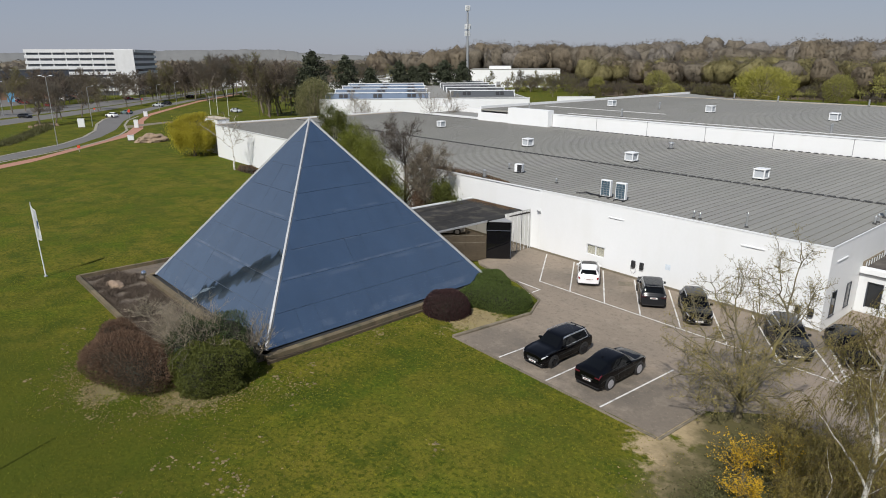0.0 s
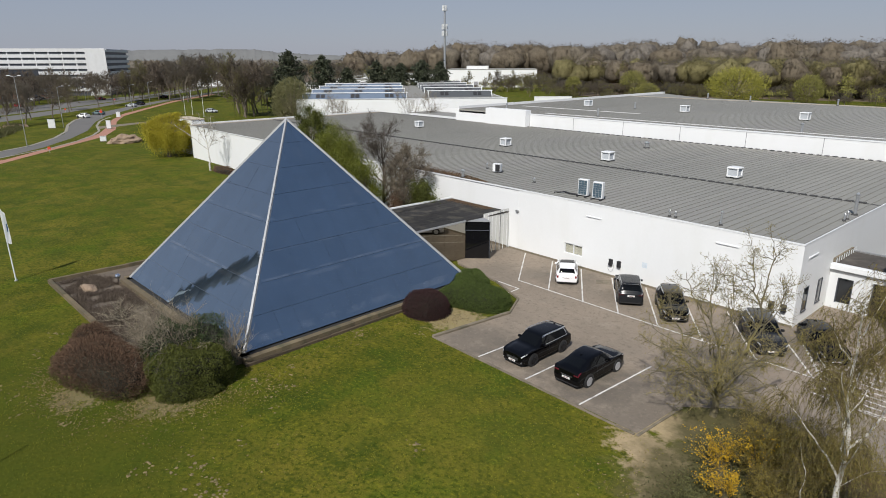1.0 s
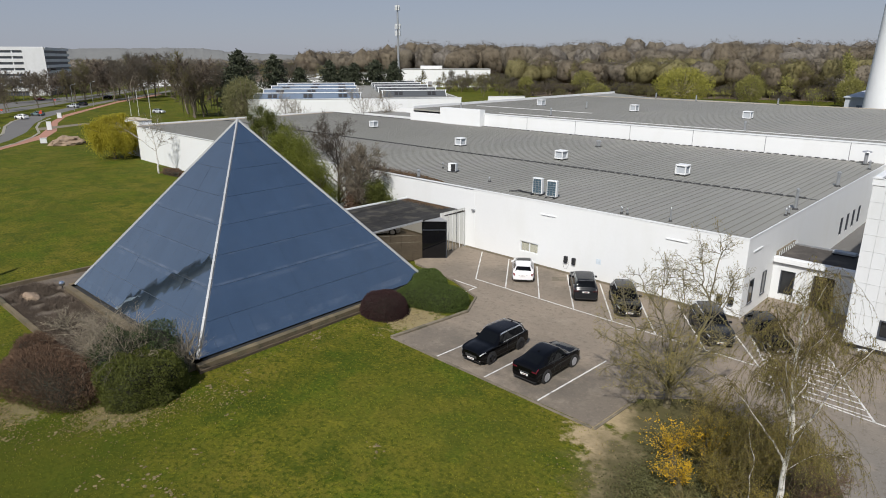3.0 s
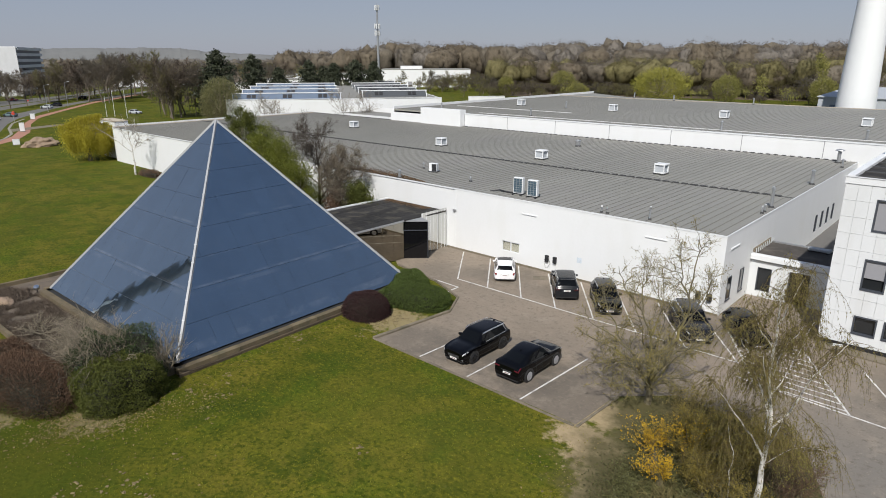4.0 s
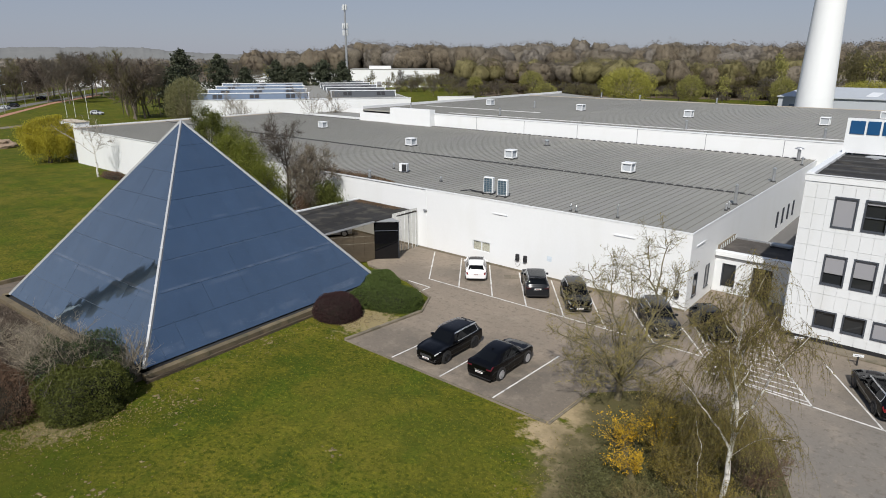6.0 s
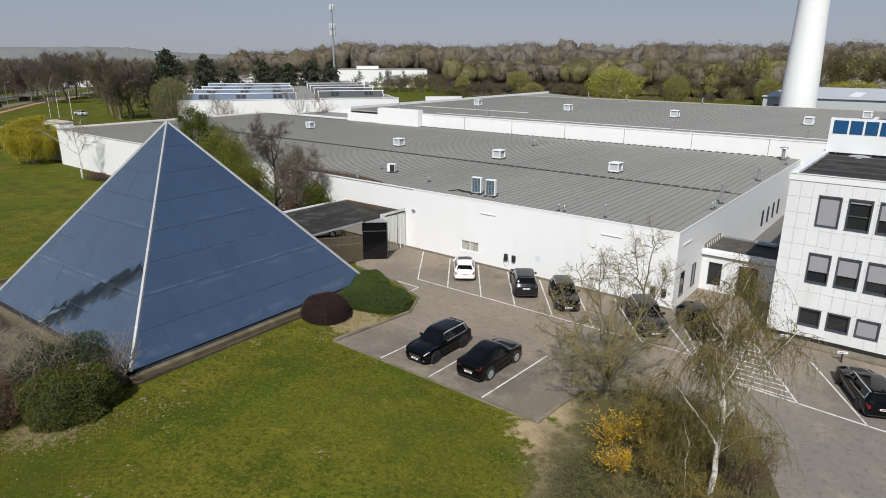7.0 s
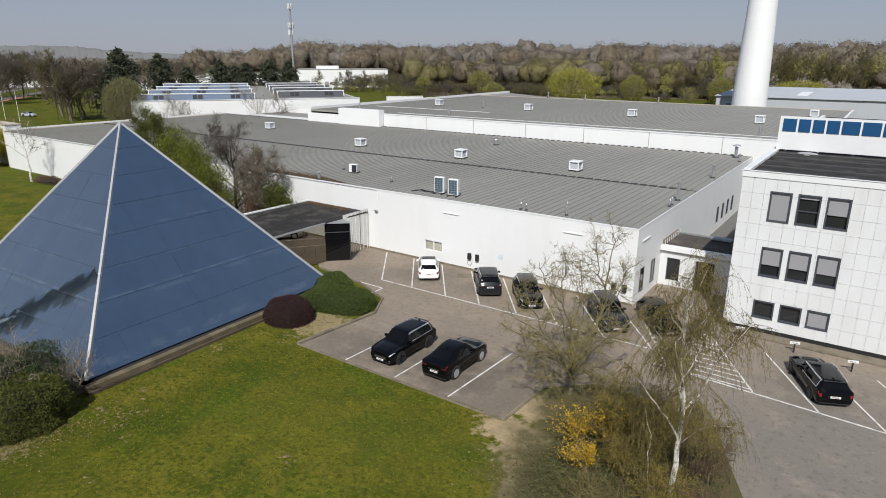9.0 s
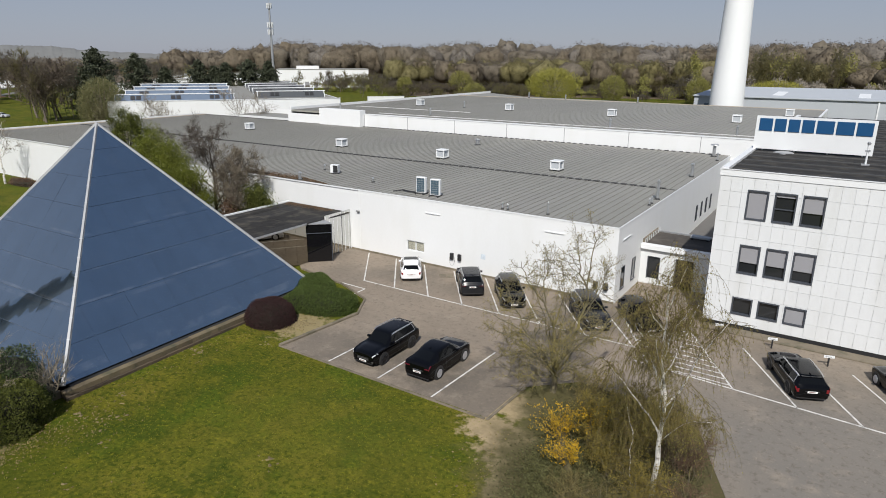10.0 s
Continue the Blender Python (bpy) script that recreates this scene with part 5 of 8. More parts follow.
car((-11.1, 42.4, 0), -53, "black car parked by the entrance, half hidden by the birch", "wagon", black, size=(4.6, 1.84, 1.48), wheel=0.33, rails=False, cladding=False)
car((-0.95, 38.85, 0), 115, "glossy black estate car with chrome roof rails, parked by the office", "wagon", black, size=(4.78, 1.88, 1.48), wheel=0.35, cladding=False)
car((4.45, 40.2, 0), 115, "glossy black car with silver rims, parked by the office", "wagon", black, size=(4.7, 1.86, 1.5), wheel=0.34, rims="rim", cladding=False)
for x, y, hd, col, c, shape, lab in ((-231, 51.5, -158, "white_paint", None, "suv", "white van on the side road"), (-241.5, 58.6, -155, "teal_grey_paint", (0.12, 0.17, 0.18), "wagon", "grey-green car on the side road"),
                                    (-271.5, 78, -150, "silver_paint", (0.4, 0.42, 0.44), "wagon", "silver car on the side road"), (-281, 84, -150, "dark_grey_paint", None, "wagon", "dark car on the side road"),
                                    (-322, 107.5, -145, "black_paint", None, "wagon", "black car far along the side road"), (-248, 29.5, 34, "dark_grey_paint", None, "wagon", "dark grey car on the avenue"),
                                    (-303, 45, 35, "red_paint", (0.22, 0.03, 0.03), "wagon", "red car on the avenue"), (-222, 90, 20, "silver_paint", None, "wagon", "silver car parked beyond the lawn"),
                                    (-146, 76, 70, "white_paint", None, "suv", "white car parked by the round tree"), (-330, 82, 38, "red_paint", None, "wagon", "red car far along the avenue")):
    car((x, y, 0.02), hd, lab, shape, paint(col, c) if c else col, size=(4.5, 1.85, 1.6 if shape == "suv" else 1.48), group="road traffic", simple=True, rails=False, cladding=False)

# ---------- posts, lamps and other small things ----------
t = thing("flagpole", (-61.8, 6.6, 0), "white flagpole with a limp white and blue flag", "flagpole")
part("pole", tube(bmesh.new(), (0, 0, 0), (-0.12, -0.1, 6.5), 0.055, 0.035, 10), "white_metal", t)
part("base", lathe(bmesh.new(), [(0.14, 0), (0.14, 0.08), (0.07, 0.14)], 12), "steel", t)
part("knob", lathe(bmesh.new(), [(0.02, 6.48), (0.06, 6.53), (0.05, 6.6), (0.01, 6.62)], 10, (-0.12, -0.1, 0)), "steel", t)
bm = bmesh.new()
grid = []
for i in range(15):
    z = 6.35 - 3.0 * i / 14
    rowv = []
    for j in range(7):
        u = j / 6
        wv = 0.1 * math.sin(u * 9 + i * 0.35) * u
        reach = u * (0.42 - 0.15 * abs(i - 7) / 10)
        rowv.append(bm.verts.new((-0.12 * z / 6.5 + 0.02 + reach * 0.5 - wv * 0.8, -0.1 * z / 6.5 + wv * 0.5 + reach * 0.82, z - 0.5 * u * (1 - i / 18))))
    grid.append(rowv)
for i in range(14):
    for j in range(6):
        bm.faces.new((grid[i][j], grid[i][j + 1], grid[i + 1][j + 1], grid[i + 1][j]))
bmesh.ops.solidify(bm, geom=bm.faces[:], thickness=0.008)
flag = part("flag", bm, "white_metal", t, "limp white cloth flag", smooth=True)
bm = bmesh.new()
box(bm, 0.03, 0.06, 0.1, 0.2, 4.3, 5.0)
part("flag_mark", bm, "blue", flag)

t = thing("globe_lamp", (-55.7, 13.0, 0.03), "silvered globe garden lamp in the planting bed", "lamp")
part("stem", tube(bmesh.new(), (0, 0, 0), (0, 0, 0.25), 0.05, 0.05, 8), "plastic", t)
bm = bmesh.new()
bmesh.ops.create_uvsphere(bm, u_segments=20, v_segments=12, radius=0.24)
bmesh.ops.translate(bm, verts=bm.verts[:], vec=(0, 0, 0.46))
part("globe", bm, mat("silvered_globe", (0.55, 0.58, 0.62), 0.06, metal=0.9, var=0.02, spec=0.7), t, smooth=True)
t = thing("boulder", (-55.2, 10.6, 0.03), "pale flat boulder in the planting bed", "boulder")
bm = bmesh.new()
bmesh.ops.create_icosphere(bm, subdivisions=3, radius=1)
for v in bm.verts:
    v.co = Vector((v.co.x * 1.3, v.co.y * 0.6, max(v.co.z, -0.2) * 0.38)) * (1 + 0.25 * noise.noise(v.co * 1.7))
part("stone", bm, "rubble", t)

for x, y, turn in ((-2.65, 43.0, 20), (0.56, 42.1, 20), (-6.0, 43.5, 20), (4.0, 42.0, 20)):
    t = thing("bay_sign", (x, y, 0), "small white name plate on a low black post", "sign", "bay signs", turn=turn)
    part("post", boxes((-0.04, 0.04, -0.04, 0.04, 0, 0.62)), "plastic", t)
    part("plate", boxes((-0.29, 0.29, -0.03, 0.03, 0.6, 0.75)), "white_metal", t)
    part("text_bar", boxes((-0.2, 0.15, -0.036, -0.031, 0.66, 0.69)), "seam", t)
part("kerb_bed", slab([(-7.2, 43.9), (30, 43.9), (30, 44.95), (-7.2, 44.95)], 0.0, 0.1), "kerb", kerb)


def street_lamp(x, y, h, turn, arm=1.6, double=False):
    t = thing("street_lamp", (x, y, 0), "tall grey street lamp beside the road", "street lamp", "street lamps", turn=turn)
    part("pole", tube(bmesh.new(), (0, 0, 0), (0, 0, h), 0.09, 0.05, 8), "steel", t)
    for s in ((1, -1) if double else (1,)):
        part("arm", tube(bmesh.new(), (0, 0, h - 0.05), (s * arm, 0, h + 0.25), 0.05, 0.04, 6), "steel", t)
        part("lantern", bevelled(min(s * arm, s * (arm + 0.7)), max(s * arm, s * (arm + 0.7)), -0.16, 0.16, h + 0.18, h + 0.34, 0.05), "white_metal", t)


t = thing("flagpole", (-30.6, -2.9, 0), "white flagpole at the lawn's near edge", "flagpole")
part("pole", tube(bmesh.new(), (0, 0, 0), (0, 0, 6.4), 0.055, 0.035, 10), "white_metal", t)
part("base", lathe(bmesh.new(), [(0.14, 0), (0.14, 0.08), (0.07, 0.14)], 12), "steel", t)
for x, y, h, turn, dbl in ((-161.4, 24.2, 14.6, 40, True), (-202.5, 39.8, 10.8, 120, False), (-252.6, 72.8, 9, 120, False), (-276.3, 86.8, 9, 120, False), (-300, 40, 11, 120, True), (-262, 25, 11, 120, True), (-340, 78, 11, 120, True)):
    street_lamp(x, y, h, turn, 1.0 if dbl else 1.6, dbl)
for x, y, h in ((-219.1, 79.7, 6.4), (-217.3, 81.5, 8.2), (-208.2, 81.7, 8.5)):
    t = thing("flagpole", (x, y, 0), "bare pale flagpole on the far lawn", "flagpole", "bare flagpoles")
    part("pole", tube(bmesh.new(), (0, 0, 0), (0, 0, h), 0.08, 0.05, 8), "white_metal", t)
    part("base", lathe(bmesh.new(), [(0.2, 0), (0.2, 0.12), (0.1, 0.18)], 10), "steel", t)
for x, y, w, h, lab in ((-201.2, 36.8, 1.7, 2.4, "white utility cabinet beside the avenue"), (-189, 47.9, 1.1, 2.2, "white information board by the cycle path"), (-160.1, 39, 1.3, 1.2, "low white notice board by the path"), (-225.2, 60.4, 1.2, 1.7, "white utility box by the road")):
    t = thing("utility_cabinet", (x, y, 0), lab, "cabinet", turn=70)
    part("case", bevelled(-w / 2, w / 2, -0.25, 0.25, 0.12, h, 0.04), "white_metal", t)
    part("base", boxes((-w / 2 - 0.05, w / 2 + 0.05, -0.3, 0.3, 0, 0.12)), "kerb", t)
    part("lid", boxes((-w / 2 - 0.04, w / 2 + 0.04, -0.3, 0.3, h, h + 0.06)), "white_metal", t)
for x, y in ((-260.8, 52.7), (-246.4, 60.8), (-310.3, 82.6), (-147.1, 25.7)):
    t = thing("warning_board", (x, y, 0), "small red warning board by the road", "sign", "warning boards", turn=60)
    part("post", boxes((-0.04, 0.04, -0.04, 0.04, 0, 0.8)), "steel", t)
    part("board", boxes((-0.28, 0.28, -0.04, 0.04, 0.75, 1.3)), mat("warning_red", (0.55, 0.06, 0.03), var=0.1) if "warning_red" not in M else "warning_red", t)
    M.setdefault("warning_red", bpy.data.materials["warning_red"])
t = thing("road_sign", (-217.9, 53.6, 0), "round red road sign on a post", "sign", turn=75)
part("post", tube(bmesh.new(), (0, 0, 0), (0, 0, 3.0), 0.05, 0.05, 6), "steel", t)
bm = tube(bmesh.new(), (0, -0.03, 2.6), (0, -0.06, 2.6), 0.42, 0.42, 16)
part("disc", bm, "warning_red", t)
t = thing("soil_heap", (-154.5, 42.2, 0), "heap of pale sandy soil by the path", "soil heap")
bm = bmesh.new()
bmesh.ops.create_icosphere(bm, subdivisions=4, radius=1)
for v in bm.verts:
    v.co = Vector((v.co.x * 2.2, v.co.y * 3.4, max(0, v.co.z) * 1.7)) * (1 + 0.35 * noise.noise(v.co * 2.3) + 0.12 * noise.noise(v.co * 7))
part("soil", bm, "rubble", t)
t = thing("drain_cover", (-28.0, 43.1, 0.012), "pale worn concrete drain cover set in the asphalt", "drain cover", turn=37)
part("frame", boxes((-0.6, 0.6, -0.5, -0.42, 0, 0.012), (-0.6, 0.6, 0.42, 0.5, 0, 0.012), (-0.6, -0.52, -0.42, 0.42, 0, 0.012), (0.52, 0.6, -0.42, 0.42, 0, 0.012)), "kerb", t)
part("lid", boxes((-0.51, -0.01, -0.41, 0.41, 0, 0.008)), "kerb", t)
part("lid", boxes((0.01, 0.51, -0.41, 0.41, 0, 0.008)), "kerb", t)


# ---------- vegetation ----------
rng = np.random.default_rng(7)
M.update(
    twig=leafy("bare_twigs", (0.105, 0.082, 0.063), 0.9, 0.35, 0.0),
    twig_dark=leafy("dark_twigs", (0.07, 0.056, 0.043), 0.9, 0.35, 0.0),
    twig_bud=leafy("budding_grey_twigs", (0.15, 0.125, 0.09), 0.9, 0.35, 0.0),
    twig_olive=leafy("budding_twigs", (0.225, 0.185, 0.06), 0.9, 0.4, 0.1),
    twig_brown=leafy("brown_twigs", (0.115, 0.088, 0.04), 0.9, 0.45, 0.0),
    shrub_twig=leafy("dark_olive_twigs", (0.135, 0.108, 0.042), 0.9, 0.5, 0.0),
    twig_pale=leafy("pale_twigs", (0.2, 0.17, 0.125), 0.9, 0.3, 0.0),
    wood_brown=leafy("wood_brown", (0.152, 0.127, 0.094), 0.95, 0.06, 0.7),
    wood_grey=leafy("wood_grey", (0.16, 0.139, 0.108), 0.95, 0.06, 0.7),
    # wood_far is paler and greyer, distance haze mixed into the base colour
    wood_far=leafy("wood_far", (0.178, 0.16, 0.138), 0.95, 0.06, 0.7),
    wood_olive=leafy("wood_olive", (0.18, 0.16, 0.08), 0.95, 0.08, 0.7),
    wood_pale=leafy("wood_pale", (0.27, 0.24, 0.2), 0.95, 0.25, 0.1),
    wood_spring=leafy("wood_spring", (0.235, 0.225, 0.07), 0.95, 0.3, 0.3),
    leaf_dark=leafy("dark_evergreen_leaves", (0.035, 0.052, 0.016), 0.45, 0.5, 0.15),
    leaf_box=leafy("box_leaves", (0.078, 0.088, 0.017), 0.7, 0.5, 0.2),
    leaf_hedge=leafy("hedge_leaves", (0.064, 0.09, 0.02), 0.7, 0.45, 0.2),
    leaf_lime=leafy("young_lime_leaves", (0.135, 0.15, 0.023), 0.55, 0.35, 0.35),
    leaf_willow=leafy("willow_leaves", (0.35, 0.305, 0.032), 0.55, 0.35, 0.35),
    leaf_willow_far=leafy("far_willow_leaves", (0.29, 0.275, 0.055), 0.6, 0.35, 0.3),
    leaf_pine=leafy("pine_needles", (0.048, 0.056, 0.032), 0.6, 0.5, 0.1),
    leaf_round=leafy("olive_green_buds", (0.165, 0.16, 0.07), 0.7, 0.35, 0.2),
    leaf_maroon=leafy("maroon_leaves", (0.038, 0.018, 0.017), 0.7, 0.5, 0.1),
    leaf_rust=leafy("rust_brown_twigs", (0.125, 0.078, 0.05), 0.85, 0.45, 0.1),
    leaf_birch=leafy("birch_catkins", (0.185, 0.16, 0.045), 0.7, 0.45, 0.3),
    leaf_shrub=leafy("olive_shrub_leaves", (0.215, 0.17, 0.036), 0.65, 0.5, 0.25),
    flower=leafy("forsythia_flowers", (0.5, 0.32, 0.02), 0.6, 0.4, 0.3),
    grass_blade=leafy("grass_blades", (0.15, 0.15, 0.015), 0.7, 0.55, 0.3),
    ivy=leafy("dull_ivy", (0.085, 0.085, 0.032), 0.6, 0.5, 0.15),
    roof_leaf=leafy("brown_roof_leaves", (0.11, 0.07, 0.04), 0.9, 0.4, 0.0),
    dead_leaf=leafy("dead_leaves", (0.2, 0.15, 0.075), 0.85, 0.4, 0.1),
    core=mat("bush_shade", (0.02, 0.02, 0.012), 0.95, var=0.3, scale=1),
)


def raw_mesh(name, co, faces_per, material):
    """A mesh from an array of vertices in runs of faces_per to a face."""
    n = len(co) // faces_per
    me = bpy.data.meshes.new(name)
    me.vertices.add(len(co))
    me.vertices.foreach_set("co", np.ascontiguousarray(co, np.float32).ravel())
    me.loops.add(len(co))
    me.loops.foreach_set("vertex_index", np.arange(len(co), dtype=np.int32))
    me.polygons.add(n)
    me.polygons.foreach_set("loop_start", np.arange(0, len(co), faces_per, dtype=np.int32))
    me.update(calc_edges=True)
    me.materials.append(M[material])
    return me


def unit(v):
    return v / np.maximum(np.linalg.norm(v, axis=-1, keepdims=True), 1e-9)


def blades(p, d, length, width):
    """Long thin diamonds from p along d, each turned at random about its own length."""
    k = len(p)
    s = unit(np.cross(d, rng.normal(size=(k, 3))))
    length, width = np.broadcast_to(length, k)[:, None], np.broadcast_to(width, k)[:, None]
    return np.stack([p, p + d * length * 0.45 + s * width / 2, p + d * length, p + d * length * 0.45 - s * width / 2], 1).reshape(-1, 3)


def leaves(p, size, flat=0.0):
    """Small four-cornered leaves of about that size at p."""
    k = len(p)
    n = unit(rng.normal(size=(k, 3)) + np.array([0, 0, flat]))
    a = unit(np.cross(n, rng.normal(size=(k, 3))))
    c = np.cross(n, a)
    s = (np.broadcast_to(size, k) * rng.uniform(0.6, 1.3, k))[:, None]
    return np.stack([p - a * s, p + c * s * 0.6, p + a * s, p - c * s * 0.6], 1).reshape(-1, 3)


def tube_mesh(name, segs, material, sides=5):
    """Tapered tubes: segs is rows of (a, b, radius at a, radius at b)."""
    a = np.array([s[0] for s in segs], float)
    b = np.array([s[1] for s in segs], float)
    ra, rb = np.array([s[2] for s in segs]), np.array([s[3] for s in segs])
    d = unit(b - a)
    ref = np.where(np.abs(d[:, 2:3]) > 0.9, np.array([[1.0, 0, 0]]), np.array([[0, 0, 1.0]]))
    u = unit(np.cross(d, ref))
    v = np.cross(d, u)
    out = []
    for i in range(sides):
        t0, t1 = 2 * math.pi * i / sides, 2 * math.pi * (i + 1) / sides
        o0, o1 = u * math.cos(t0) + v * math.sin(t0), u * math.cos(t1) + v * math.sin(t1)
        out.append(np.stack([a + o0 * ra[:, None], a + o1 * ra[:, None], b + o1 * rb[:, None], b + o0 * rb[:, None]], 1))
    return raw_mesh(name, np.concatenate(out, 0).reshape(-1, 3), 4, material)


def grow(h, r, spread=0.6, levels=3, kids=(9, 7, 5), first=0.25, rise=0.25, ratio=0.5, wob=0.12, trunks=1, droop=0.0, upright=1.0, thick=0.6):
    """Limbs of a tree by level: {level: [(a, b, r0, r1), ...]} and the tips of the last level."""
    segs, tips = {k: [] for k in range(levels + 1)}, []

    def limb(p, d, length, rad, level):
        n = max(3, int(4 + 3 * (level == 0)))
        pts = [np.array(p, float)]
        d = np.array(d, float)
        for i in range(n):
            d = unit(d + rng.normal(0, wob * (upright if level == 0 else 1), 3) + np.array([0, 0, (rise if level else 0.03) * 0.35 - (droop if level >= 2 else 0) * 0.5]))
            q = pts[-1] + d * length / n
            r0, r1 = rad * (1 - 0.75 * i / n), rad * (1 - 0.75 * (i + 1) / n)
            segs[level].append((pts[-1], q, r0, r1))
            pts.append(q)
        if level == levels:
            tips.append((pts[-1], d))
            return
        k = kids[level]
        for j in range(k):
            f = first + (1 - first) * (j + rng.uniform(0.1, 0.9)) / k if level == 0 else rng.uniform(0.25, 1.0)
            x = min(f * n, n - 0.001)
            base = pts[int(x)] + (pts[int(x) + 1] - pts[int(x)]) * (x - int(x))
            ang = rng.uniform(0, 2 * math.pi)
            side = unit(np.cross(d, np.array([math.cos(ang), math.sin(ang), 0.1])))
            nd = unit(d * (1 - spread) + side * spread + np.array([0, 0, rise * 0.3]))
            shrink = ratio * (1.25 - 0.65 * f if level == 0 else rng.uniform(0.7, 1.1))
            limb(base, nd, length * shrink, rad * (1 - 0.7 * f) * thick + 0.002, level + 1)
    for k in range(trunks):
        lean = rng.normal(0, (0.05 if trunks == 1 else 0.28) * upright, 2)
        limb((rng.normal(0, 0.08) * (trunks > 1), rng.normal(0, 0.08) * (trunks > 1), -0.1), unit(np.array([lean[0], lean[1], 1.0])), h * (1 if k == 0 else rng.uniform(0.75, 0.95)), r * (1 if trunks == 1 else 0.7), 0)
    return segs, tips


def plant(name, at, label, category, pieces, group="", turn=0, scale=1.0):
    """A plant out of named meshes."""
    t = thing(name, at, label, category, group, turn=turn)
    t.scale = (scale, scale, scale)
    for pname, me, lab in pieces:
        ob = new(pname, me)
        ob.parent = t
        tagged(ob, label=lab)
    return t


def bare_tree_meshes(h, r, bark="bark", twig="twig", twigs=6, tl=0.9, tw=0.03, **kw):
    segs, tips = grow(h, r, **kw)
    levels = max(segs)
    out = [("trunk", tube_mesh("trunk", segs[0], bark, 7), ""), ("branchwork", tube_mesh("branchwork", sum((segs[k] for k in range(1, levels + 1)), []), bark, 3), "")]
    last = segs[levels] + segs[levels - 1]
    a = np.array([s[0] for s in last])
    b = np.array([s[1] for s in last])
    rep = np.repeat(np.arange(len(a)), twigs)
    f = rng.uniform(0, 1, len(rep))[:, None]
    p = a[rep] * (1 - f) + b[rep] * f
    d = unit(unit(b - a)[rep] + rng.normal(0, 0.55, (len(rep), 3)) + np.array([0, 0, 0.2]))
    out.append(("crown", raw_mesh("crown", blades(p, d, tl * rng.uniform(0.4, 1.2, len(p)), tw), 4, twig), ""))
    return out, p


def bough(r, a, b, r0, r1, n=7, arch=0.35, wob=0.06):
    """A limb from a to b that leaves outwards and then turns up, in n tapering pieces."""
    mid = np.array([a[0] + (b[0] - a[0]) * (0.5 + arch * 0.5), a[1] + (b[1] - a[1]) * (0.5 + arch * 0.5), a[2] + (b[2] - a[2]) * (0.5 - arch * 0.3)])
    length = np.linalg.norm(b - a)
    pts = []
    for i in range(n + 1):
        f = i / n
        pts.append(a * (1 - f) ** 2 + mid * 2 * f * (1 - f) + b * f * f + r.normal(0, wob * length / n, 3) * (0 < i < n))
    return [(p, q, r0 + (r1 - r0) * i / n, r0 + (r1 - r0) * (i + 1) / n) for i, (p, q) in enumerate(zip(pts, pts[1:]))]


def side_shoots(r, run, count, length, spread, rise, r0, n=4, first=0.2):
    """Shoots off a run of limb pieces, shorter towards its tip."""
    out = []
    for _ in range(count):
        f = r.uniform(first, 1.0) * len(run)
        p, q, ra, rb = run[min(int(f), len(run) - 1)]
        start = p + (q - p) * (f - int(f))
        d = unit(unit(q - p) * (1 - spread) + unit(r.normal(0, 1, 3)) * spread + np.array([0, 0, rise]))
        reach = length * r.uniform(0.55, 1.15) * (1.2 - 0.6 * f / len(run))
        out.append(bough(r, start, start + d * reach, min(r0, ra * 0.7), r0 * 0.35, n, 0.2, 0.12))
    return out


def limb_through(r, points, r0, r1, wob=0.05, n=3):
    """A limb that passes through the given points, n tapering pieces between each two."""
    pts = [np.array(p, float) for p in points]
    k = (len(pts) - 1) * n
    ends = [2 * pts[0] - pts[1]] + pts + [2 * pts[-1] - pts[-2]]
    line = []
    for i in range(len(pts) - 1):
        a, b, c, d = ends[i:i + 4]
        for j in range(n):
            f = j / n
            line.append(0.5 * (2 * b + (c - a) * f + (2 * a - 5 * b + 4 * c - d) * f * f + (3 * b - a - 3 * c + d) * f ** 3) + r.normal(0, wob, 3) * (i + j > 0))
    line.append(pts[-1])
    radius = lambda i: r0 + (r1 - r0) * (i / k) ** 0.8
    return [(p, q, radius(i), radius(i + 1)) for i, (p, q) in enumerate(zip(line, line[1:]))]


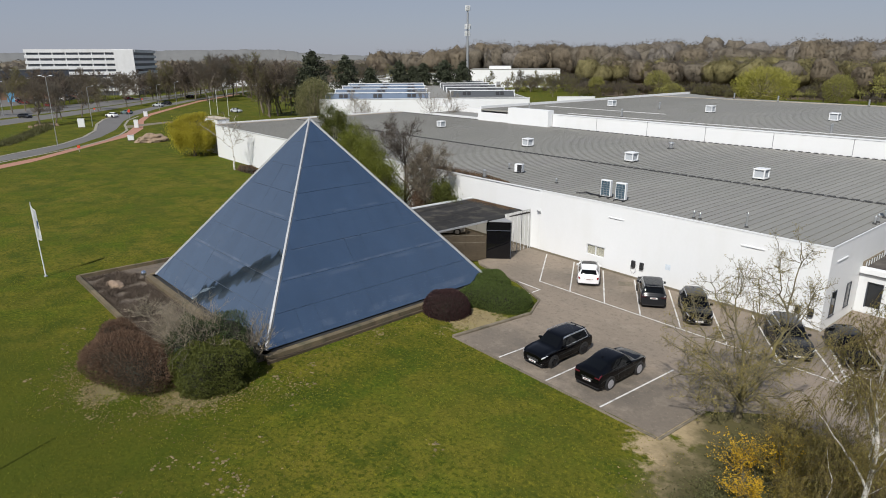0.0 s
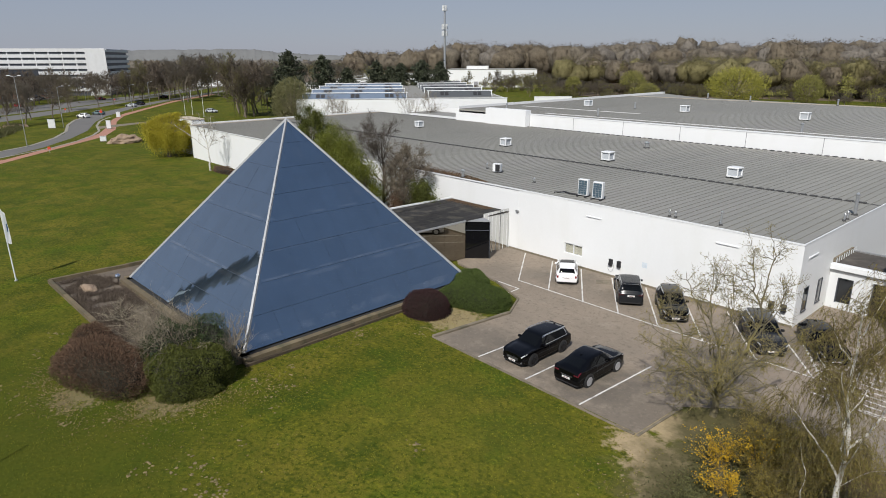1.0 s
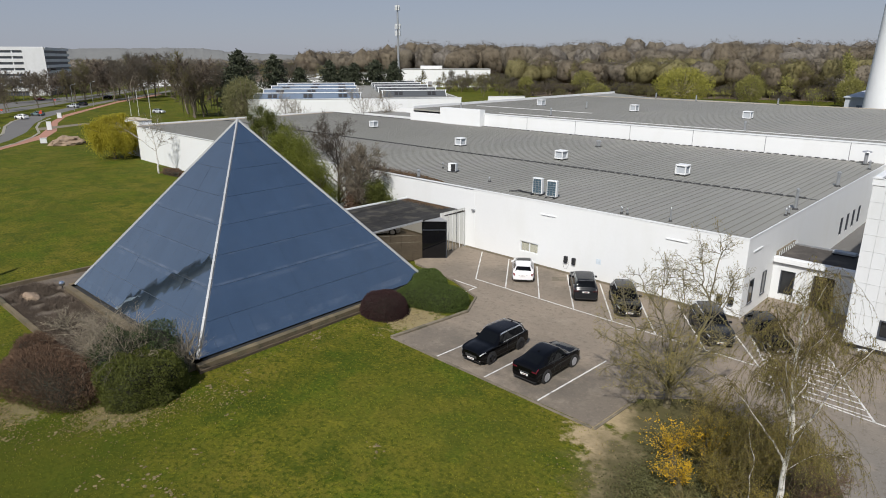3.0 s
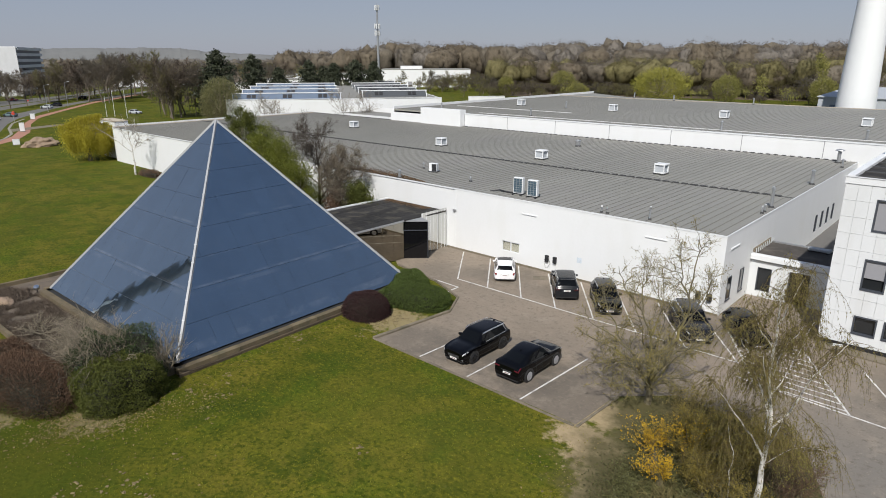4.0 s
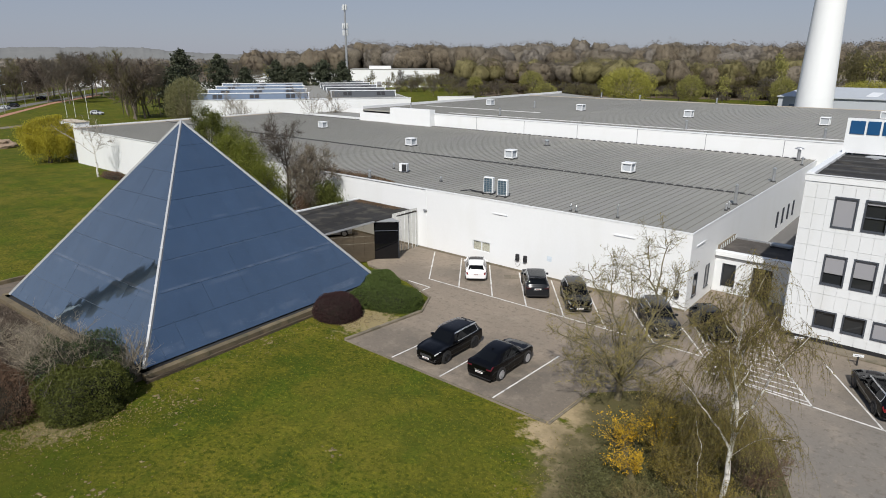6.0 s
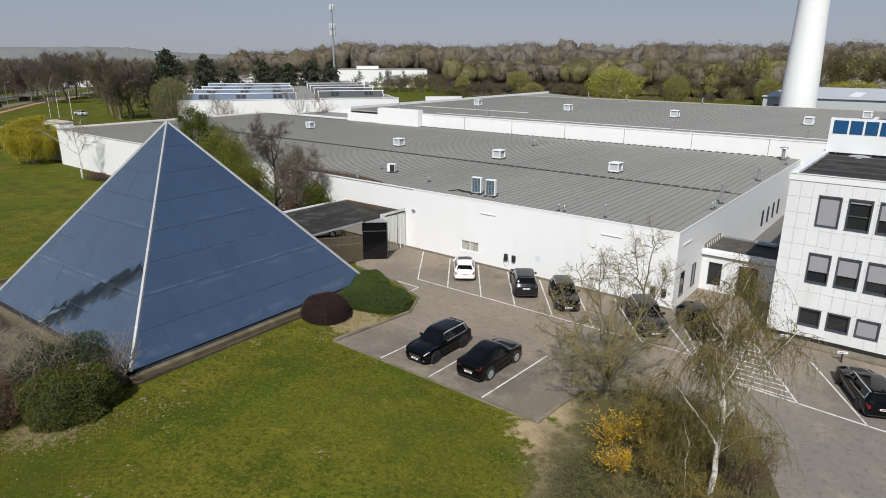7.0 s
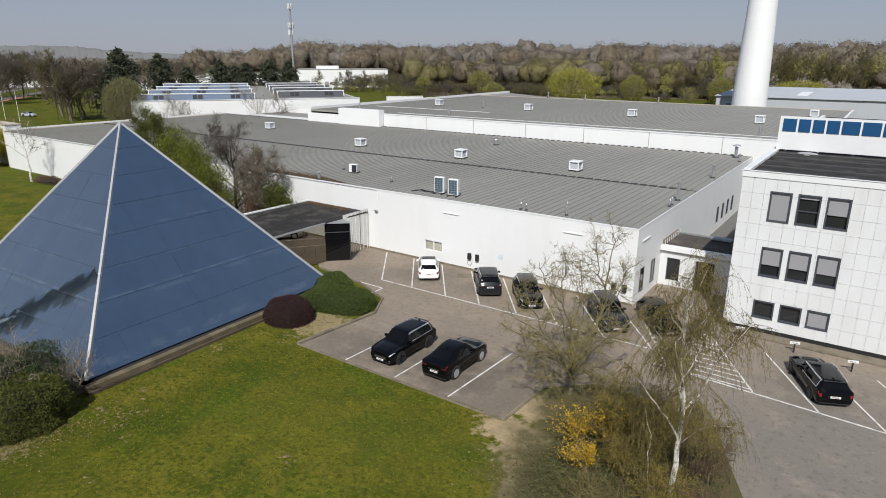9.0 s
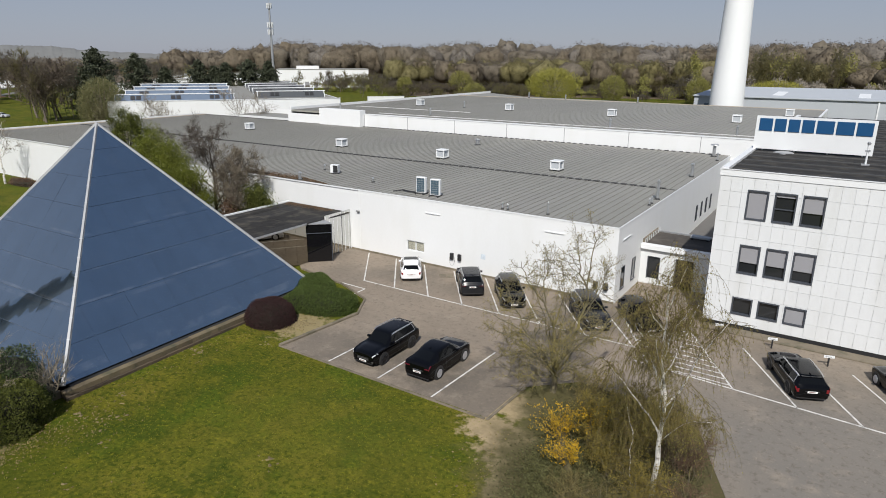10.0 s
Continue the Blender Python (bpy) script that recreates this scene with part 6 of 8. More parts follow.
# the lichened tree at the corner of the lot: low fork, one tall leader, wide low limbs
r = np.random.default_rng(11)
stem = limb_through(r, [(0, 0, -0.1), (0.03, 0, 0.4), (0.05, 0, 1.0)], 0.2, 0.17, 0.01)
limbs = [limb_through(r, pts, w, 0.013, 0.06) for w, pts in (
    (0.13, [(0.05, 0, 0.9), (0.42, 0.1, 2.2), (0.9, 0.1, 3.4), (1.2, 0.2, 4.4), (1.5, 0.1, 5.7), (1.45, 0, 6.8), (1.65, 0, 8.5), (1.55, 0, 9.8)]),
    (0.05, [(1.45, 0, 6.3), (0.95, 0.2, 7.4), (0.84, 0.3, 9.2)]), (0.045, [(1.2, 0.2, 4.4), (2.1, 0.4, 5.8), (2.5, 0.6, 7.4)]),
    (0.11, [(0.05, 0, 0.9), (-0.1, 0, 2.5), (-0.2, -0.2, 3.9), (-0.7, -0.2, 5.4), (-1.7, 0, 6.4), (-2.1, 0.1, 7.6)]),
    (0.05, [(-0.2, -0.2, 3.9), (0.25, 0.3, 5.6), (0.1, 0.5, 7.3)]), (0.05, [(-0.7, -0.2, 5.2), (-0.8, 0.2, 6.6), (-0.5, 0.4, 7.8)]),
    (0.08, [(-0.05, 0, 1.2), (-0.86, -0.3, 2.8), (-2.1, -0.5, 3.9), (-3.5, -0.6, 4.7)]), (0.05, [(-1.4, -0.4, 3.3), (-2.4, 0.2, 4.9), (-2.9, 0.4, 6.2)]),
    (0.07, [(0, 0, 1.0), (-1.0, 0.5, 1.7), (-2.2, 0.8, 1.8), (-3.4, 1.0, 1.4)]), (0.06, [(0, 0, 1.1), (-1.2, 0.9, 2.1), (-2.7, 1.4, 2.5), (-3.7, 1.6, 2.9)]),
    (0.08, [(0.4, 0.1, 2.0), (0.9, 0.1, 3.0), (2.2, 0.3, 3.8), (3.4, 0.3, 5.4)]), (0.05, [(0.1, 0, 1.0), (0.9, -0.4, 1.7), (1.7, -0.6, 1.1)]),
    (0.07, [(0.05, 0, 1.0), (0.2, 1.2, 2.6), (0.4, 2.4, 4.8)]), (0.07, [(0.05, 0, 1.0), (0.0, -1.2, 2.4), (0.2, -2.5, 3.9)]), (0.07, [(0, 0, 1.0), (-0.5, 1.4, 3.0), (-1.4, 2.4, 5.4)]),
    (0.07, [(0.2, 0, 1.4), (0.8, -1.2, 3.0), (1.9, -2.0, 4.8)]), (0.06, [(0, 0, 1.0), (-0.8, -1.2, 2.6), (-2.1, -2.2, 4.0)]), (0.07, [(0.5, 0.1, 2.4), (0.9, 0.8, 3.8), (2.3, 1.4, 6.2)]),
    (0.05, [(0, 0, 0.9), (-1.0, -0.9, 1.4), (-2.6, -1.6, 1.5)]))]
shoots = sum((side_shoots(r, run, 19, 1.6, 0.66, 0.04, 0.022, 5) for run in limbs), [])
twigs = sum((side_shoots(r, run, 8, 0.65, 0.65, 0.04, 0.009, 3) for run in shoots), [])
ends = np.array([q for run in twigs for (p, q, *_) in run])
rep = np.repeat(np.arange(len(ends)), 2)
bud_d = unit(r.normal(0, 1, (len(rep), 3)) + np.array([0, 0, 0.3]))
plant("bare_tree", (-12.2, 29.9, 0), "bare spreading tree with lichened greenish twigs beside the lot", "tree",
      [("trunk", tube_mesh("trunk", stem, "lichen_bark", 9), ""), ("branchwork", tube_mesh("branchwork", sum(limbs, []), "lichen_bark", 6), ""),
       ("twig_mass", tube_mesh("twig_mass", sum(shoots, []) + sum(twigs, []), "lichen_bark", 4), ""),
       ("bud_veil", raw_mesh("bud_veil", blades(ends[rep] + r.normal(0, 0.03, (len(rep), 3)), bud_d, r.uniform(0.06, 0.15, len(rep)), 0.024), 4, "twig_olive"), "olive buds")], turn=22.2)

# the birch: slim white stem, rising white limbs, hanging twigs with catkins
r = np.random.default_rng(5)
stem = limb_through(r, [(-0.06, 0, -0.1), (0.03, 0.05, 2.06), (0.03, 0, 3.3), (0.04, 0, 5.1), (-0.2, 0, 6.5), (-0.22, 0, 8.3), (-0.27, 0, 9.4), (-0.35, 0, 10.9)], 0.135, 0.014, 0.015)
limbs = [limb_through(r, pts, w, 0.01, 0.03) for w, pts in (
    (0.05, [(0, 0, 3.3), (-0.5, -0.1, 4.2), (-1.14, -0.2, 5.0), (-1.6, -0.3, 5.6), (-2.4, -0.4, 6.5)]), (0.042, [(0, 0, 5.0), (-0.5, 0.2, 6.1), (-1.0, 0.3, 7.2), (-1.4, 0.3, 7.9)]),
    (0.06, [(0.05, 0, 4.6), (0.55, 0, 5.5), (1.1, 0.1, 7.0), (1.6, 0.1, 7.9), (2.15, 0.2, 8.7)]), (0.032, [(-0.15, 0, 6.8), (0.12, 0.2, 7.8), (0.55, 0.3, 8.8)]),
    (0.03, [(-0.22, 0, 7.8), (-0.86, 0.1, 8.6), (-1.1, 0.1, 9.4)]), (0.045, [(0.02, 0, 4.0), (-0.2, 0.9, 5.2), (-0.4, 1.7, 7.0)]), (0.045, [(0.02, 0, 3.6), (0.2, -0.8, 4.8), (0.4, -1.6, 6.0)]),
    (0.035, [(0, 0, 5.6), (-0.3, -1.0, 7.0), (-0.5, -1.6, 8.2)]), (0.014, [(0.03, 0, 3.0), (0.9, 0.2, 3.9), (1.9, 0.4, 4.1)]), (0.03, [(-0.1, 0, 6.0), (0.5, 0.9, 7.2), (0.9, 1.5, 8.6)]),
    (0.026, [(-0.25, 0, 8.8), (0.1, 0.1, 9.8), (0.3, 0.1, 10.6)]), (0.03, [(-0.95, 0.3, -0.1), (-1.0, 0.3, 1.6), (-1.1, 0.35, 3.0), (-1.4, 0.4, 4.2)]))]
shoots = sum((side_shoots(r, run, 10, 1.35, 0.62, 0.06, 0.012, 4, 0.3) for run in limbs + [stem[8:]]), [])
hang, cats = [], []
for run in shoots + limbs:
    for p, q, ra, rb in run:
        for _ in range(3):
            a = p + (q - p) * r.uniform()
            d = unit(np.array([*r.normal(0, 0.7, 2), 0.1]))
            step = r.uniform(0.14, 0.44)
            for i in range(5):
                d = unit(d + np.array([*r.normal(0, 0.12, 2), -0.55]))
                c = a + d * step
                hang.append((a, c, 0.0058 - 0.0007 * i, 0.0052 - 0.0007 * i))
                for _ in range(3):
                    cats.append((a + (c - a) * r.uniform(), unit(np.array([*r.normal(0, 0.5, 2), -1.0]))))
                a = c
plant("birch_tree", (-4.9, 23.6, 0), "white-barked birch with hanging olive catkins beside the lot", "tree",
      [("trunk", tube_mesh("trunk", stem, "birch_bark", 10), "white bark with black marks"), *[("limb", tube_mesh("limb", run, "birch_bark", 6), "") for run in limbs[:-1]], ("side_stem", tube_mesh("side_stem", limbs[-1], "birch_bark", 6), ""),
       ("shoot_mass", tube_mesh("shoot_mass", sum(shoots, []), "twig_brown", 4), ""), ("twig_mass", tube_mesh("twig_mass", hang, "twig_brown", 3), ""),
       ("catkin_veil", raw_mesh("catkin_veil", blades(np.array([c[0] for c in cats]), np.array([c[1] for c in cats]), r.uniform(0.05, 0.12, len(cats)), 0.024), 4, "leaf_birch"), "olive catkins")], turn=11.7)


def boxed(d, p):
    """Push directions out towards the faces of a rounded box; p 2 leaves a ball."""
    return d / (np.abs(d) ** p).sum(-1, keepdims=True) ** (1 / p)


def lumpy(k, size, lump=0.18, low=0.0, shell=0.72, p=2.0):
    """k points in the outer shell of an uneven mound."""
    d = unit(rng.normal(size=(k, 3)))
    d[:, 2] = np.abs(d[:, 2]) * (1 - low) + low * d[:, 2]
    f = np.array([1 + lump * noise.noise(Vector(v * 2.1) + Vector((size[0] * 9, size[1], 0))) + lump * 0.6 * noise.noise(Vector(v * 5.3)) for v in d])
    return boxed(d, p) * (f * rng.uniform(shell, 1.0, k) ** 0.5)[:, None] * np.array(size), d


# near-black core put inside a bush, its colour standing in for inner shade
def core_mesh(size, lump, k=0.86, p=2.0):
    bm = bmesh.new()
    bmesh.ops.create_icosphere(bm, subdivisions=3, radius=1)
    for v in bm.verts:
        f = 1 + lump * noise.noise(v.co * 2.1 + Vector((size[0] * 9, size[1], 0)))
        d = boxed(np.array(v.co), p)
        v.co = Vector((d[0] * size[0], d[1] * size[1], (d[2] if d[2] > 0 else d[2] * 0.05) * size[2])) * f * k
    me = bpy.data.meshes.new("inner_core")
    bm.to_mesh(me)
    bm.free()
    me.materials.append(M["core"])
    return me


def bush(name, at, size, material, label, count, leaf, lump=0.18, twiggy=False, extra=None, turn=0, p=2.0):
    q, d = lumpy(count, size, lump, p=p)
    co = blades(q - d * leaf, unit(d + rng.normal(0, 0.5, d.shape) + np.array([0, 0, 0.4])), leaf * 2.6, leaf * 0.28) if twiggy else leaves(q, leaf)
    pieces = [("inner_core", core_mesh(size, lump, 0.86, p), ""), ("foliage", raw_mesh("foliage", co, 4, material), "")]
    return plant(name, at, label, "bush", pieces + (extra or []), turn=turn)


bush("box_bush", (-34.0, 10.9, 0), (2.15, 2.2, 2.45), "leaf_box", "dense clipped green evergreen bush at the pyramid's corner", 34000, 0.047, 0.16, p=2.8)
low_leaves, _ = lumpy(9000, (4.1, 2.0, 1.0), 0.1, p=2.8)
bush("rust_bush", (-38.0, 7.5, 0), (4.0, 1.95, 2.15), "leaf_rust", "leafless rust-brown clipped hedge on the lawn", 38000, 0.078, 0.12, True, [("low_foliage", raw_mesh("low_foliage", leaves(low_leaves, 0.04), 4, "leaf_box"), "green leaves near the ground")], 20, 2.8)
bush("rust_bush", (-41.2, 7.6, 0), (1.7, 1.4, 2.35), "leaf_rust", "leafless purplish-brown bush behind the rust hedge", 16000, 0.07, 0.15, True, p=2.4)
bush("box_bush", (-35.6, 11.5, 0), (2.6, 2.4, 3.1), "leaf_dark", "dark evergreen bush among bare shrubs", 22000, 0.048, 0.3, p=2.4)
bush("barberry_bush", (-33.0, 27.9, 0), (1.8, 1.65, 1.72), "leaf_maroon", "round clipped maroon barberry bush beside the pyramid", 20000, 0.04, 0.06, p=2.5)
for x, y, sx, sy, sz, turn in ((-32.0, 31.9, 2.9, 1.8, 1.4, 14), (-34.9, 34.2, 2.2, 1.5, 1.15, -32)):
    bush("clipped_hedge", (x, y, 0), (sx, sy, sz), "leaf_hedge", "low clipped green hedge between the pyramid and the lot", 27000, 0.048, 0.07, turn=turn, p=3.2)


def bare_shrub(at, h, w, label, material="twig_pale", count=7, twigs=5, bark="bark"):
    segs, tips = grow(h, 0.07, spread=0.55, levels=2, kids=(8, 6, 4), first=0.15, rise=0.3, ratio=0.48, wob=0.18, trunks=count, thick=0.7)
    for lv in segs:
        segs[lv] = [(s[0] * np.array([w, w, 1]), s[1] * np.array([w, w, 1]), s[2], s[3]) for s in segs[lv]]
    plant("bare_shrub", at, label, "shrub", [("stemwork", tube_mesh("stemwork", segs[0] + segs[1], material, 4), ""), ("twig_mass", tube_mesh("twig_mass", segs[2], material, 3), "")])


for x, y, h, w in ((-35.4, 10.9, 4.2, 1.1), (-36.6, 10.2, 4.2, 1.3), (-37.9, 10.3, 3.7, 1.4), (-39.6, 10.2, 3.0, 1.6), (-41.6, 10.8, 2.6, 1.7), (-34.6, 13.6, 3.6, 0.9), (-46.5, 11.0, 1.8, 1.8)):
    bare_shrub((x, y, 0), h, w, "leafless pale-twigged shrub beside the pyramid", count=8)
# rough sedge and rubble in the ditch beside the avenue
line = np.array([(-166.0, 11.0), (-171.8, 15.8), (-184.1, 20.6), (-196.6, 25.6), (-208.0, 29.0), (-219.0, 30.2)])
k = 9000
leg, f = rng.integers(0, len(line) - 1, k), rng.uniform(0, 1, k)[:, None]
q = line[leg] * (1 - f) + line[leg + 1] * f + rng.normal(0, 1.0, (k, 2))
d = unit(rng.normal(0, 0.5, (k, 3)) + np.array([0, 0, 1.0]))
tagged(new("ditch_sedge", raw_mesh("ditch_sedge", blades(np.column_stack([q, np.zeros(k)]), d, rng.uniform(0.4, 1.1, k), 0.12), 4, "ivy")), "rough dark sedge along the roadside ditch", "sedge", kind="stuff")
t = thing("rubble_heap", (-212.0, 29.6, 0), "low heap of pale rubble at the ditch", "rubble")
bm = bmesh.new()
for _ in range(40):
    m = pose(*rng.normal(0, 1.6, 2), 0.1, *rng.uniform(0, 90, 3)) @ Matrix.Diagonal((*rng.uniform(0.2, 0.55, 3), 1))
    box(bm, -1, 1, -1, 1, -0.5, 0.7, m)
part("stones", bm, "rubble", t, kind="stuff")

# low dry planting in the bed
pts = np.stack([rng.uniform(-58.6, -38, 52000), rng.uniform(9.1, 12.9, 52000), np.full(52000, 0.02)], 1)
dens = np.array([noise.noise(Vector((q[0] * 0.6, q[1] * 0.6, 0))) for q in pts])
pts = pts[dens > -0.18]
d = unit(rng.normal(0, 1.0, (len(pts), 3)) * np.array([1, 1, 0.5]) + np.array([0, 0, 0.75]))
tagged(new("dry_groundcover", raw_mesh("dry_groundcover", blades(pts, d, rng.uniform(0.2, 0.6, len(pts)), 0.02), 4, "twig")),
       "low dry brown twiggy groundcover filling the planting bed", "groundcover", kind="stuff")

# shrubbery round the birch
def loose_shrub(at, w, h, canes, leaf, count, label, bark="lichen_bark", twig="shrub_twig"):
    """Arching canes with side shoots, set with small leaves where it has any."""
    r = np.random.default_rng(int(abs(at[0] * 100) + abs(at[1] * 10)))
    runs = []
    for k in range(canes):
        ang, reach = r.uniform(0, 2 * math.pi), w * math.sqrt(r.uniform(0.02, 1.0))
        top = h * r.uniform(0.6, 1.05) * (1 - 0.35 * (reach / w) ** 2)
        foot = np.array([*r.normal(0, 0.22 * w, 2), -0.05])
        runs.append(bough(r, foot, np.array([reach * math.cos(ang), reach * math.sin(ang), top]), 0.02, 0.006, 6, -0.45, 0.16))
    shoots = sum((side_shoots(r, run, 8, 0.75, 0.6, 0.12, 0.008, 4) for run in runs), [])
    twigs = sum((side_shoots(r, run, 4, 0.34, 0.65, 0.05, 0.0045, 2) for run in shoots), [])
    pieces = [("stemwork", tube_mesh("stemwork", sum(runs, []), bark, 4), ""), ("twig_mass", tube_mesh("twig_mass", sum(shoots, []) + sum(twigs, []), twig, 3), "")]
    if leaf:
        spots = np.array([q for run in twigs for (p, q, *_) in run])
        spots = spots[r.integers(0, len(spots), count)] + r.normal(0, 0.06, (count, 3))
        spots[:, 2] = np.maximum(spots[:, 2], 0.03)
        pieces.append(("foliage", raw_mesh("foliage", leaves(spots, 0.03), 4, leaf), "small olive leaves"))
    plant("olive_shrub", at, label, "shrub", pieces)


for x, y, w, h, canes, leaf, count in ((-8.3, 26.5, 2.0, 2.7, 46, "leaf_shrub", 17000), (-6.6, 27.4, 1.7, 2.5, 38, "leaf_shrub", 12000), (-7.2, 24.7, 1.8, 2.1, 38, "leaf_shrub", 9000), (-4.4, 26.4, 1.7, 2.7, 36, "leaf_rust", 2500),
                                       (-5.2, 23.0, 1.8, 1.9, 38, "leaf_shrub", 6000), (-8.0, 21.8, 1.5, 1.1, 26, None, 0), (-9.4, 28.7, 1.3, 1.5, 22, None, 0), (-5.6, 29.0, 1.5, 2.1, 30, "leaf_shrub", 5000), (-9.8, 30.2, 1.4, 1.6, 26, "leaf_shrub", 2500), (-7.6, 29.6, 1.5, 1.9, 28, "leaf_shrub", 4000),
                                       (-3.6, 23.4, 1.3, 1.7, 24, "leaf_rust", 1500), (-6.4, 21.4, 1.5, 1.3, 24, None, 0)):
    loose_shrub((x, y, 0), w, h, canes, leaf, count, "loose olive-brown shrub with small leaves under the birch" if leaf else "tangled brown leafless shrub under the birch", twig="shrub_twig" if leaf != "leaf_rust" else "leaf_rust")
# ivy and litter on the ground below
q = np.concatenate([np.column_stack([rng.normal(x, sx, k), rng.normal(y, sy, k)]) for x, y, sx, sy, k in ((-9.2, 23.6, 0.85, 1.8, 15000), (-7.0, 24.0, 1.6, 2.4, 8000), (-5.0, 25.6, 1.3, 2.2, 3000), (-10.6, 27.8, 0.8, 1.0, 1600))])
q = q[(q[:, 0] < -3.3) & (q[:, 0] > -12.0)]
tagged(new("ivy_cover", raw_mesh("ivy_cover", leaves(np.column_stack([q, rng.uniform(0.02, 0.16, len(q))]), 0.045, 1.5), 4, "ivy")), "dull dark green ivy creeping under the shrubs", "ivy", kind="stuff")


def forsythia(at, h, w, stems, lean):
    """Arching canes, each strung with yellow flowers towards its tip."""
    segs, blooms = [], []
    for _ in range(stems):
        ang = rng.uniform(0, 2 * math.pi)
        out = np.array([math.cos(ang) + lean[0], math.sin(ang) + lean[1], 0]) * w * rng.uniform(0.3, 1.0)
        p = np.array([*rng.normal(0, 0.15, 2), 0.0])
        top = h * rng.uniform(0.55, 1.05)
        for i in range(1, 7):
            f = i / 6
            q = np.array([out[0] * f ** 1.3, out[1] * f ** 1.3, top * (1.5 * f - 0.62 * f * f) / 0.9]) + rng.normal(0, 0.05, 3)
            segs.append((p, q, 0.016 - 0.002 * i, 0.014 - 0.002 * i))
            if f > 0.4:
                k = rng.integers(2, 11)
                blooms.append(p + (q - p) * rng.uniform(0, 1, (k, 1)) + rng.normal(0, 0.06, (k, 3)))
            p = q
    plant("forsythia", at, "forsythia bush with arching canes in yellow flower", "shrub",
          [("stemwork", tube_mesh("stemwork", segs, "lichen_bark", 4), ""), ("blossom", raw_mesh("blossom", leaves(np.concatenate(blooms), 0.042), 4, "flower"), "yellow flowers")])


forsythia((-9.7, 25.3, 0), 2.1, 1.45, 74, (-0.3, -0.1))
forsythia((-8.7, 23.7, 0), 1.65, 1.15, 56, (-0.4, -0.4))
forsythia((-8.6, 25.9, 0), 2.4, 1.3, 26, (-0.2, 0.0))


# ---------- trees behind the pyramid and round the lawn ----------
def leafy_tree(name, at, h, size, material, label, count, leaf, stem=0.2, base=0.3, lump=0.3, droop=False, clumps=26, category="tree"):
    """Trunk and limbs that carry uneven clumps of leaves."""
    segs = [(np.array([0, 0, -0.1]), np.array([0, 0, h * 0.55]), stem, stem * 0.5)]
    cl, _ = lumpy(clumps, (size[0] * 0.8, size[1] * 0.8, 1.0), lump, 1.0, 0.25)
    cl[:, 2] = h * base + (cl[:, 2] * 0.5 + 0.5) * (h * (1 - base)) * 0.92
    pts = []
    for c in cl:
        segs.append((np.array([0, 0, min(c[2] * 0.7, h * 0.5)]), c, stem * 0.35, 0.02))
        r = size[2] * rng.uniform(0.6, 1.15)
        q = rng.normal(0, r * 0.45, (count // clumps, 3))
        if droop:
            q[:, 2] = -np.abs(q[:, 2]) * 2.6
        pts.append(c + q)
    p = np.concatenate(pts)
    p[:, 2] = np.maximum(p[:, 2], 0.1)
    co = blades(p, unit(rng.normal(0, 0.3, p.shape) + np.array([0, 0, -1.0])), leaf * 4, leaf * 0.9) if droop else leaves(p, leaf)
    return plant(name, at, label, category, [("trunk", tube_mesh("trunk", segs[:1], "bark", 7), ""), *[("limb", tube_mesh("limb", [seg], "bark", 4), "") for seg in segs[1:]], ("crown", raw_mesh("crown", co, 4, material), "")])


leafy_tree("willow", (-125.5, 41.7, 0), 8.8, (5.0, 4.8, 1.25), "leaf_willow", "weeping willow in yellow-green leaf at the lawn's edge", 52000, 0.09, 0.4, 0.3, 0.3, True, 120)
for x, y, h, sx, sy, k in ((-66.5, 39.3, 10.2, 2.6, 1.8, 16000), (-62.8, 39.2, 11.2, 3.0, 1.9, 22000), (-59.2, 38.9, 10.2, 3.0, 1.9, 22000), (-55.8, 38.4, 8.0, 2.6, 1.7, 18000)):
    leafy_tree("lime_tree", (x, y, 0), h, (sx, sy, 1.2), "leaf_lime", "tree in fresh lime-green leaf behind the pyramid", k, 0.075, 0.18, 0.1, 0.3, False, 75)
leafy_tree("dark_tree", (-71.0, 41.2, 0), 13.2, (4.6, 2.6, 0.75), "leaf_box", "dark loose-limbed evergreen tree behind the pyramid", 24000, 0.08, 0.2, 0.35, 0.45, False, 64)
leafy_tree("dark_shrub", (-50.4, 42.0, 0), 6.2, (2.8, 1.6, 0.9), "leaf_box", "green laurel shrub against the hall wall", 12000, 0.085, 0.12, 0.08, 0.3, False, 50, "shrub")
leafy_tree("dark_shrub", (-53.6, 41.4, 0), 4.6, (1.8, 1.4, 0.9), "leaf_rust", "dull brown shrub against the hall wall", 7000, 0.08, 0.12, 0.1, 0.3, False, 30, "shrub")
rng = np.random.default_rng(21)
for x, y, h, s, w, kids, tw in ((-57.0, 41.9, 9.4, 0.66, "twig_dark", (17, 8, 4), 3), (-53.0, 41.6, 7.8, 0.72, "twig_bud", (17, 8, 4), 3), (-67.8, 42.6, 8.2, 0.66, "twig_dark", (12, 7, 3), 2)):
    pieces, _ = bare_tree_meshes(h, 0.2, "dark_bark", w, tw, 0.7, 0.024, spread=s, levels=3, kids=kids, first=0.16, rise=0.34, ratio=0.46, wob=0.1, thick=0.6, upright=0.4)
    plant("bare_tree", (x, y, 0), "leafless grey-brown tree behind the pyramid", "tree", pieces, turn=rng.uniform(0, 360))
r = np.random.default_rng(3)
stem = limb_through(r, [(0, 0, -0.1), (0.05, 0, 1.8), (0.0, 0, 3.7), (-0.3, 0, 6.5), (-0.9, 0, 9.6)], 0.17, 0.02, 0.04)
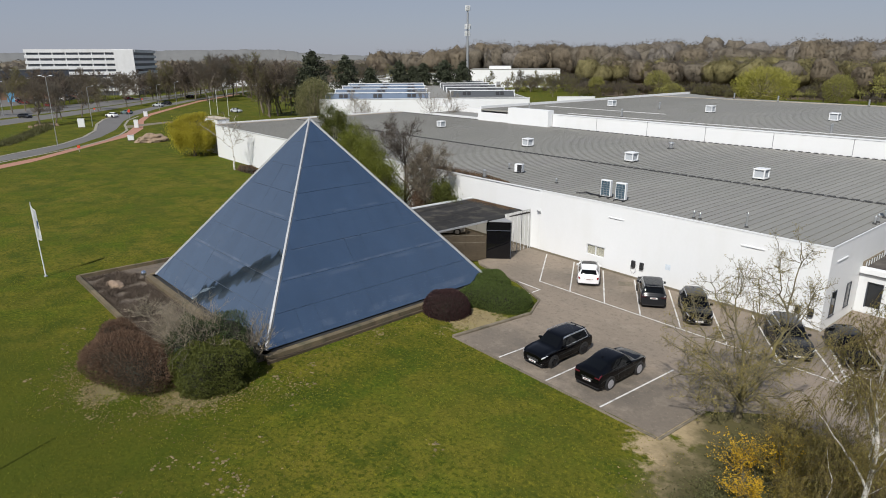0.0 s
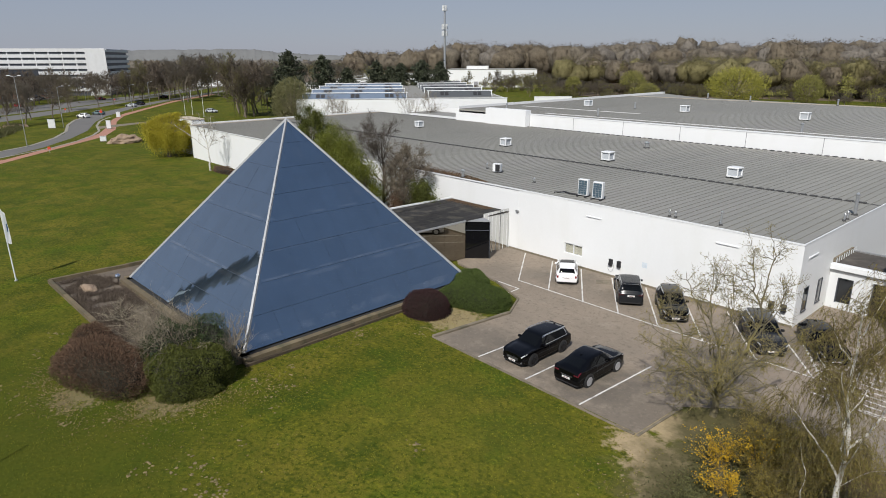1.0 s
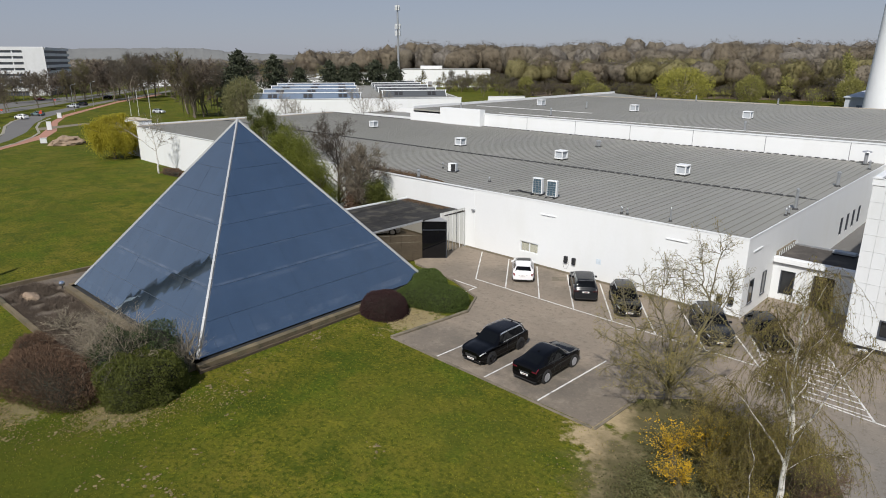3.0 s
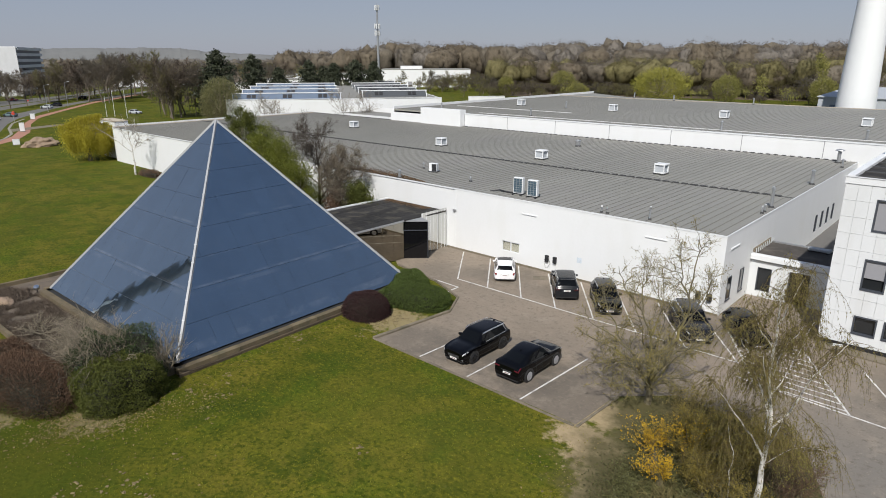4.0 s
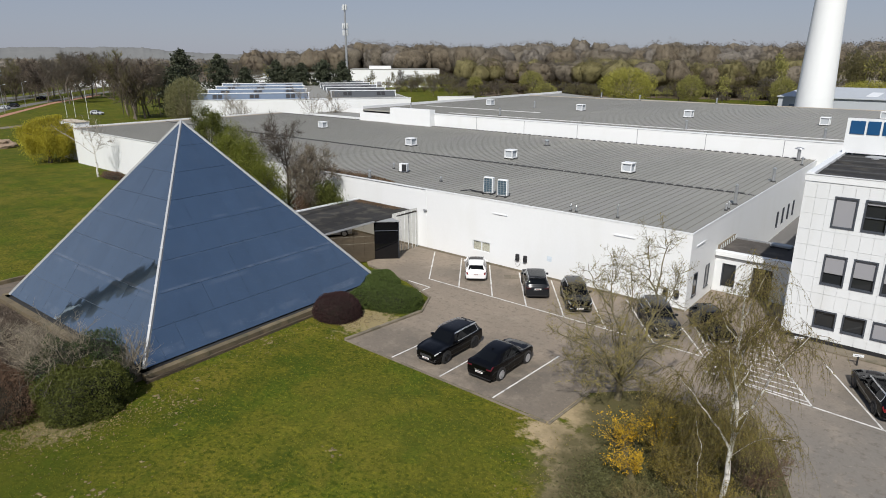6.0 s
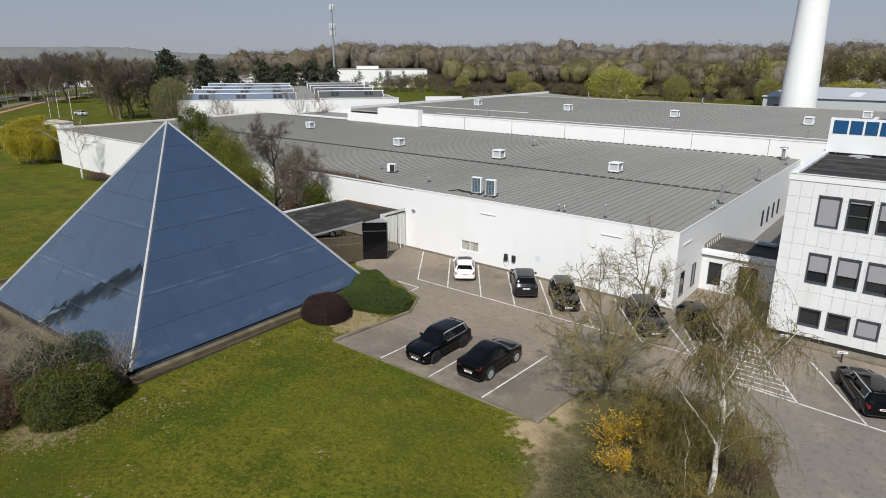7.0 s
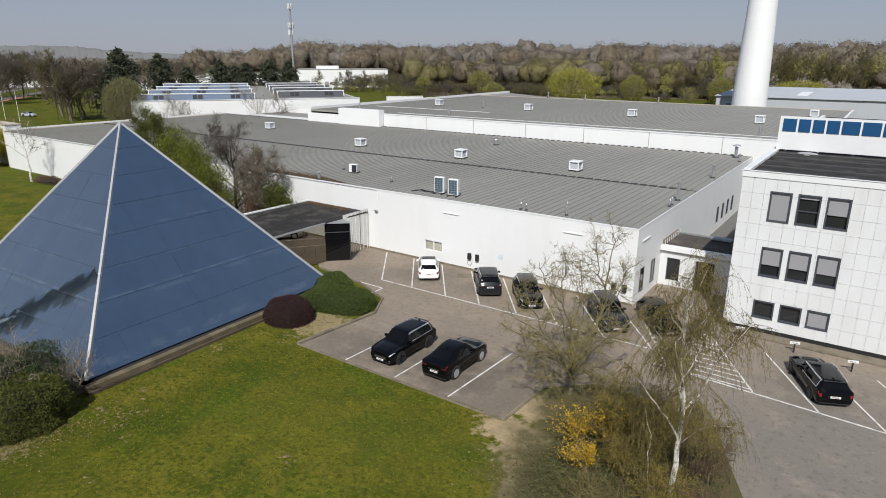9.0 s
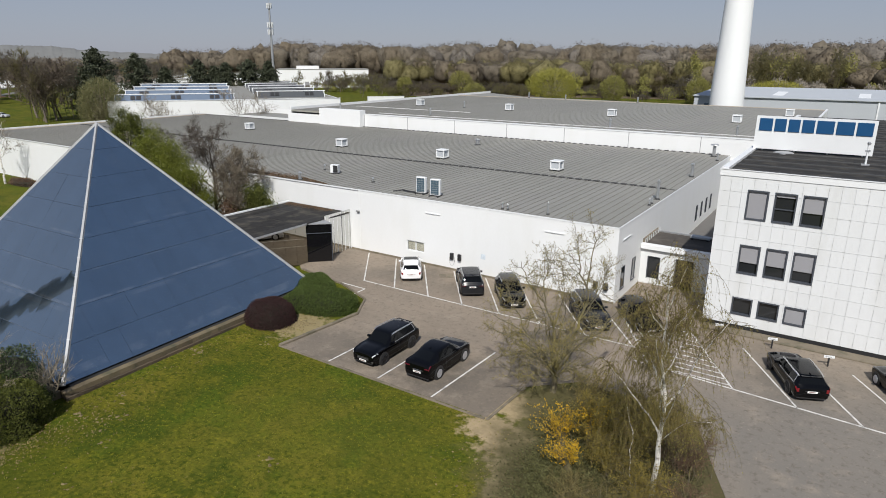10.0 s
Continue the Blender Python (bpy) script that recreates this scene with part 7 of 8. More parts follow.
limbs = [limb_through(r, pts, w, 0.015, 0.08) for w, pts in ((0.08, [(0, 0, 3.6), (-1.7, 0.2, 5.2), (-3.2, 0.3, 6.6), (-4.8, 0.4, 8.0)]), (0.07, [(0, 0, 3.8), (0.9, -0.2, 5.2), (1.7, -0.3, 7.4)]), (0.06, [(-0.1, 0, 4.6), (-1.0, 0.6, 6.6), (-2.0, 0.8, 8.6)]),
          (0.05, [(0, 0, 4.4), (0.9, 0.7, 6.2), (0.8, 1.0, 8.6)]), (0.05, [(-0.2, 0, 5.6), (0.6, -0.5, 7.2), (1.0, -0.8, 9.0)]), (0.05, [(0, 0, 4.2), (1.6, 0.3, 5.2), (3.0, 0.4, 5.8)]))]
shoots = sum((side_shoots(r, run, 12, 1.6, 0.55, 0.15, 0.03, 4) for run in limbs + [stem[6:]]), [])
twigs = sum((side_shoots(r, run, 4, 0.8, 0.6, 0.0, 0.018, 2) for run in shoots), [])
plant("young_birch", (-104.4, 41.0, 0), "small bare white-barked birch by the hall wall", "tree",
      [("trunk", tube_mesh("trunk", stem, "birch_bark", 8), ""), ("branchwork", tube_mesh("branchwork", sum(limbs, []), "birch_bark", 5), ""), ("twig_mass", tube_mesh("twig_mass", sum(shoots + twigs, []), "twig_pale", 3), "")], turn=68.5)
bush("dark_shrub", (-101.5, 42.2, 0), (3.6, 1.2, 0.9), "leaf_rust", "low dark shrubs under the young birch", 4000, 0.1, 0.3, True)


def conifer(at, h, w, label="dark green pine", tiers=16):
    pts, segs = [], [(np.array([0, 0, -0.1]), np.array([0, 0, h * 0.97]), h * 0.018, 0.03)]
    for i in range(tiers):
        f = i / (tiers - 1)
        z = h * (0.16 + 0.82 * f)
        r = w * 0.58 * (1 - f ** 2.0) ** 0.6 * rng.uniform(0.7, 1.2) + 0.3
        for j in range(11):
            t = rng.uniform(0, 2 * math.pi)
            rr = r * rng.uniform(0.7, 1.15)
            tip = np.array([rr * math.cos(t), rr * math.sin(t), z + rng.normal(0, 0.3) - rr * 0.08])
            segs.append((np.array([0, 0, z]), tip, 0.06, 0.02))
            u = rng.uniform(0.1, 1.0, 44)[:, None]
            pts.append(np.array([0, 0, z]) * (1 - u) + tip * u + rng.normal(0, 0.5, (44, 3)) * np.array([1, 1, 0.7]))
    p = np.concatenate(pts)
    return plant("pine_tree", at, label, "tree", [("trunk", tube_mesh("trunk", segs[:1], "bark", 6), ""), ("branchwork", tube_mesh("branchwork", segs[1:], "bark", 3), ""),
                 ("crown", raw_mesh("crown", leaves(p, 0.36, 0.4), 4, "leaf_pine"), "")], "pine trees")


for x, y, h, w in ((-197, 107.5, 20.2, 12), (-193, 102.5, 15, 10), (-216, 132, 18.6, 13), (-213, 141, 14.0, 8.5), (-206, 150, 16.6, 9.5), (-201, 158, 15.6, 10.5), (-195, 164, 16.8, 12.5), (-191, 170, 16.2, 9.5), (-205, 156, 14.4, 8)):
    conifer((x, y, 0), h, w, "dark green pine behind the saw-tooth halls")

# five patterns of bare tree, repeated along the avenue and round the far buildings
patterns = []
for k in range(5):
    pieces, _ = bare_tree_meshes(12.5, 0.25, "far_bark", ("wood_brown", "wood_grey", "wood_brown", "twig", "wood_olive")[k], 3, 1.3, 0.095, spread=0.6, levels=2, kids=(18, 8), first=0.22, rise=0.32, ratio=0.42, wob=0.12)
    patterns.append(pieces)


def bare_row(spots, label, lo=0.8, hi=1.15, group="avenue trees"):
    for x, y in spots:
        plant("avenue_tree", (x, y, 0), label, "tree", patterns[rng.integers(5)], group, turn=rng.uniform(0, 360), scale=rng.uniform(lo, hi))


row = [(-212, 27), (-221, 33), (-231, 37), (-240, 43.5), (-249, 47), (-258, 54), (-268, 58.5), (-279, 68), (-291, 76.5), (-304, 88), (-316, 98), (-328, 109), (-341, 121)]
bare_row([(x + rng.normal(0, 1.2), y + rng.normal(0, 1.2)) for x, y in row], "leafless avenue tree on the grass verge", 0.7, 0.95)
bare_row([(x - 52 + rng.normal(0, 2), y - 4 + rng.normal(0, 2)) for x, y in row], "leafless avenue tree beyond the road", 0.8, 1.05)
bare_row([(-301, 103), (-289, 104.5), (-283.5, 105), (-313, 102.5), (-337, 118.5), (-319, 97)], "leafless tree in the group beside the avenue", 1.12, 1.3, "lawn trees")
bare_row([(-334, 136), (-326, 136.5), (-313, 122), (-339, 147), (-318, 128), (-345, 139), (-305, 114)], "tall leafless tree in the group beside the avenue", 1.25, 1.42, "lawn trees")
bare_row([(-194.7, 89.9), (-196.8, 93.7), (-199.5, 91.5)], "tall many-stemmed leafless tree beside the pines", 1.22, 1.36, "lawn trees")
bare_row([(-205, 99), (-213, 96)], "leafless tree beside the pines", 1.1, 1.25, "lawn trees")
bare_row([(-400 + rng.uniform(-70, 70), 60 + rng.uniform(-50, 260)) for _ in range(22)], "leafless tree among the far buildings", 0.8, 1.2, "far trees")
for x, y, h in ((-129.4, 85.3, 9.2), (-120.1, 98, 10.0)):
    pieces, _ = bare_tree_meshes(h, 0.13, "bark", "twig_pale", 4, 0.9, 0.03, spread=0.6, levels=2, kids=(14, 7), first=0.12, rise=0.5, ratio=0.5, wob=0.1, trunks=2)
    plant("bare_tree", (x, y, 0), "small leafless tree before the saw-tooth halls", "tree", pieces)


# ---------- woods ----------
# the far tint here is lightened for haze too
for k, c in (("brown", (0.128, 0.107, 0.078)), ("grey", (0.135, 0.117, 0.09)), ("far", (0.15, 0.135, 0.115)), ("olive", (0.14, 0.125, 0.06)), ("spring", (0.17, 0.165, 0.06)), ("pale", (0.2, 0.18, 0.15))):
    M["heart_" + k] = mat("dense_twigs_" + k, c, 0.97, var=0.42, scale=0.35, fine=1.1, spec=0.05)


def ball_template(levels):
    """Corners and triangles of a unit ball."""
    bm = bmesh.new()
    bmesh.ops.create_icosphere(bm, subdivisions=levels, radius=1)
    out = np.array([v.co[:] for v in bm.verts]), np.array([[v.index for v in f.verts] for f in bm.faces])
    bm.free()
    return out


BALL, BALL_FACES = ball_template(2)


def heart_mesh(balls, material):
    """Smooth lumpy balls in one mesh."""
    me = bpy.data.meshes.new("twig_heart")
    faces = (BALL_FACES[None] + (np.arange(len(balls)) * len(BALL))[:, None, None]).reshape(-1, 3)
    me.from_pydata(np.concatenate(balls).tolist(), [], faces.tolist())
    me.shade_smooth()
    me.materials.append(M[material])
    return me


def crown_lumps(v, x, y):
    """Uneven radius in each direction of a crown, different from tree to tree."""
    return 1 + 0.18 * np.sin(v[..., 0] * 4.3 + x) * np.cos(v[..., 1] * 4.7 + y) + 0.1 * np.sin(v[..., 2] * 5.1 + x + y) + 0.1 * np.sin(v[..., 0] * 8 + v[..., 2] * 7 + y)


def wood(name, n, where, hlo, hhi, mats, twigs, tl, tw, label, crown=0.42, anywhere=False, stems=2, heart=0.0):
    """A far wood: every tree a dense heart of twigs, a fringe of fine ones and a stem, all of one tint in two meshes."""
    groups, hearts = {m: [] for m in mats}, {m: [] for m in mats}
    for i in range(n):
        x, y = where()
        az, dist = math.degrees(math.atan2(-x, y)), math.hypot(x, y)
        if not anywhere and (38 < az < 53 and dist < 480 or az > 12 and dist < 300 + (az - 12) * 2.6 and az < 44):   # open meadow and the factory
            continue
        h = rng.uniform(hlo, hhi) * (1 + 0.2 * noise.noise(Vector((x * 0.012, y * 0.012, 0))))
        g = noise.noise(Vector((x * 0.018, y * 0.018, 5.0))) + rng.normal(0, 0.22)
        m = mats[int(np.clip((g + 0.5) * len(mats), 0, len(mats) - 1))]
        k = int(twigs * rng.uniform(0.8, 1.2))
        w = h * crown * rng.uniform(0.6, 1.0)
        size, mid = np.array([w, w, h * (0.41 if heart else 0.38)]), np.array([x, y, h * (0.58 if heart else 0.6)])
        if heart:
            hearts[m].append(BALL * (crown_lumps(BALL, x, y) * heart)[:, None] * size + mid)
        d = unit(rng.normal(size=(k, 3)))
        d[:, 2] = np.where(rng.uniform(size=k) < 0.6, np.abs(d[:, 2]), d[:, 2])
        inside, outside = (heart * 0.98, 0.93) if heart else (0.56, 0.98)
        p = d * ((inside + (outside - inside) * rng.uniform(0, 1, k) ** 0.7) * crown_lumps(d, x, y))[:, None] * size + mid
        dirn = d * 0.35 + np.array([0, 0, 0.55]) + rng.normal(0, 0.5, (k, 3))
        dirn = unit(dirn - d * (np.sum(dirn * d, 1) * (0.85 if heart else 0.0))[:, None])
        flat = unit(np.cross(dirn, d + rng.normal(0, 0.25, (k, 3)))) * (tw * rng.uniform(0.5, 1.3, k))[:, None]
        reach = dirn * (tl * rng.uniform(0.4, 1.0, k))[:, None]
        groups[m].append(np.stack([p - reach * 0.5, p + flat, p + reach * 0.5, p - flat], 1).reshape(-1, 3))      # sprays of twigs lying along the crown
        s = np.tile([[x, y, 0.0]], (stems, 1)) + rng.normal(0, 0.3 * stems, (stems, 3)) * [1, 1, 0]
        groups[m].append(blades(s, unit(np.array([0.0, 0, 1.0]) + rng.normal(0, 0.03, (stems, 3))), h * 0.75, 0.4))
    for m in mats:
        if groups[m]:
            ob = tagged(new(name, raw_mesh(name, np.concatenate(groups[m]), 4, m)), label, "woodland", kind="stuff")
            if hearts[m]:
                inner = new("twig_heart", heart_mesh(hearts[m], "heart_" + m[5:]))
                inner.parent = ob
            groups[m] = []


def scrub(name, n, where, label):
    wood(name, n, where, 2.5, 6.5, ["wood_olive", "wood_grey", "wood_spring", "wood_brown"], 150, 1.0, 0.18, label, 0.7, True)


def polar(az0, az1, d0, d1):
    def pick():
        a, d = radians(rng.uniform(az0, az1)), math.sqrt(rng.uniform(d0 * d0, d1 * d1))
        return -d * math.sin(a), d * math.cos(a)
    return pick


def sector(r0, r1, az0, az1, n=24):
    az = [radians(az0 + (az1 - az0) * i / n) for i in range(n + 1)]
    return [(-r1 * math.sin(a), r1 * math.cos(a)) for a in az] + [(-r0 * math.sin(a), r0 * math.cos(a)) for a in reversed(az)]


M["forest_floor"] = mat("leaf_litter_floor", (0.105, 0.078, 0.05), 0.95, var=0.3, scale=0.05, fine=0.6)
tagged(part("woodland_floor", slab(sector(322, 1500, -30, 37), -0.2, 0.03), "forest_floor", kind="structure"), "brown leaf-littered floor of the wood", "ground")
tagged(part("woodland_floor", slab(sector(478, 1500, 37.02, 64), -0.2, 0.03), "forest_floor", kind="structure"), "brown leaf-littered floor of the wood", "ground")
WOODS = ["wood_olive", "wood_brown", "wood_grey", "wood_olive"]
wood("undergrowth", 420, polar(-8, 38, 322, 372), 4, 8, ["wood_brown", "wood_olive", "wood_grey"], 130, 1.3, 0.25, "brown undergrowth along the wood's edge", 0.9, True)
wood("undergrowth", 110, polar(34, 43, 352, 480), 5, 10, ["wood_brown", "wood_olive", "wood_grey"], 160, 1.3, 0.25, "brown undergrowth along the wood's edge", 0.8, True)
wood("undergrowth", 110, polar(40, 57, 472, 492), 6, 11, ["wood_brown", "wood_olive", "wood_grey"], 150, 1.4, 0.27, "brown undergrowth behind the meadow", 0.8, True)
wood("woodland", 400, polar(-8, 47, 330, 430), 14, 19, WOODS, 620, 1.5, 0.2, "leafless brown spring woodland along the horizon", 0.6, heart=0.78)
wood("woodland", 120, polar(35, 56, 485, 620), 21, 26, ["wood_brown", "wood_grey"], 330, 2.0, 0.3, "leafless woodland behind the meadow", 0.5, heart=0.78)
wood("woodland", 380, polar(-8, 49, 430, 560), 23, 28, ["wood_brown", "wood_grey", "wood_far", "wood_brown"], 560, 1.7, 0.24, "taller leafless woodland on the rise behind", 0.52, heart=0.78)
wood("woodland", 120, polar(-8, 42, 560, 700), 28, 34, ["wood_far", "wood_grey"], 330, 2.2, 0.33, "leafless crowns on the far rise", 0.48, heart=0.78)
wood("woodland_edge", 130, polar(-8, 44, 296, 345), 7, 12, ["wood_olive", "wood_spring", "wood_grey", "wood_pale"], 300, 1.6, 0.15, "young budding trees along the wood's edge", 0.42)
wood("birch_stand", 46, polar(-7, 14, 318, 345), 17, 23, ["wood_spring", "wood_olive"], 360, 1.8, 0.18, "tall budding birches with pale stems at the wood's edge", 0.2, True, 4)
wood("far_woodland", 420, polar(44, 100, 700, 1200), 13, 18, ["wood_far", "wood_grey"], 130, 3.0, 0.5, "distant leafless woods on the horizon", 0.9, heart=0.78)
wood("mid_woodland", 150, polar(44, 66, 330, 640), 10, 15, WOODS, 200, 1.8, 0.3, "leafless trees between the far industrial roofs", 0.5)
wood("mid_woodland", 130, polar(66, 92, 480, 680), 10, 15, ["wood_grey", "wood_brown"], 200, 1.8, 0.34, "leafless trees around the far town", 0.5)


def grove(x0, x1, y0, y1):
    return lambda: (rng.uniform(x0, x1), rng.uniform(y0, y1))


wood("grove", 30, grove(-352, -285, 102, 150), 14, 18, ["wood_brown", "wood_grey"], 560, 1.4, 0.12, "leafless brown grove beside the avenue", 0.3, True)
wood("grove", 10, grove(-207, -193, 88, 100), 13.5, 17.5, ["wood_brown", "wood_grey"], 560, 1.2, 0.07, "tall leafless trees beside the pines", 0.24, True)
scrub("hedgerow", 150, polar(-6, 40, 285, 345), "low budding scrub on the meadow before the woods")
scrub("hedgerow", 60, polar(36, 52, 345, 400), "low budding scrub before the factory")


def far_willow(at, h, w, label, k=9000, leaf=0.34, material="leaf_willow_far", name="green_willow", group="green willows"):
    p, d = lumpy(k, (w / 2, w / 2, h * 0.5), 0.14, 1.0, 0.35)
    p[:, 2] = np.maximum(p[:, 2] + h * 0.5, 0.3)
    segs = [(np.zeros(3), np.array([0, 0, h * 0.3]), 0.5, 0.35)] + [(np.array([0, 0, h * 0.25]), q, 0.2, 0.04) for q in p[::180]]
    plant(name, at, label, "tree", [("trunk", tube_mesh("trunk", segs[:1], "bark", 6), ""), *[("limb", tube_mesh("limb", [seg], "twig_pale", 4), "") for seg in segs[1:]],
          ("crown", raw_mesh("crown", np.concatenate([blades(p[::2], unit(d[::2] * 0.4 + rng.normal(0, 0.4, d[::2].shape) + np.array([0, 0, 0.5])), leaf * 3, leaf * 0.4), leaves(p, leaf * 0.6)]), 4, material), "")], group)


for x, y, h, w, lab in ((-115.4, 262, 14.4, 24, "large round willow in yellow-green leaf before the woods"), (-93, 275, 11.6, 11, "willow in yellow-green leaf before the woods"), (-174, 280, 12, 13, "young willow in yellow-green leaf before the woods"),
                        (-155, 262, 6.8, 10, "low yellow-green willow scrub"), (-60, 285, 11, 10, "young yellow-green willow before the woods"), (-32, 292, 10, 22, "low willow scrub in fresh leaf"), (-196, 262, 9, 8, "young yellow-green tree on the meadow")):
    far_willow((x, y, 0), h, w, lab, material="leaf_willow_far" if w > 20 else "wood_spring", k=9000 if w > 20 else 4500)

far_willow((-150.5, 82.5, 0), 13.6, 10.5, "round-headed olive tree just coming into bud", 16000, 0.2, "leaf_round", "round_tree", "")

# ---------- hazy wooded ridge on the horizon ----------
# the ridge's grey base colour carries the haze of distance
M["far_ridge"] = mat("woods_with_painted_haze", (0.165, 0.168, 0.165), 0.95, var=0.12, scale=0.01, fine=0.05, spec=0.0)
RISE = ((40, 0.001), (52, 0.003), (57, 0.0045), (61, 0.0078), (64, 0.013), (66, 0.0138), (73, 0.0125), (76, 0.0105), (84, 0.009), (97, 0.006))
bm = bmesh.new()
rows = []
for i in range(571):
    az = 40 + i * 0.1
    k = max(q for q in range(len(RISE) - 1) if RISE[q][0] <= az + 1e-6)
    (a0, e0), (a1, e1) = RISE[k], RISE[k + 1]
    top = 18 + 2600 * (e0 + (e1 - e0) * (az - a0) / (a1 - a0)) + 5 * noise.noise(Vector((az * 1.1, 0, 0))) + 2.5 * noise.noise(Vector((az * 6, 3, 0)))
    c, q = -math.sin(radians(az)), math.cos(radians(az))
    rows.append([bm.verts.new((c * d, q * d, z)) for d, z in ((2480, -2), (2540, top * 0.6), (2600, top), (2700, top * 0.8), (3000, -2))])
for a, c in zip(rows, rows[1:]):
    for j in range(4):
        bm.faces.new((a[j], a[j + 1], c[j + 1], c[j]))
bmesh.ops.recalc_face_normals(bm, faces=bm.faces[:])
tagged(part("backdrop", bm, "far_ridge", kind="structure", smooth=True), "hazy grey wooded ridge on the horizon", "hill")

# ---------- far buildings ----------
# saw-tooth roofed halls west of the long hall, turned away from it
M["deck_concrete"] = mat("pale_deck_concrete", (0.6, 0.61, 0.61), 0.8, var=0.08, scale=0.1, fine=1.0, dark=((0.4, 0.4, 0.38), 0.4, 0.2), streak=(1, 1, 0.3))
M["dark_glazing"] = glass("dark_glazing", (0.075, 0.08, 0.085), rough=0.3)
saw = thing("saw_tooth_hall", (-148.6, 84.6, 0), "white factory hall with saw-tooth roofs, blue-glazed and dark", "factory hall", turn=53.1)
part("wall", boxes((-1.5, 53, -2.6, -2.3, 0, 8.0)), "white_wall", saw)
part("wall", boxes((-1.5, -1.2, -2.3, 92, 0, 7.9)), "white_wall", saw)
part("wall", boxes((52.7, 53, -2.3, 92, 0, 7.9)), "white_wall", saw)
part("coping", boxes((-1.6, 53.1, -2.7, -2.1, 8.0, 8.12)), "white_metal", saw)
part("roof", boxes((-1.2, 52.7, -2.3, 92, 7.6, 7.88)), "roof_sheet", saw)
for x0, x1, yo, n, pitch, glazing, spots in ((0, 26.8, 0, 4, 22.0, "solar", (0.17, 0.5, 0.83)), (33, 50.5, 8, 5, 19.0, "dark_glazing", (0.25, 0.77))):
    for k in range(n):
        y = yo + pitch * k
        bm = bmesh.new()
        v = [bm.verts.new(p) for p in ((x0, y - 1.5, 7.9), (x1, y - 1.5, 7.9), (x1, y, 9.4), (x0, y, 9.4), (x1, y + pitch * 0.62, 7.9), (x0, y + pitch * 0.62, 7.9))]
        bm.faces.new((v[0], v[1], v[2], v[3]))
        bm.faces.new((v[1], v[4], v[2]))
        bm.faces.new((v[0], v[3], v[5]))
        tooth = part("saw_tooth", bm, glazing, saw)
        bm = sheet([(x0, y + 0.1, 9.4), (x1, y + 0.1, 9.4), (x1, y + pitch * 0.62, 8.0), (x0, y + pitch * 0.62, 8.0)], 0.12)
        part("tooth_back", bm, "roof_sheet", tooth)
        part("ridge_cap", boxes((x0 - 0.3, x1 + 0.3, y - 0.12, y + 0.15, 9.4, 9.6)), "white_metal", tooth)
        for xx in (x0, x1):
            bm = bmesh.new()
            tube(bm, (xx, y - 1.6, 7.9), (xx, y - 0.05, 9.4), 0.1, 0.1, 6)
            tube(bm, (xx, y, 9.4), (xx, y + pitch * 0.62, 8.0), 0.1, 0.1, 6)
            part("rim", bm, "white_metal", tooth)
        for s in spots:
            xc = x0 + (x1 - x0) * s
            m = Matrix.Translation((xc, y - 0.72, 8.72)) @ pose(0, 0, 0, -45, 0, 0)
            for w in (-0.62, 0.62):
                bm = bmesh.new()
                box(bm, w - 0.5, w + 0.5, -0.12, 0.05, -0.55, 0.55, m)
                part("hatch", bm, "plastic", tooth)
t = thing("low_wall_block", label="plain white wall block beside the rear hall", category="building")
part("wall", boxes((-131, -96, 105.6, 106.0, 0, 6.4), (-122.0, -95.5, 96, 96.3, 0, 5.6)), "white_wall", t)
part("roof", boxes((-122, -95.5, 96.3, 105.6, 5.0, 5.4)), "roof_sheet", t)
t = thing("roof_cabin", (-127.2, 47.2, 0), "plain cream stair cabin at the hall's far corner", "building")
part("wall", boxes((-3.8, 3.8, -1.2, 1.2, 0, 6.8)), "white_wall", t)
part("roof", boxes((-3.9, 3.9, -1.3, 1.3, 6.8, 6.95)), "coping", t)
for x, y0, y1, z in ((-121.6, 45.2, 89, 6.35),):
    part("parapet", boxes((x - 0.5, x - 0.1, y0, y1, 0, z)), "white_wall", hall)

# white factory beyond the meadow
t = thing("far_factory", (-290, 303, 0), "white flat-roofed factory beyond the meadow", "factory", turn=43)
part("wall", boxes((-29, 28, -1.0, 34, 0, 11.0)), "white_wall", t)
part("roof", boxes((-29.2, 28.2, -1.2, 34.2, 11.0, 11.3)), "roof_sheet", t)
part("roof_cabin", boxes((-17, -3, 3, 10, 11.3, 13.2)), "white_wall", t)
for k in range(6):
    part("loading_bay", boxes((-12 + 5.6 * k, -9.5 + 5.6 * k, -1.08, -1.01, 0, 3.6)), "blind", t)
t = thing("garden_wall", (-162, 204, 0), "low white wall at the meadow's edge", "wall", turn=52)
part("wall", boxes((-7.5, 7.5, -0.2, 0.2, 0, 3.2)), "white_wall", t)
part("cap", boxes((-7.6, 7.6, -0.3, 0.3, 3.2, 3.4)), "white_metal", t)

# grey sheds on the right behind the rear hall
t = thing("grey_shed", label="long grey sheet-metal shed with a shallow roof", category="shed")
part("wall", boxes((-37, 60, 172, 172.4, 0, 9.4)), "shed_sheet", t)
part("wall", boxes((-37, -36.6, 172.4, 230, 0, 9.4)), "shed_sheet", t)
part("roof", sheet([(-37.3, 171.6, 9.42), (60, 171.6, 9.42), (60, 205, 10.6), (-37.3, 205, 10.6)], 0.2), "shed_sheet", t)
part("roof", sheet([(-37.3, 205.01, 10.6), (60, 205.01, 10.6), (60, 232, 9.42), (-37.3, 232, 9.42)], 0.2), "shed_sheet", t)
for x in (-20, -2, 14, 30):
    part("roof_light", sheet([(x, 178, 9.7), (x + 2.4, 178, 9.7), (x + 2.4, 190, 10.12), (x, 190, 10.12)], 0.06), "white_metal", t)
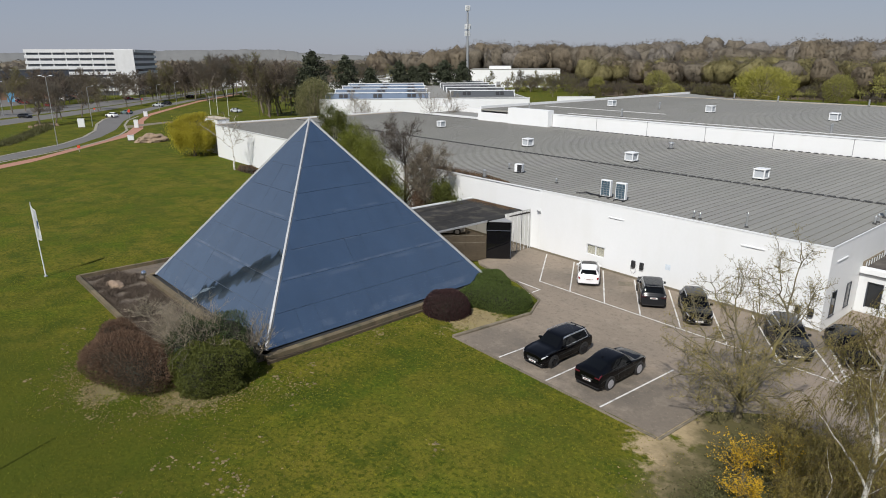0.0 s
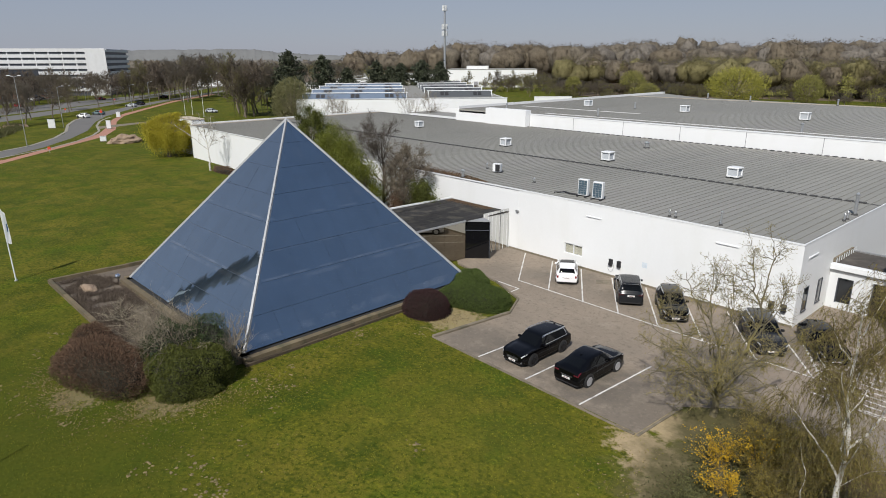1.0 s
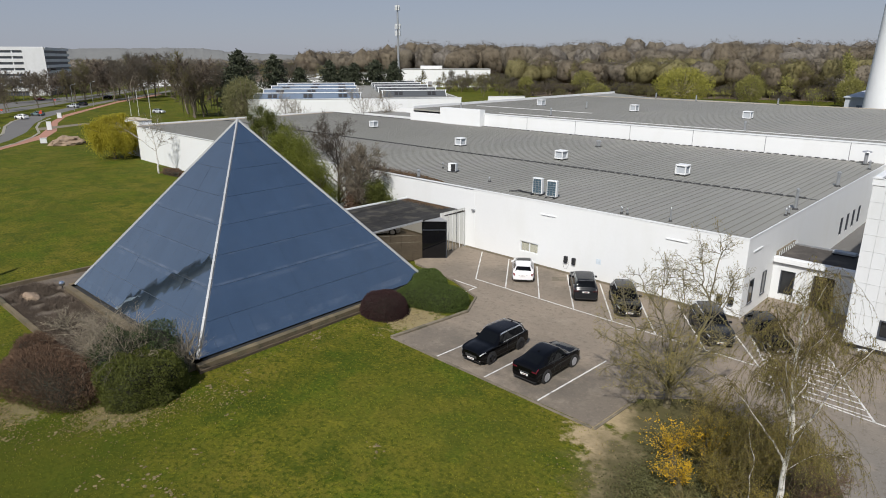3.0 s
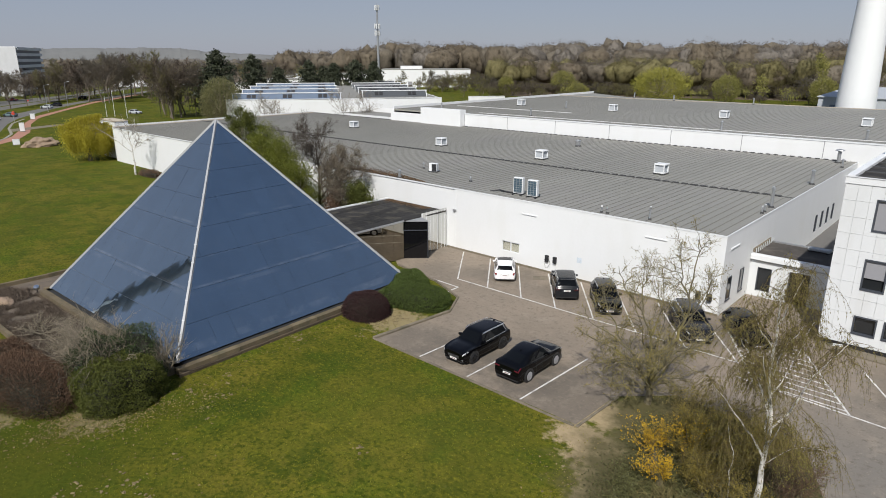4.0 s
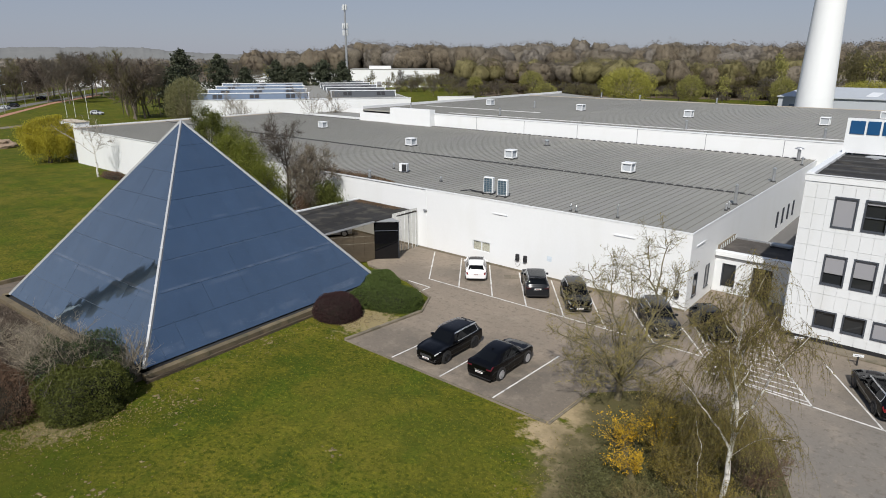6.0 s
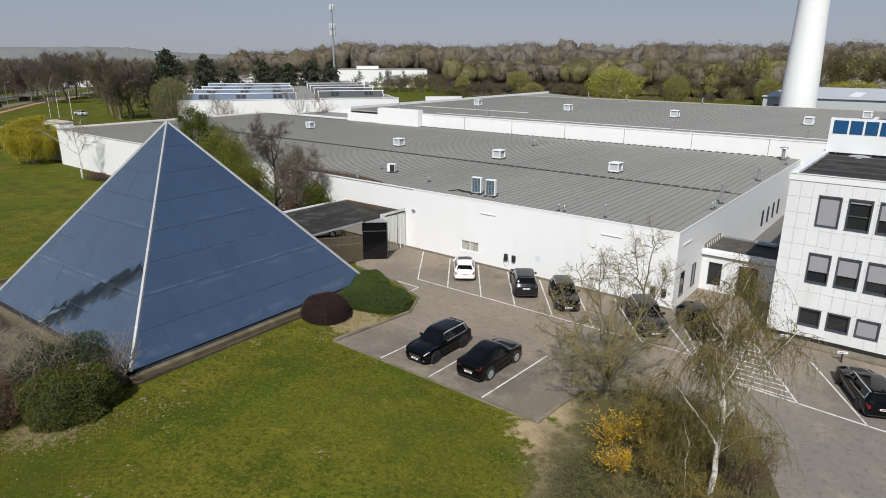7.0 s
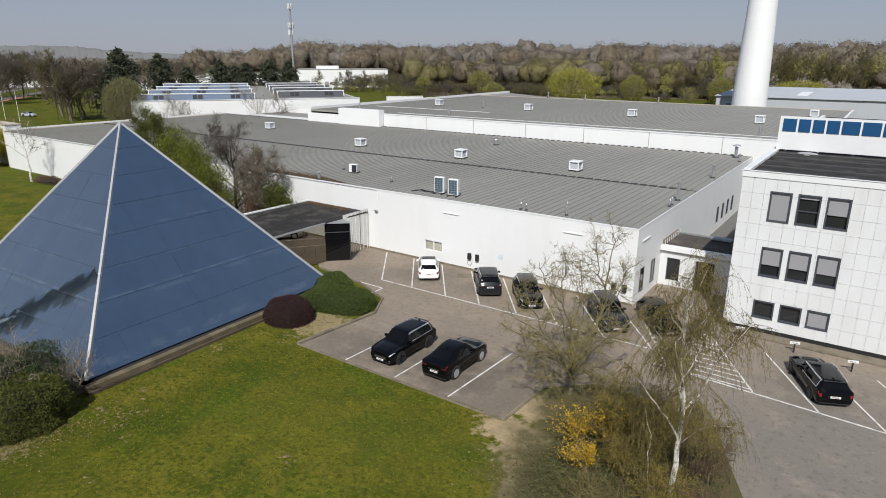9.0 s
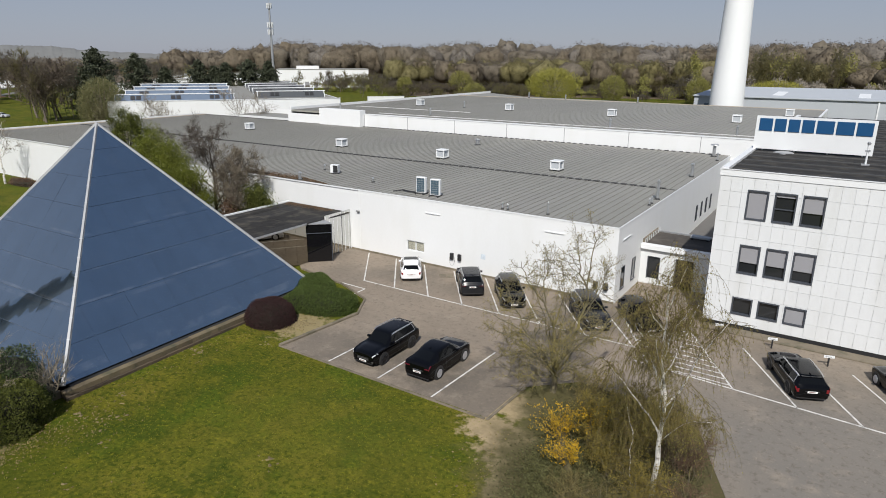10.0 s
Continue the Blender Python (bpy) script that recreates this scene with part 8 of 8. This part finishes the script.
part("door", boxes((-34.5, -31.8, 171.9, 171.99, 0, 7.6)), "solar", t)
part("downpipe", boxes((2.0, 2.3, 171.8, 171.98, 0, 9.4)), "white_metal", t)
part("bay_wall", boxes((8, 40, 150, 171.9, 0, 6.2)), "white_wall", t)
part("bay_roof", boxes((7.8, 40.2, 149.8, 171.9, 6.2, 6.5)), "coping", t)

# telecom mast
t = thing("telecom_mast", (-245, 221, 0), "tall grey telecom mast with antenna panels", "mast")
part("pole", tube(bmesh.new(), (0, 0, 0), (0, 0, 42.6), 0.72, 0.42, 14), "steel", t)
for z, n, r in ((41.6, 6, 1.0), (33.0, 6, 1.2), (29.8, 5, 1.2)):
    for k in range(n):
        a = 2 * math.pi * k / n
        part("antenna_panel", boxes((r * math.cos(a) - 0.2, r * math.cos(a) + 0.2, r * math.sin(a) - 0.2, r * math.sin(a) + 0.2, z - 1.2, z + 1.2)), "white_metal", t)
        part("bracket", tube(bmesh.new(), (0, 0, z), (r * math.cos(a), r * math.sin(a), z), 0.06, 0.06, 5), "steel", t)
part("spike", tube(bmesh.new(), (0, 0, 42.6), (0, 0, 44.6), 0.06, 0.03, 6), "steel", t)

for x, y, h, sc in ((-260, 249, 9, 0.75), (-252, 257, 8, 0.7), (-248, 261, 9, 0.8), (-243, 266, 8, 0.75), (-225, 262, 7, 0.6), (-215, 268, 8, 0.65), (-205, 240, 6, 0.55)):
    plant("poplar", (x, y, 0), "slim budding tree on the meadow before the factory", "tree", patterns[4 if rng.uniform() < 0.5 else 1], "meadow trees", turn=rng.uniform(0, 360), scale=sc)

# parking deck and low buildings beyond the avenue
t = thing("parking_deck", (-389.5, 60.2, 0), "white multi-storey parking deck with open dark levels", "parking deck", turn=62)
# solid dark core: the shade of the open levels is put into its colour
part("core", boxes((-9, 41.5, 0.5, 50, 0, 22.6)), "frame", t)
for k in range(8):
    z = 2.2 + 2.8 * k
    part("deck_band", boxes((-10, 42, 0, 0.6, z, z + 1.65)), "deck_concrete", t)
    part("deck_band", boxes((42, 42.6, 0.6, 50, z, z + 1.4)), "deck_concrete", t)
    for q in range(9):
        part("deck_post", boxes((-9.6 + 6.2 * q, -9.1 + 6.2 * q, 0.3, 0.55, z + 1.65, z + 2.8)), "deck_concrete", t) if k < 7 else None
part("stair_tower", boxes((32.5, 42.05, -0.3, 0.5, 0, 23.2)), "deck_concrete", t)
part("top", boxes((-9, 41, 0.7, 50, 22.6, 22.9)), "blind", t)
for x, y, w, d, h, m, turn, lab in ((-369, 46.9, 22.5, 5, 8.0, "brick", 83, "low brown brick building beyond the avenue"), (-381, 46.5, 42, 6, 13.4, "frame", 83, "dark flat-roofed store beyond the avenue"), (-440, 200, 60, 20, 10, "white_wall", 60, "white flat-roofed building among far trees"),
                                    (-330, 262, 50, 16, 8.5, "white_wall", 50, "white industrial hall behind the pines"), (-300, 222, 42, 14, 8.5, "white_wall", 48, "white industrial hall behind the pines"), (-268, 190, 30, 14, 8.0, "white_wall", 48, "white industrial hall behind the pines"), (-520, 380, 36, 14, 16, "coping", 50, "tan office block in the distance"), (-245, 150, 40, 14, 7.5, "white_wall", 55, "white workshop behind the pines")):
    t = thing("far_building", (x, y, 0), lab, "building", "far buildings", turn=turn)
    part("wall", boxes((-w / 2, w / 2, -d / 2, d / 2, 0, h)), m, t)
    part("roof", boxes((-w / 2 - 0.2, w / 2 + 0.2, -d / 2 - 0.2, d / 2 + 0.2, h, h + 0.4)), "roof_sheet", t)
    for k in range(int(w / 6)):
        part("window", boxes((-w / 2 + 2 + 6 * k, -w / 2 + 5 + 6 * k, -d / 2 - 0.06, -d / 2 - 0.01, h * 0.4, h * 0.75)), "window", t)

# unseen slender stack south-west, added to mirror a dark band in the pyramid
stack = thing("chimney", (-149.0, -38.0, 0), "unseen dark stack added to mirror a band in the pyramid glass", "chimney")
for k in range(5):
    part("shaft_section", lathe(bmesh.new(), [(1.9 - 0.05 * k, 10.0 * k), (1.85 - 0.05 * k, 10.0 * k + 9.96)], 20), "frame", stack)
part("rim", lathe(bmesh.new(), [(1.5, 50.0), (1.8, 50.1), (1.8, 50.5), (1.4, 50.6)], 20), "steel", stack)

wood("deck_trees", 60, polar(71, 84, 318, 372), 10, 13.5, ["wood_brown", "wood_grey"], 360, 1.3, 0.19, "leafless trees before the parking deck", 0.42)
# cars in the car park beyond the avenue
for i in range(16):
    col = ("white_paint", "silver_paint", "dark_grey_paint", "red_paint", "white_paint", "black_paint")[int(rng.integers(6))]
    x, y = (-346 - 4.6 * i, 58 + 2.1 * i) if i < 9 else (-330 - 8.0 * (i - 9), 40 + 0.4 * (i - 9))
    car((x + rng.uniform(-0.4, 0.4), y, 0.02), 40 + rng.uniform(-3, 3), "car in the car park beyond the avenue", "wagon", col, size=(4.5, 1.85, 1.5), group="far parked cars", simple=True, rails=False, cladding=False)
t = thing("service_sign", (-321.9, 34.5, 0), "tall plain blue sign board beside the car park", "sign", turn=80)
part("post", boxes((-0.15, 0.15, -0.15, 0.15, 0, 2.0)), "steel", t)
part("board", boxes((-1.3, 1.3, -0.15, 0.15, 1.4, 5.2)), mat("pale_blue_board", (0.12, 0.32, 0.5), var=0.1), t)

# ---------- grass tufts and litter ----------
def scatter(k, x0, x1, y0, y1, keep):
    q = np.stack([rng.uniform(x0, x1, k), rng.uniform(y0, y1, k)], 1)
    return q[np.array([keep(x, y) for x, y in q])]


def on_lawn(x, y):
    if y > 25.2 and x > -29.5 or x > -12.2 and y > 22 or -59.5 < x < -34 and 8.4 < y < 34.6 or x > -11.5:
        return False
    return True


q = scatter(130000, -64, -9, -2, 28, on_lawn)
q = q[np.array([noise.noise(Vector((x * 0.5, y * 0.5, 3.0))) for x, y in q]) > rng.uniform(-0.7, 0.35, len(q))]
p = np.column_stack([q, np.zeros(len(q))])
d = unit(rng.normal(0, 0.55, (len(p), 3)) + np.array([0, 0, 1.0]))
tagged(new("grass", raw_mesh("grass", blades(p, d, rng.uniform(0.03, 0.1, len(p)), 0.028), 4, "grass_blade")), "short uneven grass blades of the lawn", "grass", kind="stuff")
q = np.concatenate([np.column_stack([rng.normal(cx, sx, k), rng.normal(cy, sy, k)]) for cx, cy, sx, sy, k in ((-36.5, 4.9, 1.8, 0.35, 420), (-33.2, 7.6, 0.9, 0.8, 420), (-31.4, 10.6, 0.5, 1.3, 320), (-40.2, 4.6, 1.2, 0.4, 200), (-32.6, 8.2, 2.4, 1.3, 260), (-37.5, 4.0, 2.2, 0.8, 200), (-30.8, 13.2, 1.0, 1.6, 350), (-31.2, 28.3, 1.0, 1.2, 350), (-27, 9, 4, 3, 60), (-11.0, 22.5, 1.6, 1.6, 450), (-33.3, 22, 0.7, 4, 250))])
q = q[np.array([on_lawn(x, y) for x, y in q])]
tagged(new("dead_leaves", raw_mesh("dead_leaves", leaves(np.column_stack([q, np.full(len(q), 0.03)]), 0.05, 3.0), 4, "dead_leaf")), "scattered pale dead leaves on the lawn", "leaf litter", kind="stuff")

q = np.column_stack([rng.uniform(-56, -43.5, 5200), HALL_S + 0.2 + np.abs(rng.normal(0, 0.9, 5200))])
q = q[q[:, 1] < HALL_S + 0.25 + (-43.0 - q[:, 0]) * 0.28]
tagged(new("roof_litter", raw_mesh("roof_litter", leaves(np.column_stack([q, np.full(len(q), HALL_Z + 0.085)]), 0.06, 3.0), 4, "roof_leaf")), "drift of brown dead leaves along the hall's eaves", "leaf litter", kind="stuff")
q = np.column_stack([rng.uniform(-48.2, -42.0, 2600), 44.4 - np.abs(rng.normal(0, 0.5, 2600))])
tagged(new("roof_moss", raw_mesh("roof_moss", leaves(np.column_stack([q, np.full(len(q), 3.75)]), 0.045, 3.0), 4, "roof_leaf")), "rusty moss and leaves at the back of the annex roof", "leaf litter", kind="stuff")

bm = bmesh.new()
for cx, cy, sx, sy, k in ((-29.0, 8.6, 3.2, 2.2, 60), (-24.5, 7.2, 1.8, 0.8, 40), (-33.5, 5.2, 3.0, 1.0, 30), (-31.0, 14.0, 0.8, 1.6, 24), (-40, 3.4, 4, 1.2, 22), (-33, 20, 0.9, 4.5, 20), (-30.6, 27.6, 0.9, 1.5, 30), (-10.6, 21.6, 1.2, 1.2, 26), (-46, 6.2, 5, 1.0, 14), (-20, 16, 6, 5, 14)):
    for _ in range(k // 4):
        x, y = rng.normal(cx, sx), rng.normal(cy, sy)
        if not on_lawn(x, y):
            continue
        for _ in range(int(rng.integers(2, 12))):
            r = rng.uniform(0.04, 0.13)
            m = pose(x + rng.normal(0, 0.3), y + rng.normal(0, 0.18), 0.0, rng.uniform(-15, 15), rng.uniform(-15, 15), rng.uniform(0, 360)) @ Matrix.Diagonal((r, r * rng.uniform(0.5, 1), r * rng.uniform(0.25, 0.5), 1))
            vs = [bm.verts.new(m @ Vector(p)) for p in ((1, 0, 0), (0.3, 0.9, 0), (-0.8, 0.5, 0), (-0.7, -0.6, 0), (0.4, -0.9, 0), (0.35, 0.2, 0.9), (-0.4, -0.1, 1.0))]
            for f in ((0, 1, 5), (1, 2, 6, 5), (2, 3, 6), (3, 4, 5, 6), (4, 0, 5)):
                bm.faces.new([vs[i] for i in f])
tagged(part("soil_clods", bm, mat("dry_soil_clods", (0.16, 0.125, 0.06), 0.95, var=0.25, island=0.25), kind="stuff"), "scattered dry soil clods and moss bits on the lawn", "soil")

# ---------- roof sheets, last ----------
ROOF_ROWS = [(HALL_S + 0.075, 53.2), (53.2, 61.6), (61.9, 75.5), (75.5, HALL_N)]
seam_sheets(hall, HALL_W + 0.3, HALL_E - 0.12, ROOF_ROWS, HALL_Z, 0.68, -62)
seam_sheets(rear, R_W + 0.1, R_E - 0.4, [(R_S + 0.5, 120), (120, 151.6)], R_Z, 0.8, 1e9)
bm = boxes((HALL_W + 0.3, HALL_E - 0.12, 61.6, 61.9, HALL_Z, HALL_Z + 0.05))
for i in range(112):
    x = HALL_W + 0.5 + 0.95 * i
    box(bm, x, x + 0.6, 61.55, 61.95, HALL_Z + 0.05, HALL_Z + 0.13)
part("ridge_seam", bm, "seam", hall, "dark ridge seam of the roof", kind="stuff")
bm = bmesh.new()
for i in range(112):
    x = HALL_W + 0.5 + 0.95 * i
    box(bm, x, x + 0.5, HALL_N - 0.5, HALL_N - 0.1, HALL_Z + 0.03, HALL_Z + 0.12)
part("ridge_seam", bm, "seam", hall, "dark seam at the rear wall", kind="stuff")
